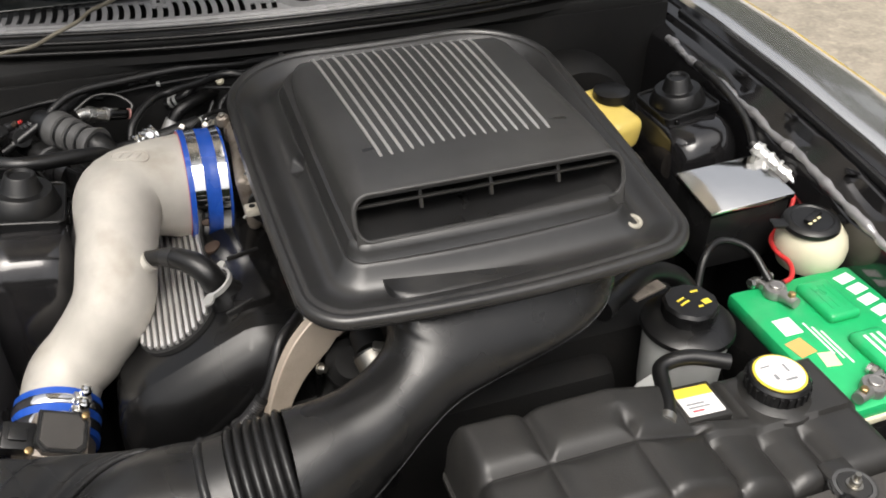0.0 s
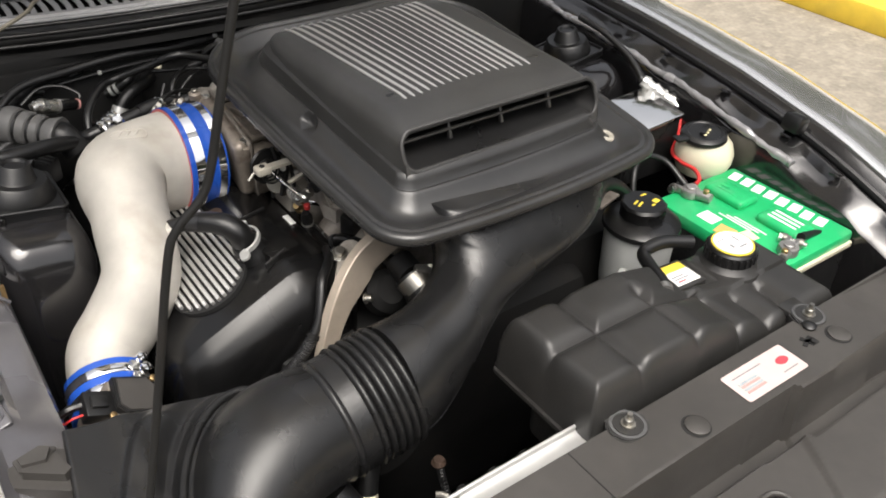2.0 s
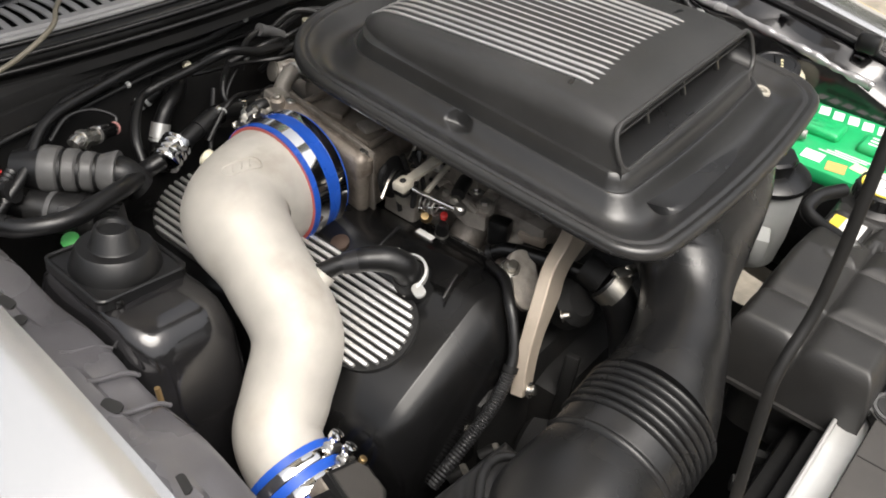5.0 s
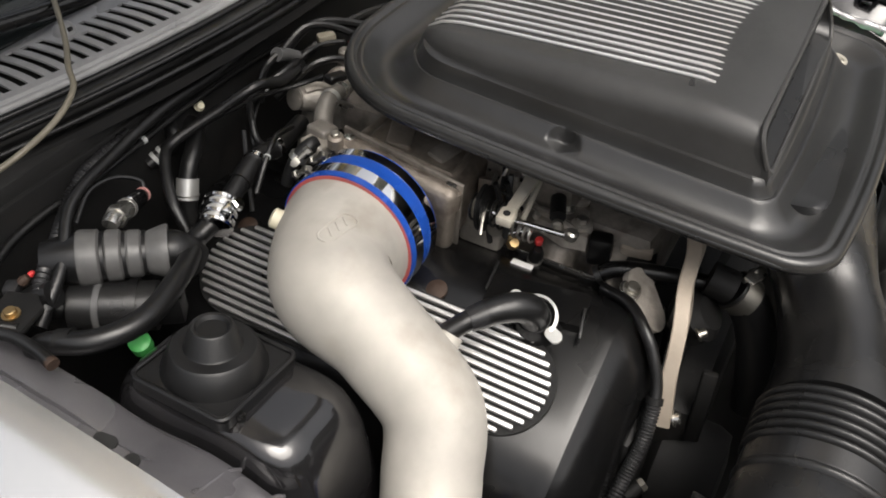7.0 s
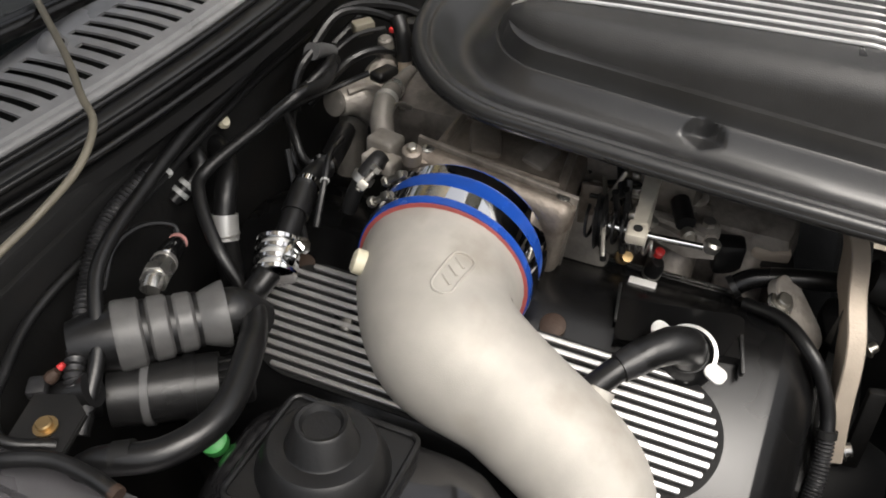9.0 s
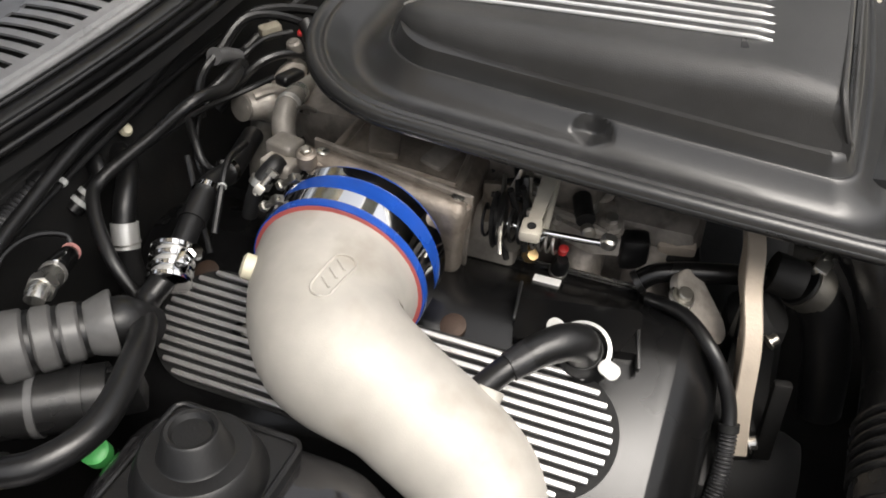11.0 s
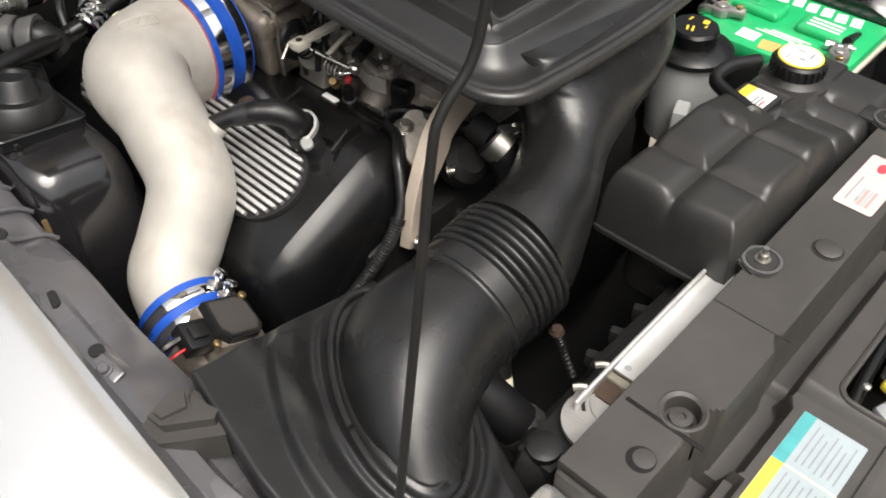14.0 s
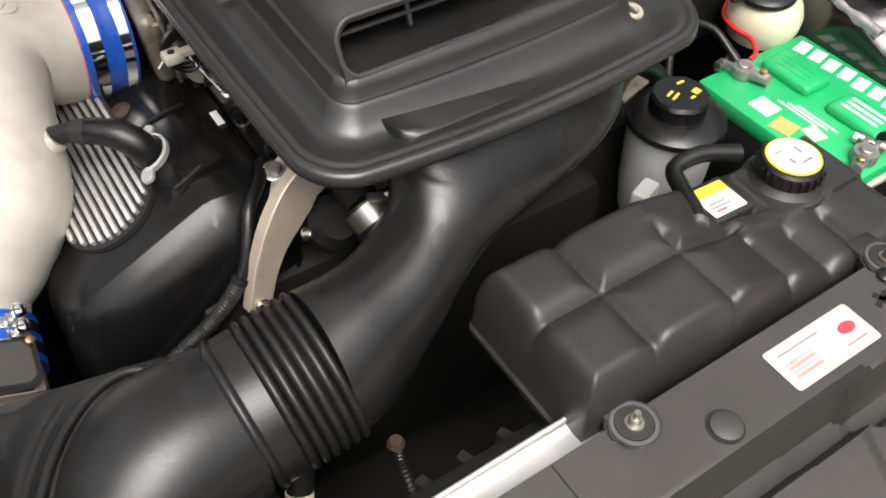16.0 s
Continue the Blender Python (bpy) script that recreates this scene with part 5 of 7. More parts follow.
# ---- battery ----
bat = thing("battery", (0.742, 0.60, 0.6), "green-topped car battery with white print", "battery")
part("case", box((0.742, 0.600, 0.700), (0.190, 0.228, 0.17), 0.006), M_DUCT, bat)
lid = part("lid", box((0.742, 0.600, 0.792), (0.192, 0.230, 0.024), 0.006), M_GREEN, bat, "bright green battery lid")
part("vent_cap", box((0.755, 0.655, 0.808), (0.048, 0.075, 0.016), 0.007, segments=3), M_GREEN, lid)
part("vent_cap", box((0.755, 0.553, 0.808), (0.048, 0.075, 0.016), 0.007, segments=3), M_GREEN, lid)
for k, (y, w) in enumerate(((0.690, 0.016), (0.667, 0.016), (0.644, 0.016), (0.621, 0.016), (0.598, 0.016), (0.575, 0.016), (0.552, 0.016), (0.529, 0.016))):
    part("print_block", box((0.812 + 0.002 * (k % 2), y, 0.8045), (0.026, w, 0.0006), 0, (0, 0, 12)), M_WHITE, lid)
for y, x, sx, sy in ((0.655, 0.755, 0.020, 0.045), (0.553, 0.755, 0.026, 0.05)):
    for q in range(3):
        part("print_bar", box((x - 0.010 + 0.010 * q, y, 0.8163), (0.004, sy, 0.0005), 0), M_WHITE if y < 0.6 else M_GREEN, lid)
part("print_block", box((0.677, 0.632, 0.8045), (0.026, 0.030, 0.0006), 0), M_WHITE, lid)
part("print_block", box((0.668, 0.594, 0.8045), (0.026, 0.028, 0.0006), 0, (0, 0, 10)), M_ORANGE, lid)
part("print_block", box((0.688, 0.566, 0.8045), (0.020, 0.024, 0.0006), 0, (0, 0, -10)), M_CREAM, lid)
for k in range(3):
    part("print_bar", box((0.700 + 0.006 * k, 0.602 - 0.01 * k, 0.8045), (0.0025, 0.06, 0.0006), 0), M_WHITE, lid)
part("terminal_post", lathe([(0.009, 0), (0.008, 0.018)], (0.703, 0.692, 0.803), n=16), M_STEEL, bat)
part("terminal_post", lathe([(0.009, 0), (0.008, 0.018)], (0.700, 0.506, 0.803), n=16), M_STEEL, bat)
part("case_edge", box((0.742, 0.484, 0.783), (0.186, 0.006, 0.010), 0.002), M_IVORY, bat)


def terminal(x, y, turn, name, label):
    """Post clamp: a split ring round the post, two bolt eyes and a cable barrel."""
    t = thing(name, (x, y, 0.803), label, "battery clamp", "battery clamps")
    m = pose(x, y, 0.803, 0, 0, turn)

    def put(bm):
        bmesh.ops.transform(bm, matrix=m, verts=bm.verts)
        return bm

    part("post", put(lathe([(0.0085, 0), (0.0080, 0.018), (0.0070, 0.0188)], (0, 0, 0), n=20)), M_LEAD, t)
    part("ring", put(lathe([(0.0090, 0.002), (0.0145, 0.002), (0.0150, 0.004), (0.0150, 0.013), (0.0140, 0.015), (0.0090, 0.015)], (0, 0, 0), n=26)), M_LEAD, t)
    for s in (-1, 1):
        part("jaw", put(box((0.020, 0.0065 * s, 0.0085), (0.018, 0.007, 0.012), 0.002)), M_LEAD, t)
        part("bolt_eye", put(lathe([(0.0072, -0.003), (0.0072, 0.003)], (0.024, 0.0120 * s, 0.0100), (0, 1, 0), n=16)), M_BOLT, t)
    part("bolt", put(tube([(0.024, -0.020, 0.010), (0.024, 0.020, 0.010)], 0.0036, n=10, raw=True)), M_STEEL, t)
    part("nut", put(tube([(0.024, 0.0155, 0.010), (0.024, 0.0205, 0.010)], 0.0068, n=6, raw=True)), M_STEEL, t)
    part("barrel", put(tube([(-0.013, 0, 0.009), (-0.022, 0, 0.011), (-0.036, 0, 0.012)], 0.0075, n=14, radii=[0.0085, 0.0080, 0.0072])), M_LEAD, t)
    part("saddle_screw", put(lathe([(0.0052, 0), (0.0052, 0.005), (0.0038, 0.0062)], (-0.026, 0, 0.0175), n=6)), M_BRASS, t)
    return t


terminal(0.700, 0.692, 100, "battery_clamp", "grey lead battery clamp with black cable")
terminal(0.698, 0.506, 20, "battery_clamp", "corroded lead battery clamp with black cable")

# ---- fuse box, washer bottle, brake reservoir ----
fuse = thing("fuse_box", (0.742, 0.862, 0.76), "black fuse box under a polished metal lid", "fuse box")
part("box", box((0.742, 0.862, 0.81), (0.13, 0.09, 0.10), 0.005), M_DUCT, fuse)
part("lid", box((0.742, 0.862, 0.866), (0.138, 0.098, 0.010), 0.003, (7, -3, 0)), M_LID, fuse, "polished mirror-like lid")
wash = thing("washer_bottle", (0.803, 0.755, 0.780), "ivory plastic washer bottle with black cap", "washer bottle")
part("bottle", lathe([(0.026, 0), (0.041, 0.008), (0.048, 0.026), (0.049, 0.042), (0.044, 0.058), (0.036, 0.067), (0.033, 0.072)], (0.803, 0.755, 0.785), n=36), M_IVORY, wash)
wc = part("cap", lathe([(0.037, 0), (0.039, 0.003), (0.038, 0.008), (0.033, 0.012), (0.029, 0.0125), (0.027, 0.011), (0.010, 0.0118)], (0.795, 0.757, 0.853), (-0.06, -0.04, 1), n=36), M_RUBBER, wash)
part("cap_tab", box((0.752, 0.768, 0.858), (0.026, 0.020, 0.006), 0.003, (0, 0, -15)), M_RUBBER, wc)
part("cap_tab", box((0.836, 0.750, 0.858), (0.014, 0.018, 0.006), 0.003, (0, 0, -15)), M_RUBBER, wc)
part("cap_grip", box((0.795, 0.757, 0.867), (0.036, 0.010, 0.006), 0.0025, (0, 0, 25)), M_RUBBER, wc)
for k in range(3):
    part("print_mark", box((0.781 + 0.010 * k, 0.744 + 0.004 * k, 0.8668), (0.006, 0.004, 0.0006), 0, (0, 0, 25)), M_CREAM, wc)
brake = thing("brake_reservoir", (0.67, 1.11, 0.80), "yellowed brake fluid reservoir with black cap", "fluid reservoir")
part("bottle", box((0.664, 1.110, 0.862), (0.064, 0.12, 0.06), 0.018, (8, 0, 15), segments=4), M_BRAKE, brake)
part("cap", lathe([(0.030, 0), (0.030, 0.014), (0.025, 0.017)], (0.678, 1.125, 0.893), n=28), M_RUBBER, brake)
part("master_cylinder", tube([(0.67, 1.03, 0.81), (0.67, 1.28, 0.82)], 0.028, n=18, raw=True), M_CAST, brake)
booster = thing("brake_booster", (0.67, 1.25, 0.75), "black round brake booster on the firewall", "brake booster")
part("drum", lathe([(0.03, 0), (0.10, 0.01), (0.115, 0.03), (0.115, 0.08)], (0.67, 1.205, 0.80), (0, 1, 0), n=36), M_DULL, booster)
fh = thing("fuse_holder", (0.80, 0.87, 0.87), "clear and chrome inline fuse holder on red wire", "fuse holder")
fa, fb = Vector((0.808, 0.916, 0.890)), Vector((0.840, 0.862, 0.857))
part("barrel", tube([fa.lerp(fb, k / 10) for k in range(11)], 0.012, n=9, raw=True, radii=lambda t: 0.0105 + 0.0010 * math.sin(t * 17)), M_RADIATOR, fh, "bright crumpled chrome barrel", angle=20)
for k in range(4):
    q = fa.lerp(fb, 0.10 + 0.25 * k)
    part("ridge", tube([q, q + (fb - fa) * 0.07], 0.0128, n=8, raw=True), M_RADIATOR if k % 2 else M_MILKY, fh)
part("end_cap", tube([fb, fb + (fb - fa) * 0.10], 0.009, n=16, raw=True), M_CHROME, fh)
part("end_cap", tube([fa, fa - (fb - fa) * 0.10], 0.009, n=16, raw=True), M_RUBBER, fh)

# ---- hoses, wires and brackets ----
def hose(name, pts, r, material, label, category="hose", n=10, radii=None, steps=8):
    """A flexible line with a short cuff on each end."""
    top = thing(name, pts[0], label, category)
    part("tube", tube(pts, r, n=n, radii=radii, steps=steps), material, top)
    line = spline(pts, 12)
    for a, b in ((line[0], line[3]), (line[-1], line[-4])):
        part("end_cuff", tube([a, b], r * 1.18, n=n, raw=True), M_RUBBER, top)
    return top


heat = thing("heater_hose", (-0.13, 1.125, 0.90), "thick black vacuum hose across the engine", "hose")
part("tube", tube([(-0.262, 1.185, 0.915), (-0.259, 1.160, 0.940), (-0.240, 1.122, 0.946), (-0.201, 1.104, 0.946), (-0.142, 1.120, 0.938), (-0.108, 1.140, 0.926), (-0.082, 1.158, 0.918), (-0.045, 1.156, 0.926), (0.036, 1.173, 0.934), (0.078, 1.176, 0.924), (0.14, 1.19, 0.915)], 0.0105, n=14), M_RUBBER, heat)
part("sleeve", tube([(0.000, 1.165, 0.9315), (0.028, 1.171, 0.9340)], 0.0122, n=16, raw=True), M_RUBBER, heat)
part("tape", tube([(-0.255, 1.151, 0.9435), (-0.249, 1.139, 0.9450)], 0.0112, n=14, raw=True), M_DULL, heat)
hose("vacuum_hose", [(-0.074, 1.170, 0.90), (-0.062, 1.20, 0.935), (-0.030, 1.235, 0.952), (-0.002, 1.248, 0.955), (0.045, 1.222, 0.975), (0.081, 1.198, 0.993), (0.13, 1.20, 0.975), (0.20, 1.23, 0.95)], 0.0058, M_RUBBER, "black looped vacuum hose near the firewall")
hose("vacuum_hose", [(0.106, 1.233, 0.955), (0.075, 1.205, 0.955), (0.062, 1.19, 0.94), (0.07, 1.18, 0.92)], 0.0038, M_RUBBER, "thin black vacuum hose near the firewall")
hose("vacuum_hose", [(0.106, 1.233, 0.955), (0.16, 1.215, 0.97), (0.22, 1.24, 0.95)], 0.0045, M_RUBBER, "thin black vacuum hose near the firewall")
hose("wiring_harness", [(-0.24, 1.20, 0.92), (-0.19, 1.215, 0.945), (-0.140, 1.245, 0.972), (-0.064, 1.262, 0.976), (0.02, 1.272, 0.978), (0.112, 1.278, 0.972), (0.25, 1.285, 0.972), (0.5, 1.285, 0.95)], 0.006, M_RUBBER, "black taped wiring harness along the firewall", "wiring")
hose("wiring_harness", [(-0.225, 1.205, 0.925), (-0.213, 1.219, 0.940), (-0.163, 1.250, 0.944), (-0.135, 1.264, 0.952), (-0.107, 1.272, 0.965), (-0.072, 1.278, 0.968), (-0.03, 1.278, 0.970)], 0.008, M_GREYRIB, "black corrugated wiring loom rising to the firewall", "wiring", radii=lambda t: 0.0068 + 0.0011 * math.sin(t * 330), steps=60)
hose("vent_cable", [(-0.262, 1.190, 0.945), (-0.275, 1.222, 0.952), (-0.255, 1.247, 0.952), (-0.232, 1.259, 0.951), (-0.188, 1.276, 0.951), (-0.138, 1.279, 0.952), (-0.10, 1.280, 0.945)], 0.0042, M_RUBBER, "thin black cable arching along the wing corner", "cable")
hose("loose_wire", [(0.02, 1.40, 1.095), (-0.045, 1.31, 1.085), (-0.085, 1.262, 1.085), (-0.104, 1.238, 1.080), (-0.136, 1.228, 1.070), (-0.170, 1.240, 1.052), (-0.215, 1.245, 1.045), (-0.29, 1.25, 1.03)], 0.0028, M_TAN, "loose tan wire hanging over the cowl", "wire")
hose("red_wire", [(0.840, 0.862, 0.857), (0.842, 0.848, 0.845), (0.815, 0.822, 0.820), (0.765, 0.790, 0.818), (0.748, 0.757, 0.820), (0.748, 0.727, 0.820), (0.735, 0.705, 0.816), (0.712, 0.698, 0.814)], 0.0034, M_RED, "red power wire to the battery", "wire")
hose("power_cable", [(0.808, 0.916, 0.890), (0.815, 0.96, 0.915), (0.81, 1.02, 0.94), (0.80, 1.08, 0.955)], 0.006, M_RUBBER, "black cable along the inner wing", "wire")
hose("battery_cable", [(0.700, 0.705, 0.818), (0.690, 0.745, 0.845), (0.655, 0.762, 0.855), (0.620, 0.745, 0.845), (0.60, 0.72, 0.80)], 0.005, M_RUBBER, "black battery cable looping to the engine", "wire")
hose("battery_cable", [(0.735, 0.512, 0.815), (0.79, 0.515, 0.80), (0.84, 0.50, 0.77)], 0.006, M_RUBBER, "black battery cable at the front clamp", "wire")
hose("coolant_hose", [(0.42, 0.66, 0.88), (0.47, 0.69, 0.876), (0.52, 0.72, 0.866), (0.57, 0.73, 0.84), (0.60, 0.72, 0.80)], 0.013, M_RUBBER, "black coolant hose beside the scoop", n=14)
fuel = thing("fuel_hose", (-0.03, 0.71, 0.76), "black hose in a corrugated sleeve before the valve cover", "hose")
FUEL = [(0.10, 0.792, 0.872), (0.085, 0.760, 0.880), (0.062, 0.735, 0.876), (0.050, 0.719, 0.858), (0.035, 0.706, 0.830), (0.004, 0.702, 0.795), (-0.032, 0.706, 0.765), (-0.085, 0.712, 0.73)]
part("tube", tube(FUEL, 0.0062, n=12), M_RUBBER, fuel)
conduit = spline(FUEL, 90)[372:]
part("sleeve", tube(conduit, 0.007, n=14, raw=True, radii=lambda t: 0.0072 + 0.0008 * math.sin(t * 2 * math.pi * 44)), M_GREYRIB, fuel, "corrugated black plastic sleeve")
part("sleeve_tape", tube(conduit[:14], 0.0085, n=14, raw=True), M_DULL, fuel)
hose("bypass_hose", [(0.118, 0.806, 0.868), (0.128, 0.787, 0.878), (0.142, 0.741, 0.880), (0.153, 0.697, 0.878), (0.156, 0.68, 0.87)], 0.009, M_GLOSS, "black hose to the thermostat", n=12)

stay = thing("scoop_bracket", (0.09, 0.70, 0.78), "tan cast alloy scoop bracket bolted to the engine", "bracket")
path = [(0.036, 0.692, 0.790), (0.055, 0.700, 0.835), (0.080, 0.706, 0.880), (0.112, 0.715, 0.905), (0.152, 0.722, 0.922), (0.185, 0.735, 0.935)]
line = spline(path, 8)
loops = []
for i, p in enumerate(line):
    dd = (line[min(i + 1, len(line) - 1)] - line[max(i - 1, 0)]).normalized()
    side = Vector((0.95, 0.12, -0.28))
    side = (side - dd * side.dot(dd)).normalized()
    nrm = dd.cross(side)
    f = i / len(line)
    wl = float(np.interp(f, [0, 0.3, 0.55, 0.8, 1], [0.012, 0.016, 0.018, 0.019, 0.018]))
    wr = float(np.interp(f, [0, 0.16, 0.26, 0.36, 0.48, 0.56, 0.64, 0.80, 1], [0.012, 0.013, 0.016, 0.0235, 0.025, 0.021, 0.024, 0.023, 0.020]))
    th = 0.0072
    loops.append([p + side * a + nrm * b for a, b in ((-wl + 0.0012, -th), (wr - 0.0012, -th), (wr, -th + 0.0012), (wr, th - 0.0012), (wr - 0.0012, th), (-wl + 0.0012, th), (-wl, th - 0.0012), (-wl, -th + 0.0012))])
part("arm", loft(loops), M_BRACKET, stay)
hexbolt("bolt", (0.040, 0.684, 0.796), stay, 0.006, 0.006, axis=(0.2, -0.9, 0.3))
hexbolt("bolt", (0.095, 0.690, 0.862), stay, 0.0045, 0.008, M_BOLT, axis=(0.6, -0.7, 0.3))
lug = thing("lifting_lug", (0.102, 0.766, 0.86), "grey alloy lifting lug with bolt", "bracket")
part("lug", plate(rounded(0, 0, 0.016, 0.034, 0.015), -0.005, 0.005, pose(0.108, 0.750, 0.868, 35, 15, -30), 0.001), M_PALECAST, lug)
part("washer", lathe([(0.0115, 0), (0.0115, 0.002), (0.009, 0.0026)], (0.1025, 0.7655, 0.8795), (-0.2, -0.3, 1), n=20), M_STEEL, lug)
hexbolt("bolt", (0.104, 0.764, 0.882), lug, 0.0065, 0.006, M_BOLT, axis=(-0.2, -0.3, 1))
radh = thing("radiator_hose", (0.16, 0.66, 0.85), "black radiator hose with steel clamp", "hose")
part("hose", tube([(0.150, 0.676, 0.885), (0.153, 0.660, 0.872), (0.155, 0.645, 0.845), (0.150, 0.630, 0.80), (0.140, 0.620, 0.74)], 0.0205, n=20), M_RUBBER, radh)
part("clamp_band", tube([(0.1505, 0.674, 0.8835), (0.1550, 0.6595, 0.8735)], 0.0222, n=24, raw=True), M_BOLT, radh)
part("clamp_box", box((0.160, 0.662, 0.897), (0.022, 0.012, 0.009), 0.002, (15, 10, -15)), M_STEEL, radh)
clamp_bolt((0.176, 0.658, 0.895), (0.8, -0.3, 0.1), radh, 0.0085)
part("outlet", tube([(0.15, 0.70, 0.89), (0.151, 0.674, 0.884)], 0.018, n=18, raw=True), M_DULL, radh)
pulley = thing("alternator", (0.06, 0.65, 0.72), "dirty cast alternator below the bracket", "alternator")
part("case", lathe([(0.02, 0), (0.05, 0.005), (0.056, 0.02), (0.056, 0.07), (0.04, 0.08)], (0.09, 0.62, 0.665), (0, 1, 0), n=30), M_DARK, pulley)
part("rusty_bracket", box((0.085, 0.665, 0.775), (0.010, 0.016, 0.090), 0.003, (0, 12, 10)), M_DULL, pulley)
for p in ((-0.012, 0.698, 0.7235), (-0.050, 0.712, 0.712)):
    t = thing("case_bolt", p, "zinc plated flange bolt on the front case", "bolt", "front case bolts")
    part("shank", lathe([(0.0075, -0.006), (0.0075, 0.012)], p, (0.7, -0.5, 0.4), n=12), M_DULL, t)
    part("head", lathe([(0.0075, 0.011), (0.0075, 0.016), (0.006, 0.018)], p, (0.7, -0.5, 0.4), n=6), M_BOLT, t)

# throttle body and linkage
tb = thing("throttle_body", (0.08, 1.0, 0.86), "dirty cast alloy throttle body with cable linkage", "throttle body")
TB_TILT = Matrix.Translation((0.008, 0, -0.004)) @ Matrix.Translation((0.08, 1.07, 0.975)) @ Matrix.Rotation(radians(7), 4, "X") @ Matrix.Translation((-0.08, -1.07, -0.975))


def tilted(bm):
    bmesh.ops.transform(bm, matrix=TB_TILT, verts=bm.verts)
    return bm


part("flange", tilted(box((0.062, 1.012, 0.940), (0.020, 0.142, 0.088), 0.014, (0, -6, -3), segments=4)), M_CAST, tb)
part("body", tilted(box((0.110, 1.01, 0.925), (0.09, 0.125, 0.085), 0.014, (0, -2, 0), segments=3)), M_CAST, tb)
part("top_rib", tilted(box((0.098, 1.01, 0.972), (0.046, 0.10, 0.006), 0.002, (0, -2, 0))), M_CAST, tb)
part("gasket", tilted(box((0.0735, 1.012, 0.940), (0.004, 0.145, 0.091), 0.001, (0, -6, -3))), M_MANIFOLD, tb)
for p in ((0.062, 1.072, 0.976), (0.062, 0.952, 0.976)):
    part("boss", tilted(lathe([(0.013, -0.02), (0.012, 0.0), (0.009, 0.002)], p, (0.1, 0, 1), n=18)), M_CAST, tb)
    part("bolt", tilted(lathe([(0.0085, 0.001), (0.0085, 0.003), (0.0060, 0.0032), (0.0060, 0.0075), (0.0045, 0.0085)], p, (0.1, 0, 1), n=12)), M_STEEL, tb)
for p, q in (((0.074, 1.067, 0.977), (0.152, 1.062, 0.976)), ((0.074, 0.958, 0.977), (0.152, 0.963, 0.976)), ((0.130, 1.065, 0.977), (0.131, 0.960, 0.977)), ((0.076, 1.065, 0.978), (0.077, 0.960, 0.978))):
    part("cast_ridge", tilted(tube([p, q], 0.0042, n=8, raw=True)), M_CAST, tb)
part("casting_web", tilted(box((0.105, 1.035, 0.976), (0.042, 0.028, 0.010), 0.005, (0, 0, 20))), M_CAST, tb)
part("casting_web", tilted(box((0.110, 0.985, 0.975), (0.034, 0.022, 0.008), 0.004, (0, 0, -15))), M_MANIFOLD, tb)
part("cable_drum", lathe([(0.008, 0), (0.024, 0.003), (0.020, 0.006), (0.024, 0.009), (0.006, 0.012)], (0.085, 0.928, 0.935), (0.1, -1, 0.1), n=28), M_RUBBER, tb)
part("spring", tube([Vector((0.083 + 0.013 * math.cos(a), 0.935 - 0.0012 * a, 0.935 + 0.013 * math.sin(a))) for a in (0.35 * k for k in range(90))], 0.0015, n=6, raw=True), M_RUBBER, tb)
part("lever", box((0.105, 0.905, 0.93), (0.008, 0.006, 0.07), 0.002, (0, 18, 20)), M_RUBBER, tb)
bar = [(0.072, 0.8945), (0.105, 0.8965), (0.140, 0.8995), (0.148, 0.8985), (0.149, 0.8860), (0.140, 0.8845), (0.105, 0.8845), (0.072, 0.8840)]
part("throttle_lever", plate(bar, 0.9510, 0.9555), M_ZINC, tb, "pale zinc throttle lever")
part("lever_eye", box((0.0650, 0.8890, 0.9525), (0.020, 0.017, 0.011), 0.003, (0, 0, 4)), M_ZINC, tb)
part("eye_hole", lathe([(0.0038, 0), (0.0038, 0.0008)], (0.0642, 0.8886, 0.9580), n=14), M_DARK, tb)
part("lever_gusset", box((0.152, 0.884, 0.950), (0.030, 0.012, 0.006), 0.002, (0, 0, -40)), M_PALECAST, tb)
part("stop_rod", tube([(0.098, 0.886, 0.923), (0.130, 0.888, 0.934), (0.170, 0.892, 0.945)], 0.0034, n=10), M_ZINC, tb, "pale zinc stop rod")
part("link_rod", tube([(0.086, 0.915, 0.933), (0.088, 0.891, 0.931), (0.091, 0.860, 0.930), (0.093, 0.836, 0.930)], 0.0030, n=10), M_CHROME, tb, "bright steel link rod")
part("rod_end", lathe([(0.006, 0), (0.007, 0.003), (0.007, 0.008), (0.005, 0.010)], (0.093, 0.832, 0.928), (0.1, -0.2, 1), n=14), M_STEEL, tb)
part("ball_socket", tube([(0.146, 0.866, 0.926), (0.132, 0.861, 0.926), (0.120, 0.856, 0.925)], 0.0085, n=12, raw=True), M_RUBBER, tb)
part("ball_stud", lathe([(0.0062, 0), (0.0062, 0.010), (0.004, 0.012)], (0.113, 0.853, 0.922), (-0.8, -0.3, 0.3), n=12), M_BOLT, tb)
part("drum_rim", tube([(0.132, 0.932, 0.944), (0.110, 0.926, 0.949), (0.091, 0.921, 0.948), (0.070, 0.916, 0.940), (0.054, 0.911, 0.928)], 0.0020, n=8), M_BOLT, tb)
for p, q in (((0.092, 0.915, 0.965), (0.100, 0.905, 0.895)), ((0.104, 0.908, 0.960), (0.112, 0.898, 0.90)), ((0.078, 0.925, 0.955), (0.088, 0.915, 0.89))):
    part("lever", tube([p, ((p[0] + q[0]) / 2 + 0.004, (p[1] + q[1]) / 2, (p[2] + q[2]) / 2), q], 0.003, n=8), M_RUBBER, tb)
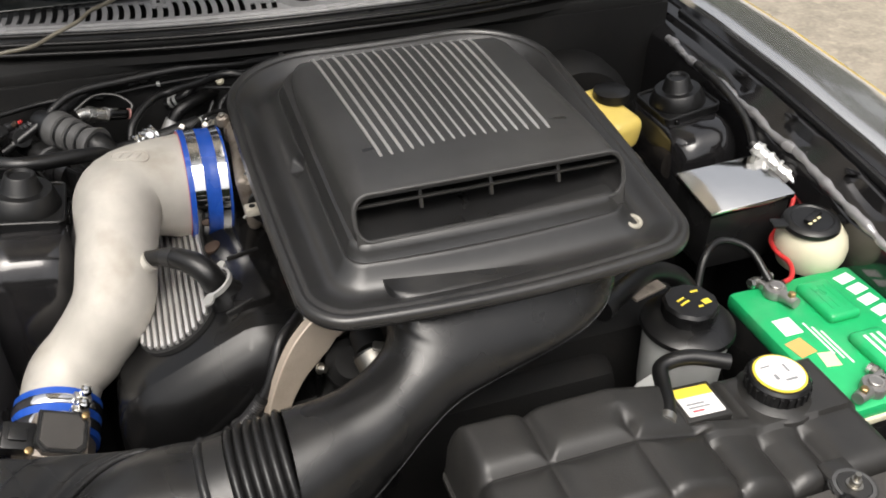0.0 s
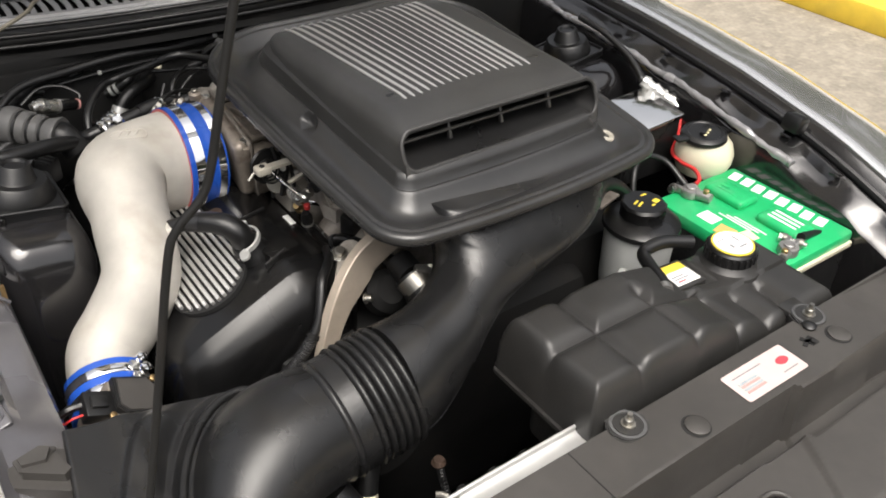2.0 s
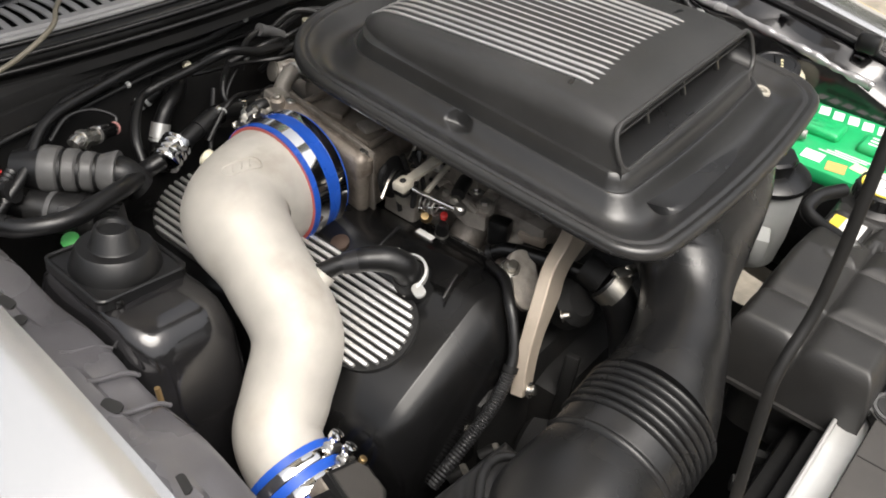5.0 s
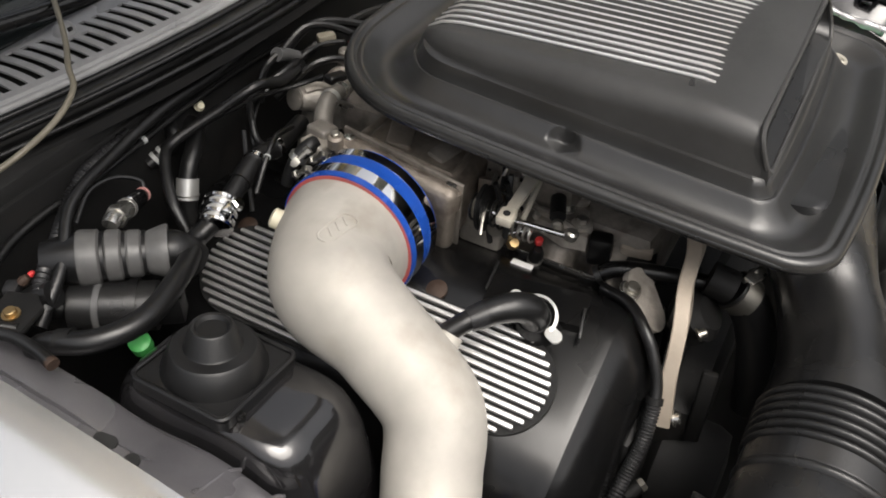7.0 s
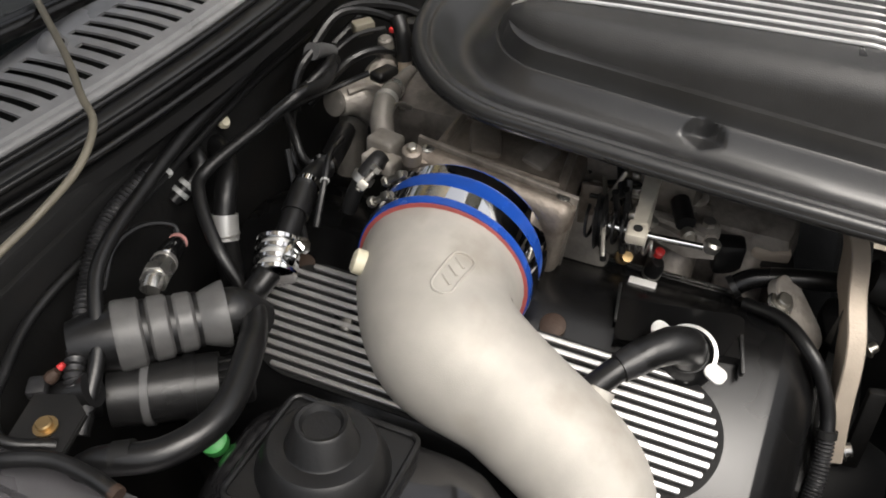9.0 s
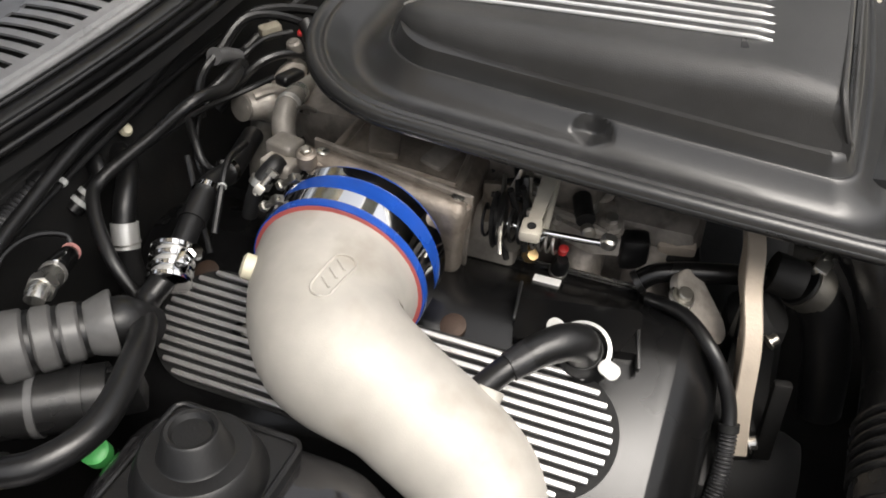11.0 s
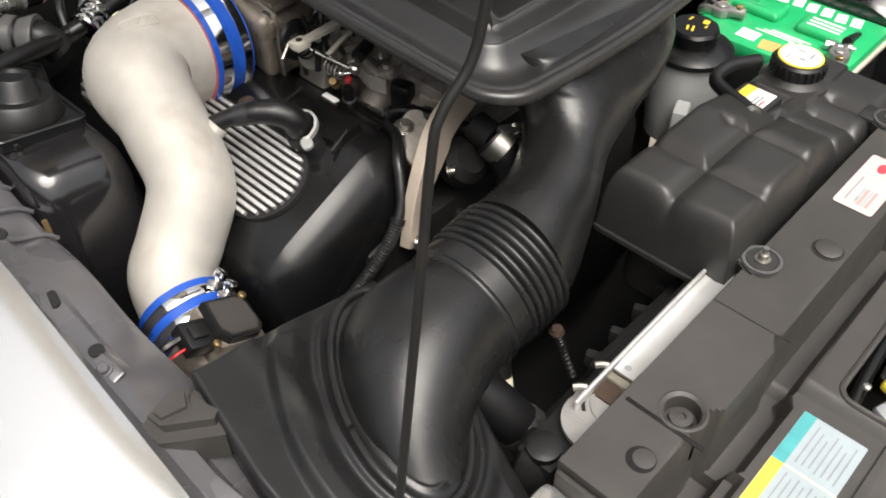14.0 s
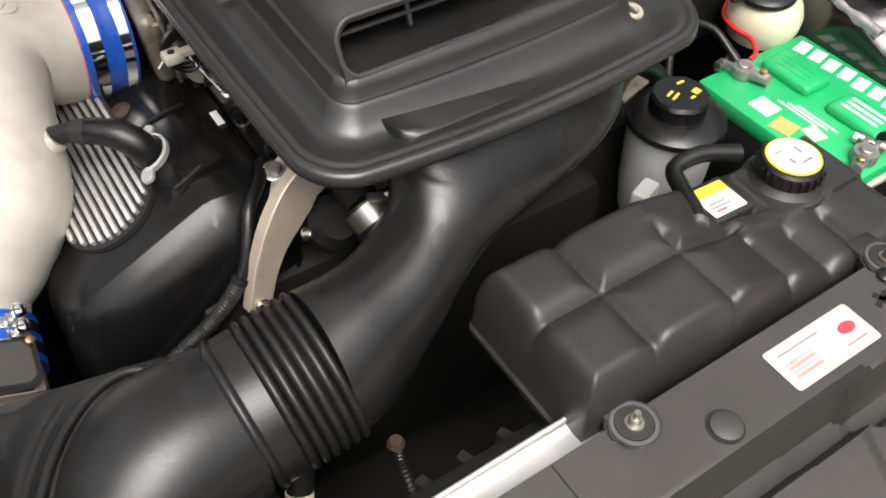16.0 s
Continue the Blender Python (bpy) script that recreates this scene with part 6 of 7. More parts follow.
for p in ((0.145, 0.905, 0.925), (0.175, 0.89, 0.92), (0.16, 0.86, 0.905), (0.20, 0.875, 0.905)):
    hexbolt("nut", p, tb, 0.006, 0.006, M_STEEL)
part("spring", tube([Vector((0.110 + 0.009 * math.cos(a), 0.900 - 0.0010 * a, 0.900 + 0.009 * math.sin(a))) for a in (0.4 * k for k in range(60))], 0.0013, n=6, raw=True), M_STEEL, tb)
part("drum_face", lathe([(0.004, 0), (0.017, 0.001), (0.017, 0.003)], (0.096, 0.912, 0.915), (-0.3, -1, 0.3), n=24), M_BOLT, tb)
part("plug", box((0.172, 0.872, 0.915), (0.014, 0.014, 0.034), 0.004, (0, 10, 20)), M_RUBBER, tb)
part("plug_band", box((0.170, 0.870, 0.897), (0.016, 0.016, 0.006), 0.002, (0, 10, 20)), M_STEEL, tb)
for p, q in (((0.13, 0.93, 0.94), (0.16, 0.88, 0.905)), ((0.12, 0.94, 0.93), (0.14, 0.89, 0.890)), ((0.15, 0.95, 0.93), (0.19, 0.89, 0.92))):
    part("wire", tube([p, ((p[0] + q[0]) / 2, (p[1] + q[1]) / 2, (p[2] + q[2]) / 2 + 0.012), q], 0.0022, n=6), M_RUBBER, tb)
part("cable", tube([(0.10, 0.91, 0.955), (0.15, 0.93, 0.975), (0.20, 0.96, 0.975)], 0.003, n=8), M_RUBBER, tb)
for p, sz, tr, m_ in (((0.150, 0.915, 0.925), (0.050, 0.006, 0.030), (0, 20, 15), M_PALECAST), ((0.185, 0.885, 0.935), (0.030, 0.020, 0.016), (0, 0, 25), M_PALECAST), ((0.135, 0.892, 0.900), (0.030, 0.012, 0.006), (0, 0, 20), M_BOLT),
                      ((0.112, 0.920, 0.948), (0.010, 0.004, 0.050), (20, 10, 0), M_BOLT), ((0.160, 0.868, 0.893), (0.020, 0.018, 0.010), (0, 10, 30), M_RUBBER), ((0.205, 0.865, 0.925), (0.040, 0.010, 0.008), (0, 15, 10), M_PALECAST),
                      ((0.128, 0.935, 0.915), (0.008, 0.030, 0.040), (0, 12, 10), M_CAST), ((0.170, 0.905, 0.900), (0.012, 0.016, 0.030), (0, 0, 20), M_PALECAST)):
    part("linkage_plate", box(p, sz, 0.002, tr), m_, tb)
for p, a in (((0.150, 0.910, 0.938), (0, -1, 0.3)), ((0.118, 0.905, 0.925), (-0.3, -1, 0.4)), ((0.186, 0.874, 0.938), (0, -1, 0.4)), ((0.132, 0.884, 0.905), (-0.2, -0.4, 1)), ((0.098, 0.900, 0.940), (-0.3, -1, 0.3))):
    part("linkage_screw", lathe([(0.0042, 0), (0.0042, 0.004), (0.003, 0.006)], p, a, n=10), M_STEEL, tb)
rail = thing("fuel_rail", (0.14, 0.90, 0.86), "bright fuel rail with brass fitting and injectors", "fuel rail")
part("rail", tube([(0.120, 0.915, 0.876), (0.154, 0.883, 0.874), (0.17, 0.865, 0.872)], 0.0055, n=10), M_CHROME, rail)
part("fitting", lathe([(0.005, 0), (0.0075, 0.004), (0.0075, 0.010), (0.005, 0.012), (0.005, 0.022)], (0.125, 0.905, 0.862), (-0.5, -0.3, 0.6), n=8), M_BRASS, rail)
part("injector", lathe([(0.008, 0), (0.008, 0.022), (0.005, 0.03)], (0.118, 0.876, 0.852), (-0.2, -0.2, 1), n=14), M_RUBBER, rail)
part("red_clip", lathe([(0.0045, 0), (0.0045, 0.006), (0.003, 0.007)], (0.116, 0.872, 0.886), (-0.2, -0.2, 1), n=10), M_RED, rail)
part("injector_band", lathe([(0.0085, 0.008), (0.0085, 0.012)], (0.118, 0.876, 0.852), (-0.2, -0.2, 1), n=14), M_STEEL, rail)
part("injector", lathe([(0.008, 0), (0.008, 0.024), (0.005, 0.03)], (0.165, 0.872, 0.872), (-0.2, -0.2, 1), n=14), M_RUBBER, rail)
for p, s, tr in (((0.19, 0.84, 0.862), (0.045, 0.05, 0.05), (0, 10, 20)), ((0.175, 0.925, 0.90), (0.05, 0.06, 0.04), (10, 0, 10)), ((0.205, 0.90, 0.915), (0.03, 0.04, 0.03), (0, 0, 30)), ((0.145, 0.94, 0.875), (0.06, 0.05, 0.06), (0, 12, 0))):
    part("casting_lug", box(p, s, 0.006, tr, segments=2), M_PALECAST, engine)
deck = [(0.168, 0.925), (0.140, 0.925), (0.134, 0.900), (0.138, 0.880), (0.128, 0.850), (0.134, 0.826), (0.196, 0.846), (0.204, 0.880)]
part("manifold_deck", plate(deck, 0.880, 0.900), M_PALECAST, engine)
part("deck_rib", tube([(0.142, 0.905, 0.901), (0.165, 0.892, 0.903), (0.195, 0.868, 0.902)], 0.0055, n=8), M_PALECAST, engine)
part("deck_rib", tube([(0.150, 0.905, 0.901), (0.144, 0.870, 0.902), (0.136, 0.838, 0.900)], 0.0045, n=8), M_PALECAST, engine)
for p in ((0.176, 0.883, 0.905), (0.186, 0.855, 0.900), (0.148, 0.838, 0.900)):
    part("deck_boss", lathe([(0.012, -0.004), (0.011, 0.004), (0.008, 0.006)], p, n=18), M_PALECAST, engine)
    part("deck_nut", lathe([(0.006, 0.005), (0.006, 0.011), (0.004, 0.012)], p, n=6), M_STEEL, engine)
part("sensor_block", box((0.180, 0.783, 0.872), (0.040, 0.034, 0.026), 0.003, (0, -8, 12)), M_BRACKET, engine)
part("block_frame", box((0.183, 0.786, 0.861), (0.056, 0.050, 0.026), 0.004, (0, -8, 12)), M_RUBBER, engine)
part("black_plug", box((0.150, 0.815, 0.876), (0.020, 0.026, 0.036), 0.005, (0, 0, 15)), M_RUBBER, engine)
part("thermostat", lathe([(0.02, 0), (0.028, 0.01), (0.028, 0.03), (0.018, 0.04)], (0.13, 0.715, 0.835), (0, -0.6, 0.6), n=22), M_DULL, engine)
egr = thing("egr_valve", (0.17, 1.20, 0.85), "dirty grey cast valve with plugs near the firewall", "valve")
part("pillar", tube([(0.166, 1.205, 0.84), (0.172, 1.205, 0.865), (0.186, 1.204, 0.902)], 0.0155, n=24, raw=True, radii=[0.0165, 0.0156, 0.0150]), M_EGR, egr)
part("casting", tube([(0.158, 1.208, 0.930), (0.166, 1.203, 0.929), (0.180, 1.191, 0.926), (0.190, 1.176, 0.910), (0.192, 1.166, 0.892)], 0.019, n=10, radii=[0.0120, 0.0150, 0.0195, 0.0205, 0.0170]), M_PALECAST, egr)
part("casting_rib", tube([(0.163, 1.196, 0.944), (0.178, 1.182, 0.944), (0.187, 1.166, 0.930)], 0.0040, n=8), M_PALECAST, egr)
part("end_face", lathe([(0.0135, 0), (0.0135, 0.004), (0.0090, 0.005)], (0.159, 1.208, 0.931), (-0.8, 0.2, 0.3), n=20), M_EGR, egr)
part("foot", tube([(0.205, 1.190, 0.918), (0.222, 1.190, 0.928), (0.236, 1.190, 0.934)], 0.014, n=14, radii=[0.0175, 0.0165, 0.0120]), M_PALECAST, egr)
part("stem", tube([(0.2375, 1.190, 0.932), (0.2380, 1.190, 0.945), (0.2372, 1.190, 0.960), (0.2368, 1.190, 0.964)], 0.0085, n=18, radii=[0.0115, 0.0098, 0.0078, 0.0050]), M_EGR, egr)
part("hose_collar", tube([(0.236, 1.169, 0.928), (0.240, 1.170, 0.944)], 0.0072, n=18, raw=True), M_BRACKET, egr, "tan hose collar")
part("stub_hose", tube([(0.239, 1.170, 0.940), (0.243, 1.172, 0.954), (0.247, 1.175, 0.966), (0.256, 1.184, 0.976)], 0.0084, n=14), M_RUBBER, egr)
part("plug", box((0.184, 1.166, 0.959), (0.030, 0.016, 0.011), 0.004, (0, 12, -12), segments=3), M_RUBBER, egr)
part("wire", tube([(0.176, 1.178, 0.962), (0.160, 1.200, 0.953), (0.115, 1.221, 0.955), (0.047, 1.231, 0.962)], 0.0030, n=8), M_RUBBER, egr)
part("wire", tube([(0.239, 1.190, 0.973), (0.220, 1.210, 0.973), (0.200, 1.225, 0.963), (0.159, 1.230, 0.957), (0.126, 1.230, 0.951), (0.094, 1.220, 0.936), (0.077, 1.210, 0.921), (0.074, 1.200, 0.902)], 0.0026, n=8), M_RUBBER, egr)
part("wire_tie", box((0.130, 1.226, 0.955), (0.010, 0.004, 0.006), 0.0012, (0, 0, 25)), M_MILKY, egr)
part("red_clip", box((0.247, 1.186, 0.968), (0.008, 0.006, 0.006), 0.002), M_RED, egr)
vpipe = thing("vent_elbow", (0.08, 1.11, 0.99), "grey alloy vent elbow with cast blocks behind the throttle", "pipe elbow")
part("elbow", tube([(0.232, 1.160, 0.934), (0.205, 1.155, 0.944), (0.176, 1.149, 0.954), (0.150, 1.144, 0.963), (0.130, 1.140, 0.965), (0.113, 1.135, 0.958), (0.098, 1.125, 0.950)], 0.0105, n=18, radii=[0.0060, 0.0072, 0.0086, 0.0096, 0.0108, 0.0106, 0.0104]), M_EGR, vpipe)
part("band", tube([(0.166, 1.1470, 0.9580), (0.157, 1.1455, 0.9608)], 0.0104, n=20, raw=True), M_STEEL, vpipe)
part("band", tube([(0.140, 1.1420, 0.9648), (0.134, 1.1408, 0.9652)], 0.0114, n=20, raw=True), M_RADIATOR, vpipe)
part("block", box((0.089, 1.120, 0.955), (0.024, 0.028, 0.020), 0.004, (0, 8, -10), segments=3), M_EGR, vpipe)
part("block", box((0.070, 1.115, 0.952), (0.020, 0.032, 0.014), 0.003, (0, 8, -10), segments=3), M_PALECAST, vpipe)
part("lug", lathe([(0.0085, -0.012), (0.0085, 0.0), (0.0060, 0.002)], (0.057, 1.079, 0.985), (-0.1, -0.1, 1), n=20), M_CAST, tb)
part("screw", lathe([(0.0048, 0), (0.0048, 0.004), (0.0034, 0.005)], (0.057, 1.079, 0.986), (-0.1, -0.1, 1), n=6), M_BOLT, tb)
part("spring_clip", tube([(0.132, 1.132, 0.968), (0.146, 1.130, 0.958), (0.160, 1.124, 0.944), (0.166, 1.118, 0.934)], 0.0024, n=8), M_STEEL, vpipe)
part("spring_clip", tube([(0.140, 1.136, 0.962), (0.150, 1.134, 0.950), (0.165, 1.130, 0.938)], 0.0022, n=8), M_STEEL, vpipe)
part("boot", tube([(0.066, 1.114, 0.958), (0.057, 1.115, 0.959), (0.046, 1.120, 0.953), (0.039, 1.126, 0.940), (0.034, 1.132, 0.920)], 0.0082, n=16, radii=[0.0090, 0.0086, 0.0078, 0.0070, 0.0068]), M_RUBBER, vpipe)
part("clamp_ring", tube([(0.0470, 1.1195, 0.9540), (0.0435, 1.1220, 0.9490)], 0.0098, n=18, raw=True), M_STEEL, vpipe)
clamp_bolt((0.040, 1.114, 0.956), (0.6, -0.4, 0.5), vpipe, 0.0055)
loomp = thing("rear_loom", (0.22, 1.22, 0.90), "tangled black wires and plugs at the back of the engine", "wiring")
for k, pts in enumerate(([(0.18, 1.25, 0.96), (0.23, 1.235, 0.985), (0.27, 1.20, 0.965), (0.28, 1.17, 0.93)], [(0.20, 1.26, 0.95), (0.26, 1.25, 0.97), (0.31, 1.21, 0.955), (0.33, 1.17, 0.93)],
                         [(0.16, 1.24, 0.92), (0.20, 1.21, 0.955), (0.235, 1.185, 0.95), (0.25, 1.16, 0.92)], [(0.24, 1.26, 0.93), (0.30, 1.24, 0.95), (0.37, 1.22, 0.95), (0.44, 1.20, 0.93)])):
    part("wire", tube(pts, 0.0045 + 0.001 * (k % 2), n=8), M_RUBBER, loomp)
part("plug", box((0.275, 1.185, 0.955), (0.016, 0.03, 0.018), 0.004, (0, 0, 30)), M_RUBBER, loomp)
part("plug", box((0.23, 1.21, 0.975), (0.014, 0.022, 0.014), 0.003, (0, 0, 50)), M_TAN, loomp)
for k, pts in enumerate(([(-0.10, 1.277, 0.950), (-0.02, 1.274, 0.958), (0.06, 1.272, 0.962), (0.14, 1.274, 0.960), (0.24, 1.277, 0.950)],
                         [(0.00, 1.145, 0.925), (0.03, 1.150, 0.950), (0.06, 1.160, 0.955), (0.10, 1.17, 0.94)])):
    w_ = part("wire", tube(pts, 0.0030, n=8), M_RUBBER, loomp)
    q0, q1 = Vector(pts[1]), Vector(pts[2])
    part("tape", tube([q0.lerp(q1, 0.0) , q0.lerp(q1, 0.06)], 0.0042, n=8, raw=True), M_MILKY, w_)
hose("firewall_wire", [(-0.06, 1.277, 0.962), (0.013, 1.277, 0.973), (0.071, 1.276, 0.972), (0.138, 1.277, 0.977), (0.207, 1.277, 0.976), (0.268, 1.277, 0.986), (0.36, 1.277, 0.985)], 0.0024, M_GREYRIB, "thin dark wire clipped along the firewall", "wire", n=8)
for p in ((0.041, 1.275, 0.974), (0.172, 1.275, 0.979)):
    t = thing("wire_clip", p, "tiny pale wire clip on the firewall", "clip", "firewall clips")
    part("clip", box(p, (0.007, 0.006, 0.006), 0.0015), M_MILKY, t)
stick = thing("thin_pipe", (0.03, 1.19, 0.88), "thin dark metal pipe beside the hoses", "pipe")
part("pipe", tube([(0.055, 1.20, 0.952), (0.035, 1.185, 0.92), (0.01, 1.165, 0.885)], 0.0028, n=8), M_RUBBER, stick)
conn = thing("grey_connector", (0.17, 1.227, 0.96), "grey plug on a looped hose near the firewall", "connector")
part("body", tube([(0.158, 1.226, 0.985), (0.176, 1.227, 0.976), (0.193, 1.228, 0.964)], 0.0074, n=14, raw=True), M_GREYCORR, conn)
part("cap", tube([(0.155, 1.226, 0.987), (0.160, 1.226, 0.984)], 0.0084, n=14, raw=True), M_GREYCORR, conn)
part("lead", tube([(0.158, 1.227, 0.985), (0.140, 1.230, 0.978), (0.128, 1.232, 0.962), (0.122, 1.230, 0.94)], 0.0042, n=8), M_RUBBER, conn)

# fittings at the rear
iac = thing("bypass_bellows", (-0.14, 1.185, 0.90), "grey ribbed plastic bellows with black bands", "bellows")
a, b = Vector((-0.168, 1.219, 0.936)), Vector((-0.113, 1.160, 0.929))
CUFFS = [(0.00, 0.0265), (0.04, 0.0272), (0.22, 0.0262), (0.25, 0.0225), (0.29, 0.0225), (0.32, 0.0250), (0.46, 0.0245), (0.49, 0.0215), (0.53, 0.0215), (0.56, 0.0232), (0.68, 0.0226), (0.71, 0.0200), (0.75, 0.0200), (0.80, 0.0218), (0.97, 0.0262), (1.00, 0.0255)]
part("bellows", tube([a.lerp(b, k) for k, r in CUFFS], 0.025, n=30, raw=True, radii=lambda t: CUFFS[round(t * (len(CUFFS) - 1))][1]), M_BELLOWS, iac)
for k in (0.27, 0.51, 0.73):
    part("band", tube([a.lerp(b, k - 0.020), a.lerp(b, k + 0.020)], float(np.interp(k, [0.27, 0.73], [0.0240, 0.0214])), n=28, raw=True), M_RUBBER, iac)
part("end_cup", tube([a + (a - b) * 0.40, a + (a - b) * 0.15, a + (b - a) * 0.02], 0.029, n=28, raw=True, radii=[0.018, 0.024, 0.0255]), M_RUBBER, iac)
part("inner_hose", tube([a.lerp(b, 0.95), a.lerp(b, 1.06), a.lerp(b, 1.2) + Vector((0.004, 0, -0.02))], 0.019, n=22), M_RUBBER, iac)
iac2 = thing("air_valve", (-0.19, 1.19, 0.86), "black cylindrical air valve with elbow hose", "valve")
part("body", tube([(-0.195, 1.215, 0.898), (-0.150, 1.150, 0.892)], 0.024, n=24, raw=True), M_DUCT, iac2)
part("collar", tube([(-0.165, 1.172, 0.894), (-0.160, 1.165, 0.893)], 0.0262, n=24, raw=True), M_RUBBER, iac2)
part("elbow", tube([(-0.200, 1.222, 0.898), (-0.215, 1.235, 0.905), (-0.222, 1.225, 0.925), (-0.212, 1.205, 0.935)], 0.013, n=14), M_RUBBER, iac2)
part("plug", box((-0.145, 1.142, 0.893), (0.026, 0.030, 0.034), 0.004, (0, 0, 35)), M_RUBBER, iac2)
for k in range(3):
    part("plug_rib", box((-0.151 + 0.006 * k, 1.133 + 0.0045 * k, 0.911), (0.003, 0.026, 0.003), 0.001, (0, 0, 35)), M_DUCT, iac2)
part("collar", tube([(-0.181, 1.195, 0.896), (-0.178, 1.190, 0.8957)], 0.0255, n=24, raw=True), M_GREYCORR, iac2)
sens = thing("air_sensor", (-0.10, 1.228, 0.92), "steel-bodied sensor with black plug", "sensor")
part("sleeve", tube([(-0.133, 1.209, 0.955), (-0.128, 1.211, 0.956), (-0.113, 1.218, 0.950), (-0.098, 1.2245, 0.944)], 0.0095, n=18, raw=True, radii=[0.0075, 0.0085, 0.0100, 0.0100]), M_STEEL, sens)
part("nut", lathe([(0.0115, -0.004), (0.0118, 0.0), (0.0115, 0.006)], (-0.118, 1.2155, 0.952), (0.030, 0.014, -0.012), n=6), M_STEEL, sens)
part("band", tube([(-0.100, 1.2238, 0.9447), (-0.096, 1.2255, 0.9430)], 0.0106, n=18, raw=True), M_LEAD, sens)
part("plug", tube([(-0.097, 1.225, 0.944), (-0.090, 1.228, 0.942), (-0.074, 1.233, 0.937), (-0.068, 1.235, 0.935)], 0.0090, n=10, radii=[0.0088, 0.0098, 0.0088, 0.0070]), M_GLOSS, sens)
part("clip", box((-0.086, 1.226, 0.951), (0.016, 0.007, 0.003), 0.001, (0, 18, 20)), M_CHROME, sens)
part("ring", tube([(-0.0685, 1.235, 0.9355), (-0.0660, 1.236, 0.9345)], 0.0080, n=14, raw=True), M_FADEDRED, sens)
part("wire", tube([(-0.067, 1.236, 0.935), (-0.060, 1.243, 0.945), (-0.080, 1.255, 0.958), (-0.110, 1.258, 0.960), (-0.14, 1.25, 0.945)], 0.0026, n=8), M_RUBBER, sens)
chf = thing("hose_coupling", (-0.045, 1.155, 0.92), "chrome ridged hose coupling with a bolt on a black hose", "coupling")
ka, kb = Vector((-0.061, 1.1505, 0.922)), Vector((-0.032, 1.1615, 0.9305))
part("sleeve", tube([ka, kb], 0.0150, n=24, raw=True), M_RADIATOR, chf)
for k in (0.06, 0.36, 0.66, 0.94):
    q = ka.lerp(kb, k)
    part("ridge", tube([q - (kb - ka) * 0.09, q - (kb - ka) * 0.05, q + (kb - ka) * 0.05, q + (kb - ka) * 0.09], 0.0182, n=26, raw=True, radii=[0.0160, 0.0186, 0.0186, 0.0160]), M_CHROME, chf)
part("lug", box((-0.047, 1.141, 0.9385), (0.020, 0.012, 0.012), 0.003, (25, 10, 20)), M_CHROME, chf)
part("bolt", lathe([(0.0040, -0.010), (0.0040, 0.004), (0.0074, 0.0045), (0.0074, 0.0095), (0.0055, 0.0112)], (-0.043, 1.137, 0.941), (0.25, -0.65, 0.72), n=6), M_CHROME, chf)
chc = thing("pipe_collar", (-0.011, 1.232, 0.89), "bright collar on a black heater elbow", "collar")
part("collar", tube([(-0.018, 1.230, 0.895), (-0.006, 1.235, 0.914)], 0.0122, n=22, raw=True), M_RADIATOR, chc)
part("elbow", tube([(-0.007, 1.235, 0.912), (0.006, 1.239, 0.926), (0.022, 1.246, 0.932), (0.044, 1.262, 0.932), (0.060, 1.284, 0.930)], 0.0098, n=16), M_RUBBER, chc)
part("elbow", tube([(-0.030, 1.222, 0.86), (-0.022, 1.228, 0.885), (-0.018, 1.230, 0.896)], 0.0112, n=16, raw=True), M_RUBBER, chc)
part("band", tube([(-0.0155, 1.2312, 0.8985), (-0.0148, 1.2315, 0.9000)], 0.0132, n=22, raw=True), M_STEEL, chc)
stub = thing("heater_stub", (0.01, 1.27, 0.92), "black heater stub with two white bands", "hose stub")
part("tube", tube([(0.030, 1.284, 0.944), (0.020, 1.272, 0.936), (0.006, 1.276, 0.927), (-0.012, 1.284, 0.918)], 0.0078, n=14), M_RUBBER, stub)
for k in (0.0, 0.0075):
    part("band", tube([(0.006 - k, 1.2762 + 0.5 * k, 0.9270 - 0.5 * k), (0.0022 - k, 1.2778 + 0.5 * k, 0.9250 - 0.5 * k)], 0.0088, n=16, raw=True), M_MILKY, stub)
pcv = thing("hose_joint", (0.036, 1.173, 0.92), "bright bands on a black hose joint", "joint")
part("band", tube([(0.032, 1.172, 0.934), (0.038, 1.1735, 0.934)], 0.0125, n=18, raw=True), M_CHROME, pcv)
part("band", tube([(0.070, 1.176, 0.927), (0.076, 1.176, 0.925)], 0.0125, n=18, raw=True), M_CHROME, pcv)
dot = thing("white_clip", (0.075, 1.285, 0.94), "small white plastic clip on the firewall", "clip")
part("head", lathe([(0.0060, 0), (0.0066, 0.003), (0.0040, 0.007)], (0.074, 1.2815, 0.9455), (-0.2, -0.8, 0.5), n=16), M_IVORY, dot)
gold = thing("oil_plug", (-0.004, 1.153, 0.87), "rusty brown plug on the valve cover", "plug")
part("plug", lathe([(0.0115, -0.004), (0.0115, 0.005), (0.0075, 0.007)], (0.001, 1.165, 0.868), (-0.3, 0, 1), n=18), M_RUST, gold)
part("pad", box((0.003, 1.166, 0.862), (0.034, 0.030, 0.008), 0.002, (0, -17, 8)), M_RUST, gold)
gold2 = thing("oil_plug", (0.02, 0.915, 0.88), "rusty brown plug on the valve cover", "plug")
part("plug", lathe([(0.011, 0), (0.011, 0.008), (0.007, 0.010)], (0.012, 0.935, 0.872), (-0.3, 0, 1), n=18), M_RUST, gold2)
grn = thing("service_cap", (-0.201, 1.118, 0.88), "small green service port cap", "cap")
part("cap", lathe([(0.010, 0), (0.010, 0.013), (0.007, 0.015)], (-0.201, 1.120, 0.900), (-0.3, -0.2, 1), n=18), M_GREENCAP, grn)
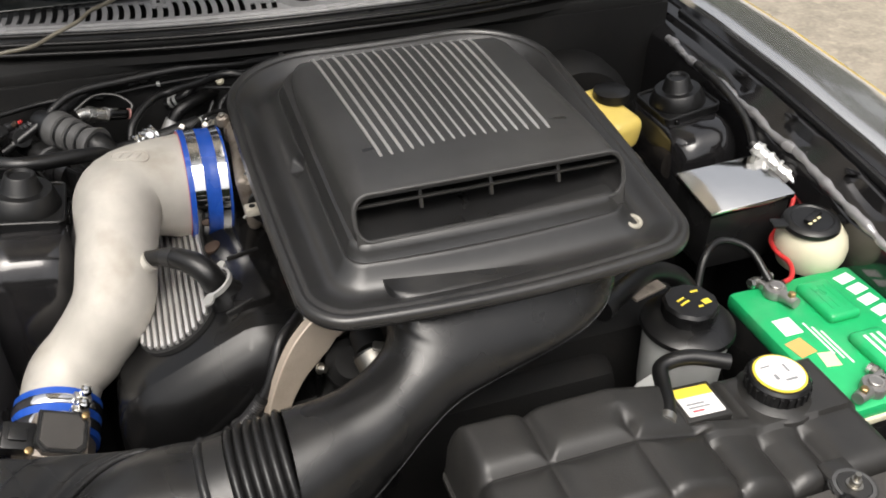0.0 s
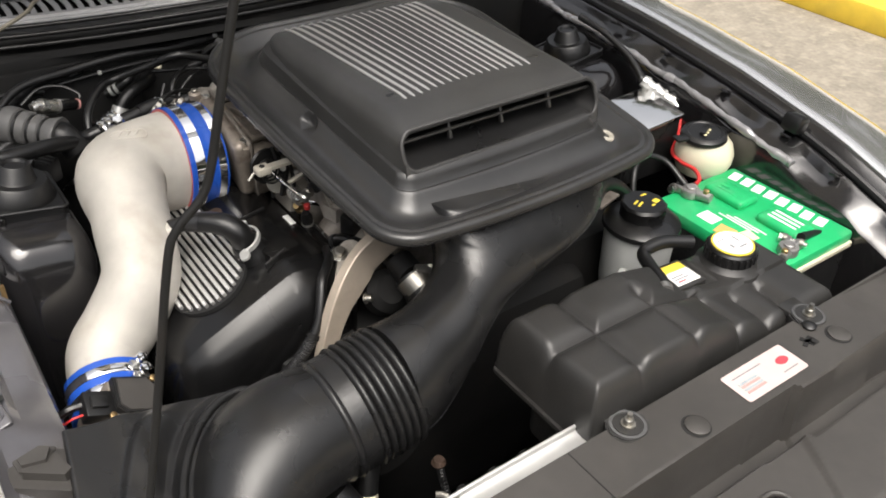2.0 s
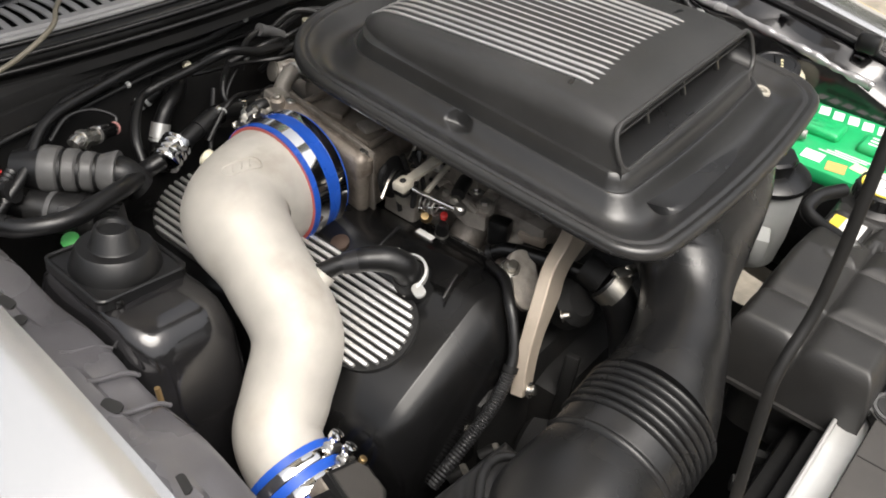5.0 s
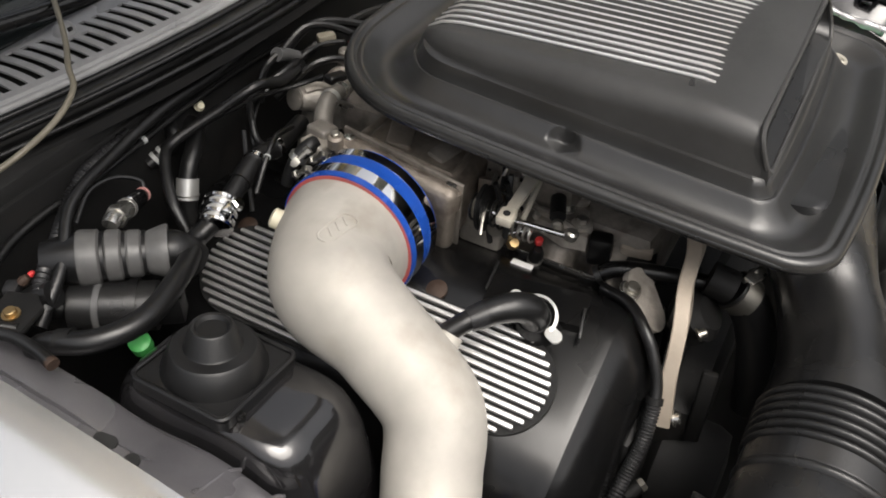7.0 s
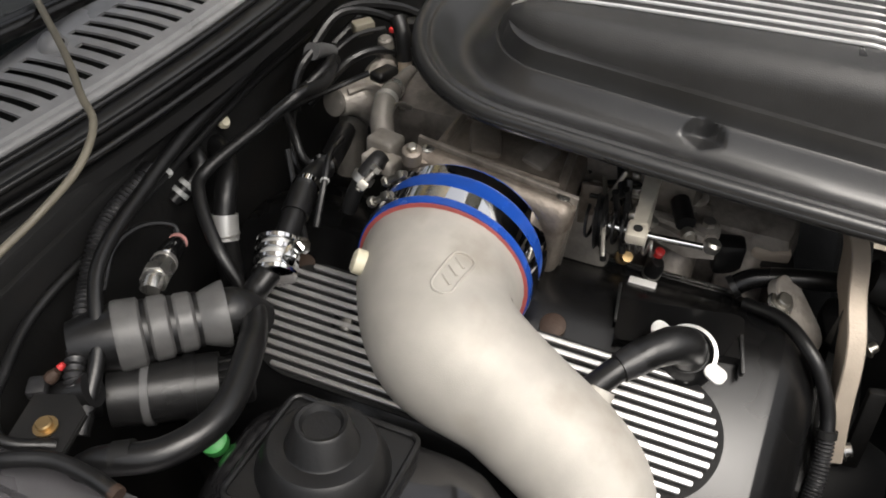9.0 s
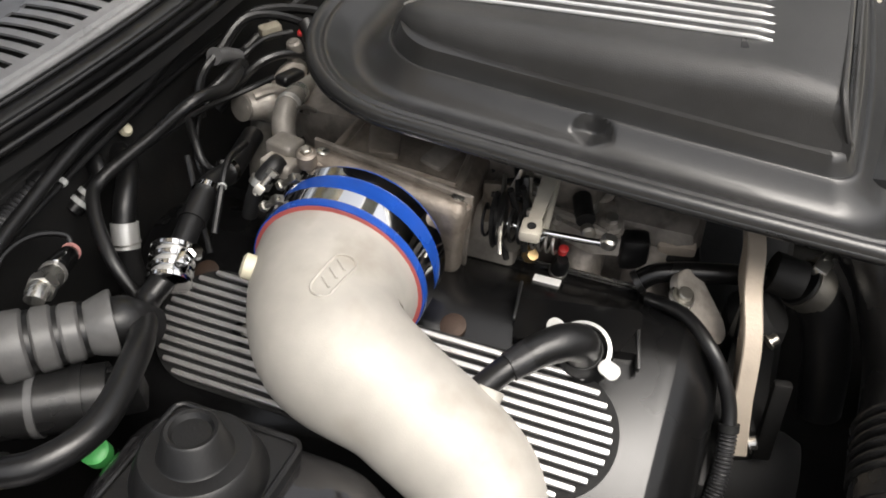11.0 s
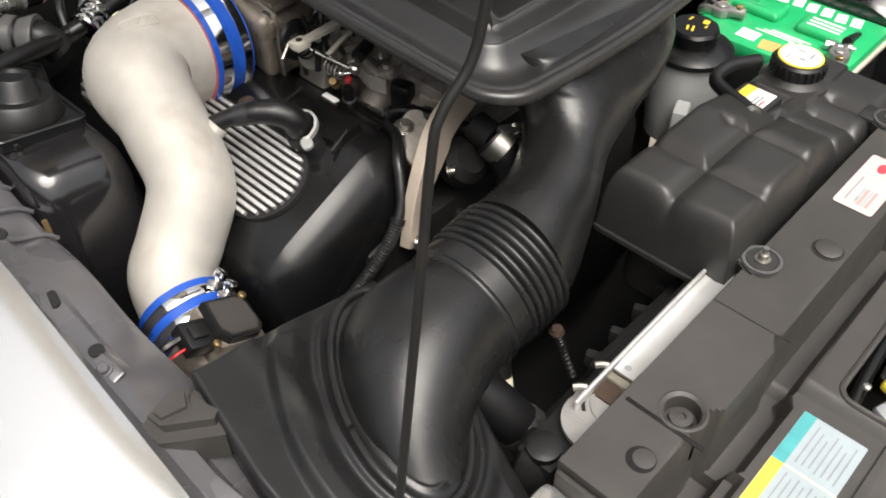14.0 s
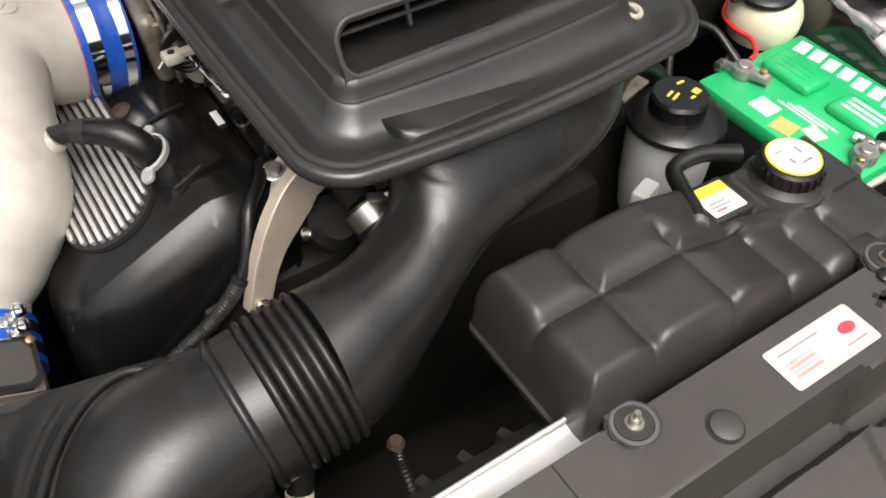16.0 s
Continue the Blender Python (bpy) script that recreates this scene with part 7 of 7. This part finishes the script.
part("stem", tube([(-0.195, 1.125, 0.87), (-0.200, 1.121, 0.902)], 0.006, n=10, raw=True), M_STEEL, grn)
plt = thing("corner_plate", (-0.26, 1.2, 0.93), "black corner plate with a brass bolt", "plate")
part("plate", plate([(-0.274, 1.223), (-0.267, 1.181), (-0.236, 1.187), (-0.226, 1.205), (-0.236, 1.231)], 0.944, 0.948, None, 0.001), M_DULL, plt)
hexbolt("bolt", (-0.255, 1.204, 0.949), plt, 0.0055, 0.005, M_BRASS)
cable = thing("short_cable", (-0.30, 1.12, 0.94), "black cable with copper end on the inner wing", "cable")
part("cable", tube([(-0.292, 1.225, 0.945), (-0.286, 1.206, 0.955), (-0.276, 1.178, 0.957), (-0.276, 1.149, 0.957), (-0.279, 1.128, 0.955)], 0.0055, n=10), M_RUBBER, cable)
part("end", tube([(-0.2785, 1.130, 0.955), (-0.2795, 1.125, 0.9545)], 0.0058, n=12, raw=True), M_RUST, cable)

bulb = thing("marker_clip", (-0.225, 1.235, 0.93), "small brown and red clip in the wing corner", "clip")
part("base", box((-0.228, 1.238, 0.940), (0.016, 0.014, 0.010), 0.003, (0, 0, 30)), M_GREYRIB, bulb)
part("lens", lathe([(0.0045, 0), (0.005, 0.004), (0.003, 0.009)], (-0.222, 1.232, 0.944), (0.6, -0.4, 0.5), n=12), M_RUST, bulb)
part("dot", lathe([(0.003, 0), (0.002, 0.004)], (-0.213, 1.228, 0.949), (0.6, -0.4, 0.5), n=10), M_RED, bulb)
cnut = thing("cover_nut", (-0.031, 1.102, 0.855), "dark recessed nut in the ribbed plate", "nut")
part("cup", lathe([(0.013, 0), (0.0135, 0.004), (0.011, 0.0065), (0.0095, 0.002)], (-0.040, 1.102, 0.858), (-0.42, 0, 1), n=24), M_GLOSS, cnut)
part("nut", lathe([(0.0065, 0), (0.0065, 0.005), (0.0045, 0.006)], (-0.040, 1.102, 0.859), (-0.42, 0, 1), n=6), M_BOLT, cnut)

# below the bellows
probe = thing("dipstick", (0.087, 0.519, 0.70), "small sensor with a coiled lead near the fan", "sensor")
part("head", lathe([(0.006, -0.006), (0.009, 0), (0.006, 0.006)], (0.087, 0.519, 0.737), n=14), M_RUST, probe)
part("coil", tube([(0.087, 0.517, 0.733), (0.086, 0.505, 0.712), (0.088, 0.49, 0.68)], 0.005, n=8, radii=lambda t: 0.0045 + 0.001 * math.sin(t * 150), steps=30), M_RUBBER, probe)
lowh = thing("lower_hose", (-0.02, 0.50, 0.70), "black hose with white band and printed mark", "hose")
part("hose", tube([(0.0, 0.53, 0.78), (-0.013, 0.515, 0.747), (-0.030, 0.49, 0.70)], 0.012, n=14), M_RUBBER, lowh)
part("band", tube([(-0.012, 0.517, 0.752), (-0.018, 0.508, 0.736)], 0.0128, n=14, raw=True), M_IVORY, lowh)
inl = thing("inlet_hose", (-0.045, 0.476, 0.70), "thick black hose with steel clamp", "hose")
part("hose", tube([(-0.06, 0.51, 0.79), (-0.045, 0.478, 0.758), (-0.03, 0.44, 0.72)], 0.024, n=18), M_RUBBER, inl)
part("clamp_band", tube([(-0.041, 0.468, 0.748), (-0.037, 0.459, 0.74)], 0.0252, n=20, raw=True), M_STEEL, inl)
horn = thing("front_bracket", (-0.06, 0.42, 0.70), "black steel bracket beside the radiator", "bracket")
part("plate", box((-0.075, 0.415, 0.77), (0.05, 0.05, 0.05), 0.008, (10, 20, 25)), M_DULL, horn)
part("boss", lathe([(0.016, 0), (0.016, 0.01), (0.010, 0.012)], (-0.075, 0.415, 0.797), n=20), M_RUBBER, horn)

# ---- prop rod ----
rod = thing("prop_rod", (-0.312, 0.375, 0.80), "black steel bonnet prop rod with a kink", "prop rod")
part("rod", tube([(-0.315, 0.373, 0.80), (-0.287, 0.386, 0.90), (-0.230, 0.412, 1.10), (-0.203, 0.4245, 1.198), (-0.193, 0.4265, 1.220), (-0.175, 0.4255, 1.238), (-0.166, 0.4258, 1.258), (-0.154, 0.428, 1.30), (-0.123, 0.435, 1.40), (0.080, 0.480, 2.05)], 0.0029, n=12), M_DULL, rod)
part("foot", lathe([(0.014, 0), (0.012, 0.015), (0.006, 0.02)], (-0.316, 0.372, 0.785), n=16), M_RUBBER, rod)
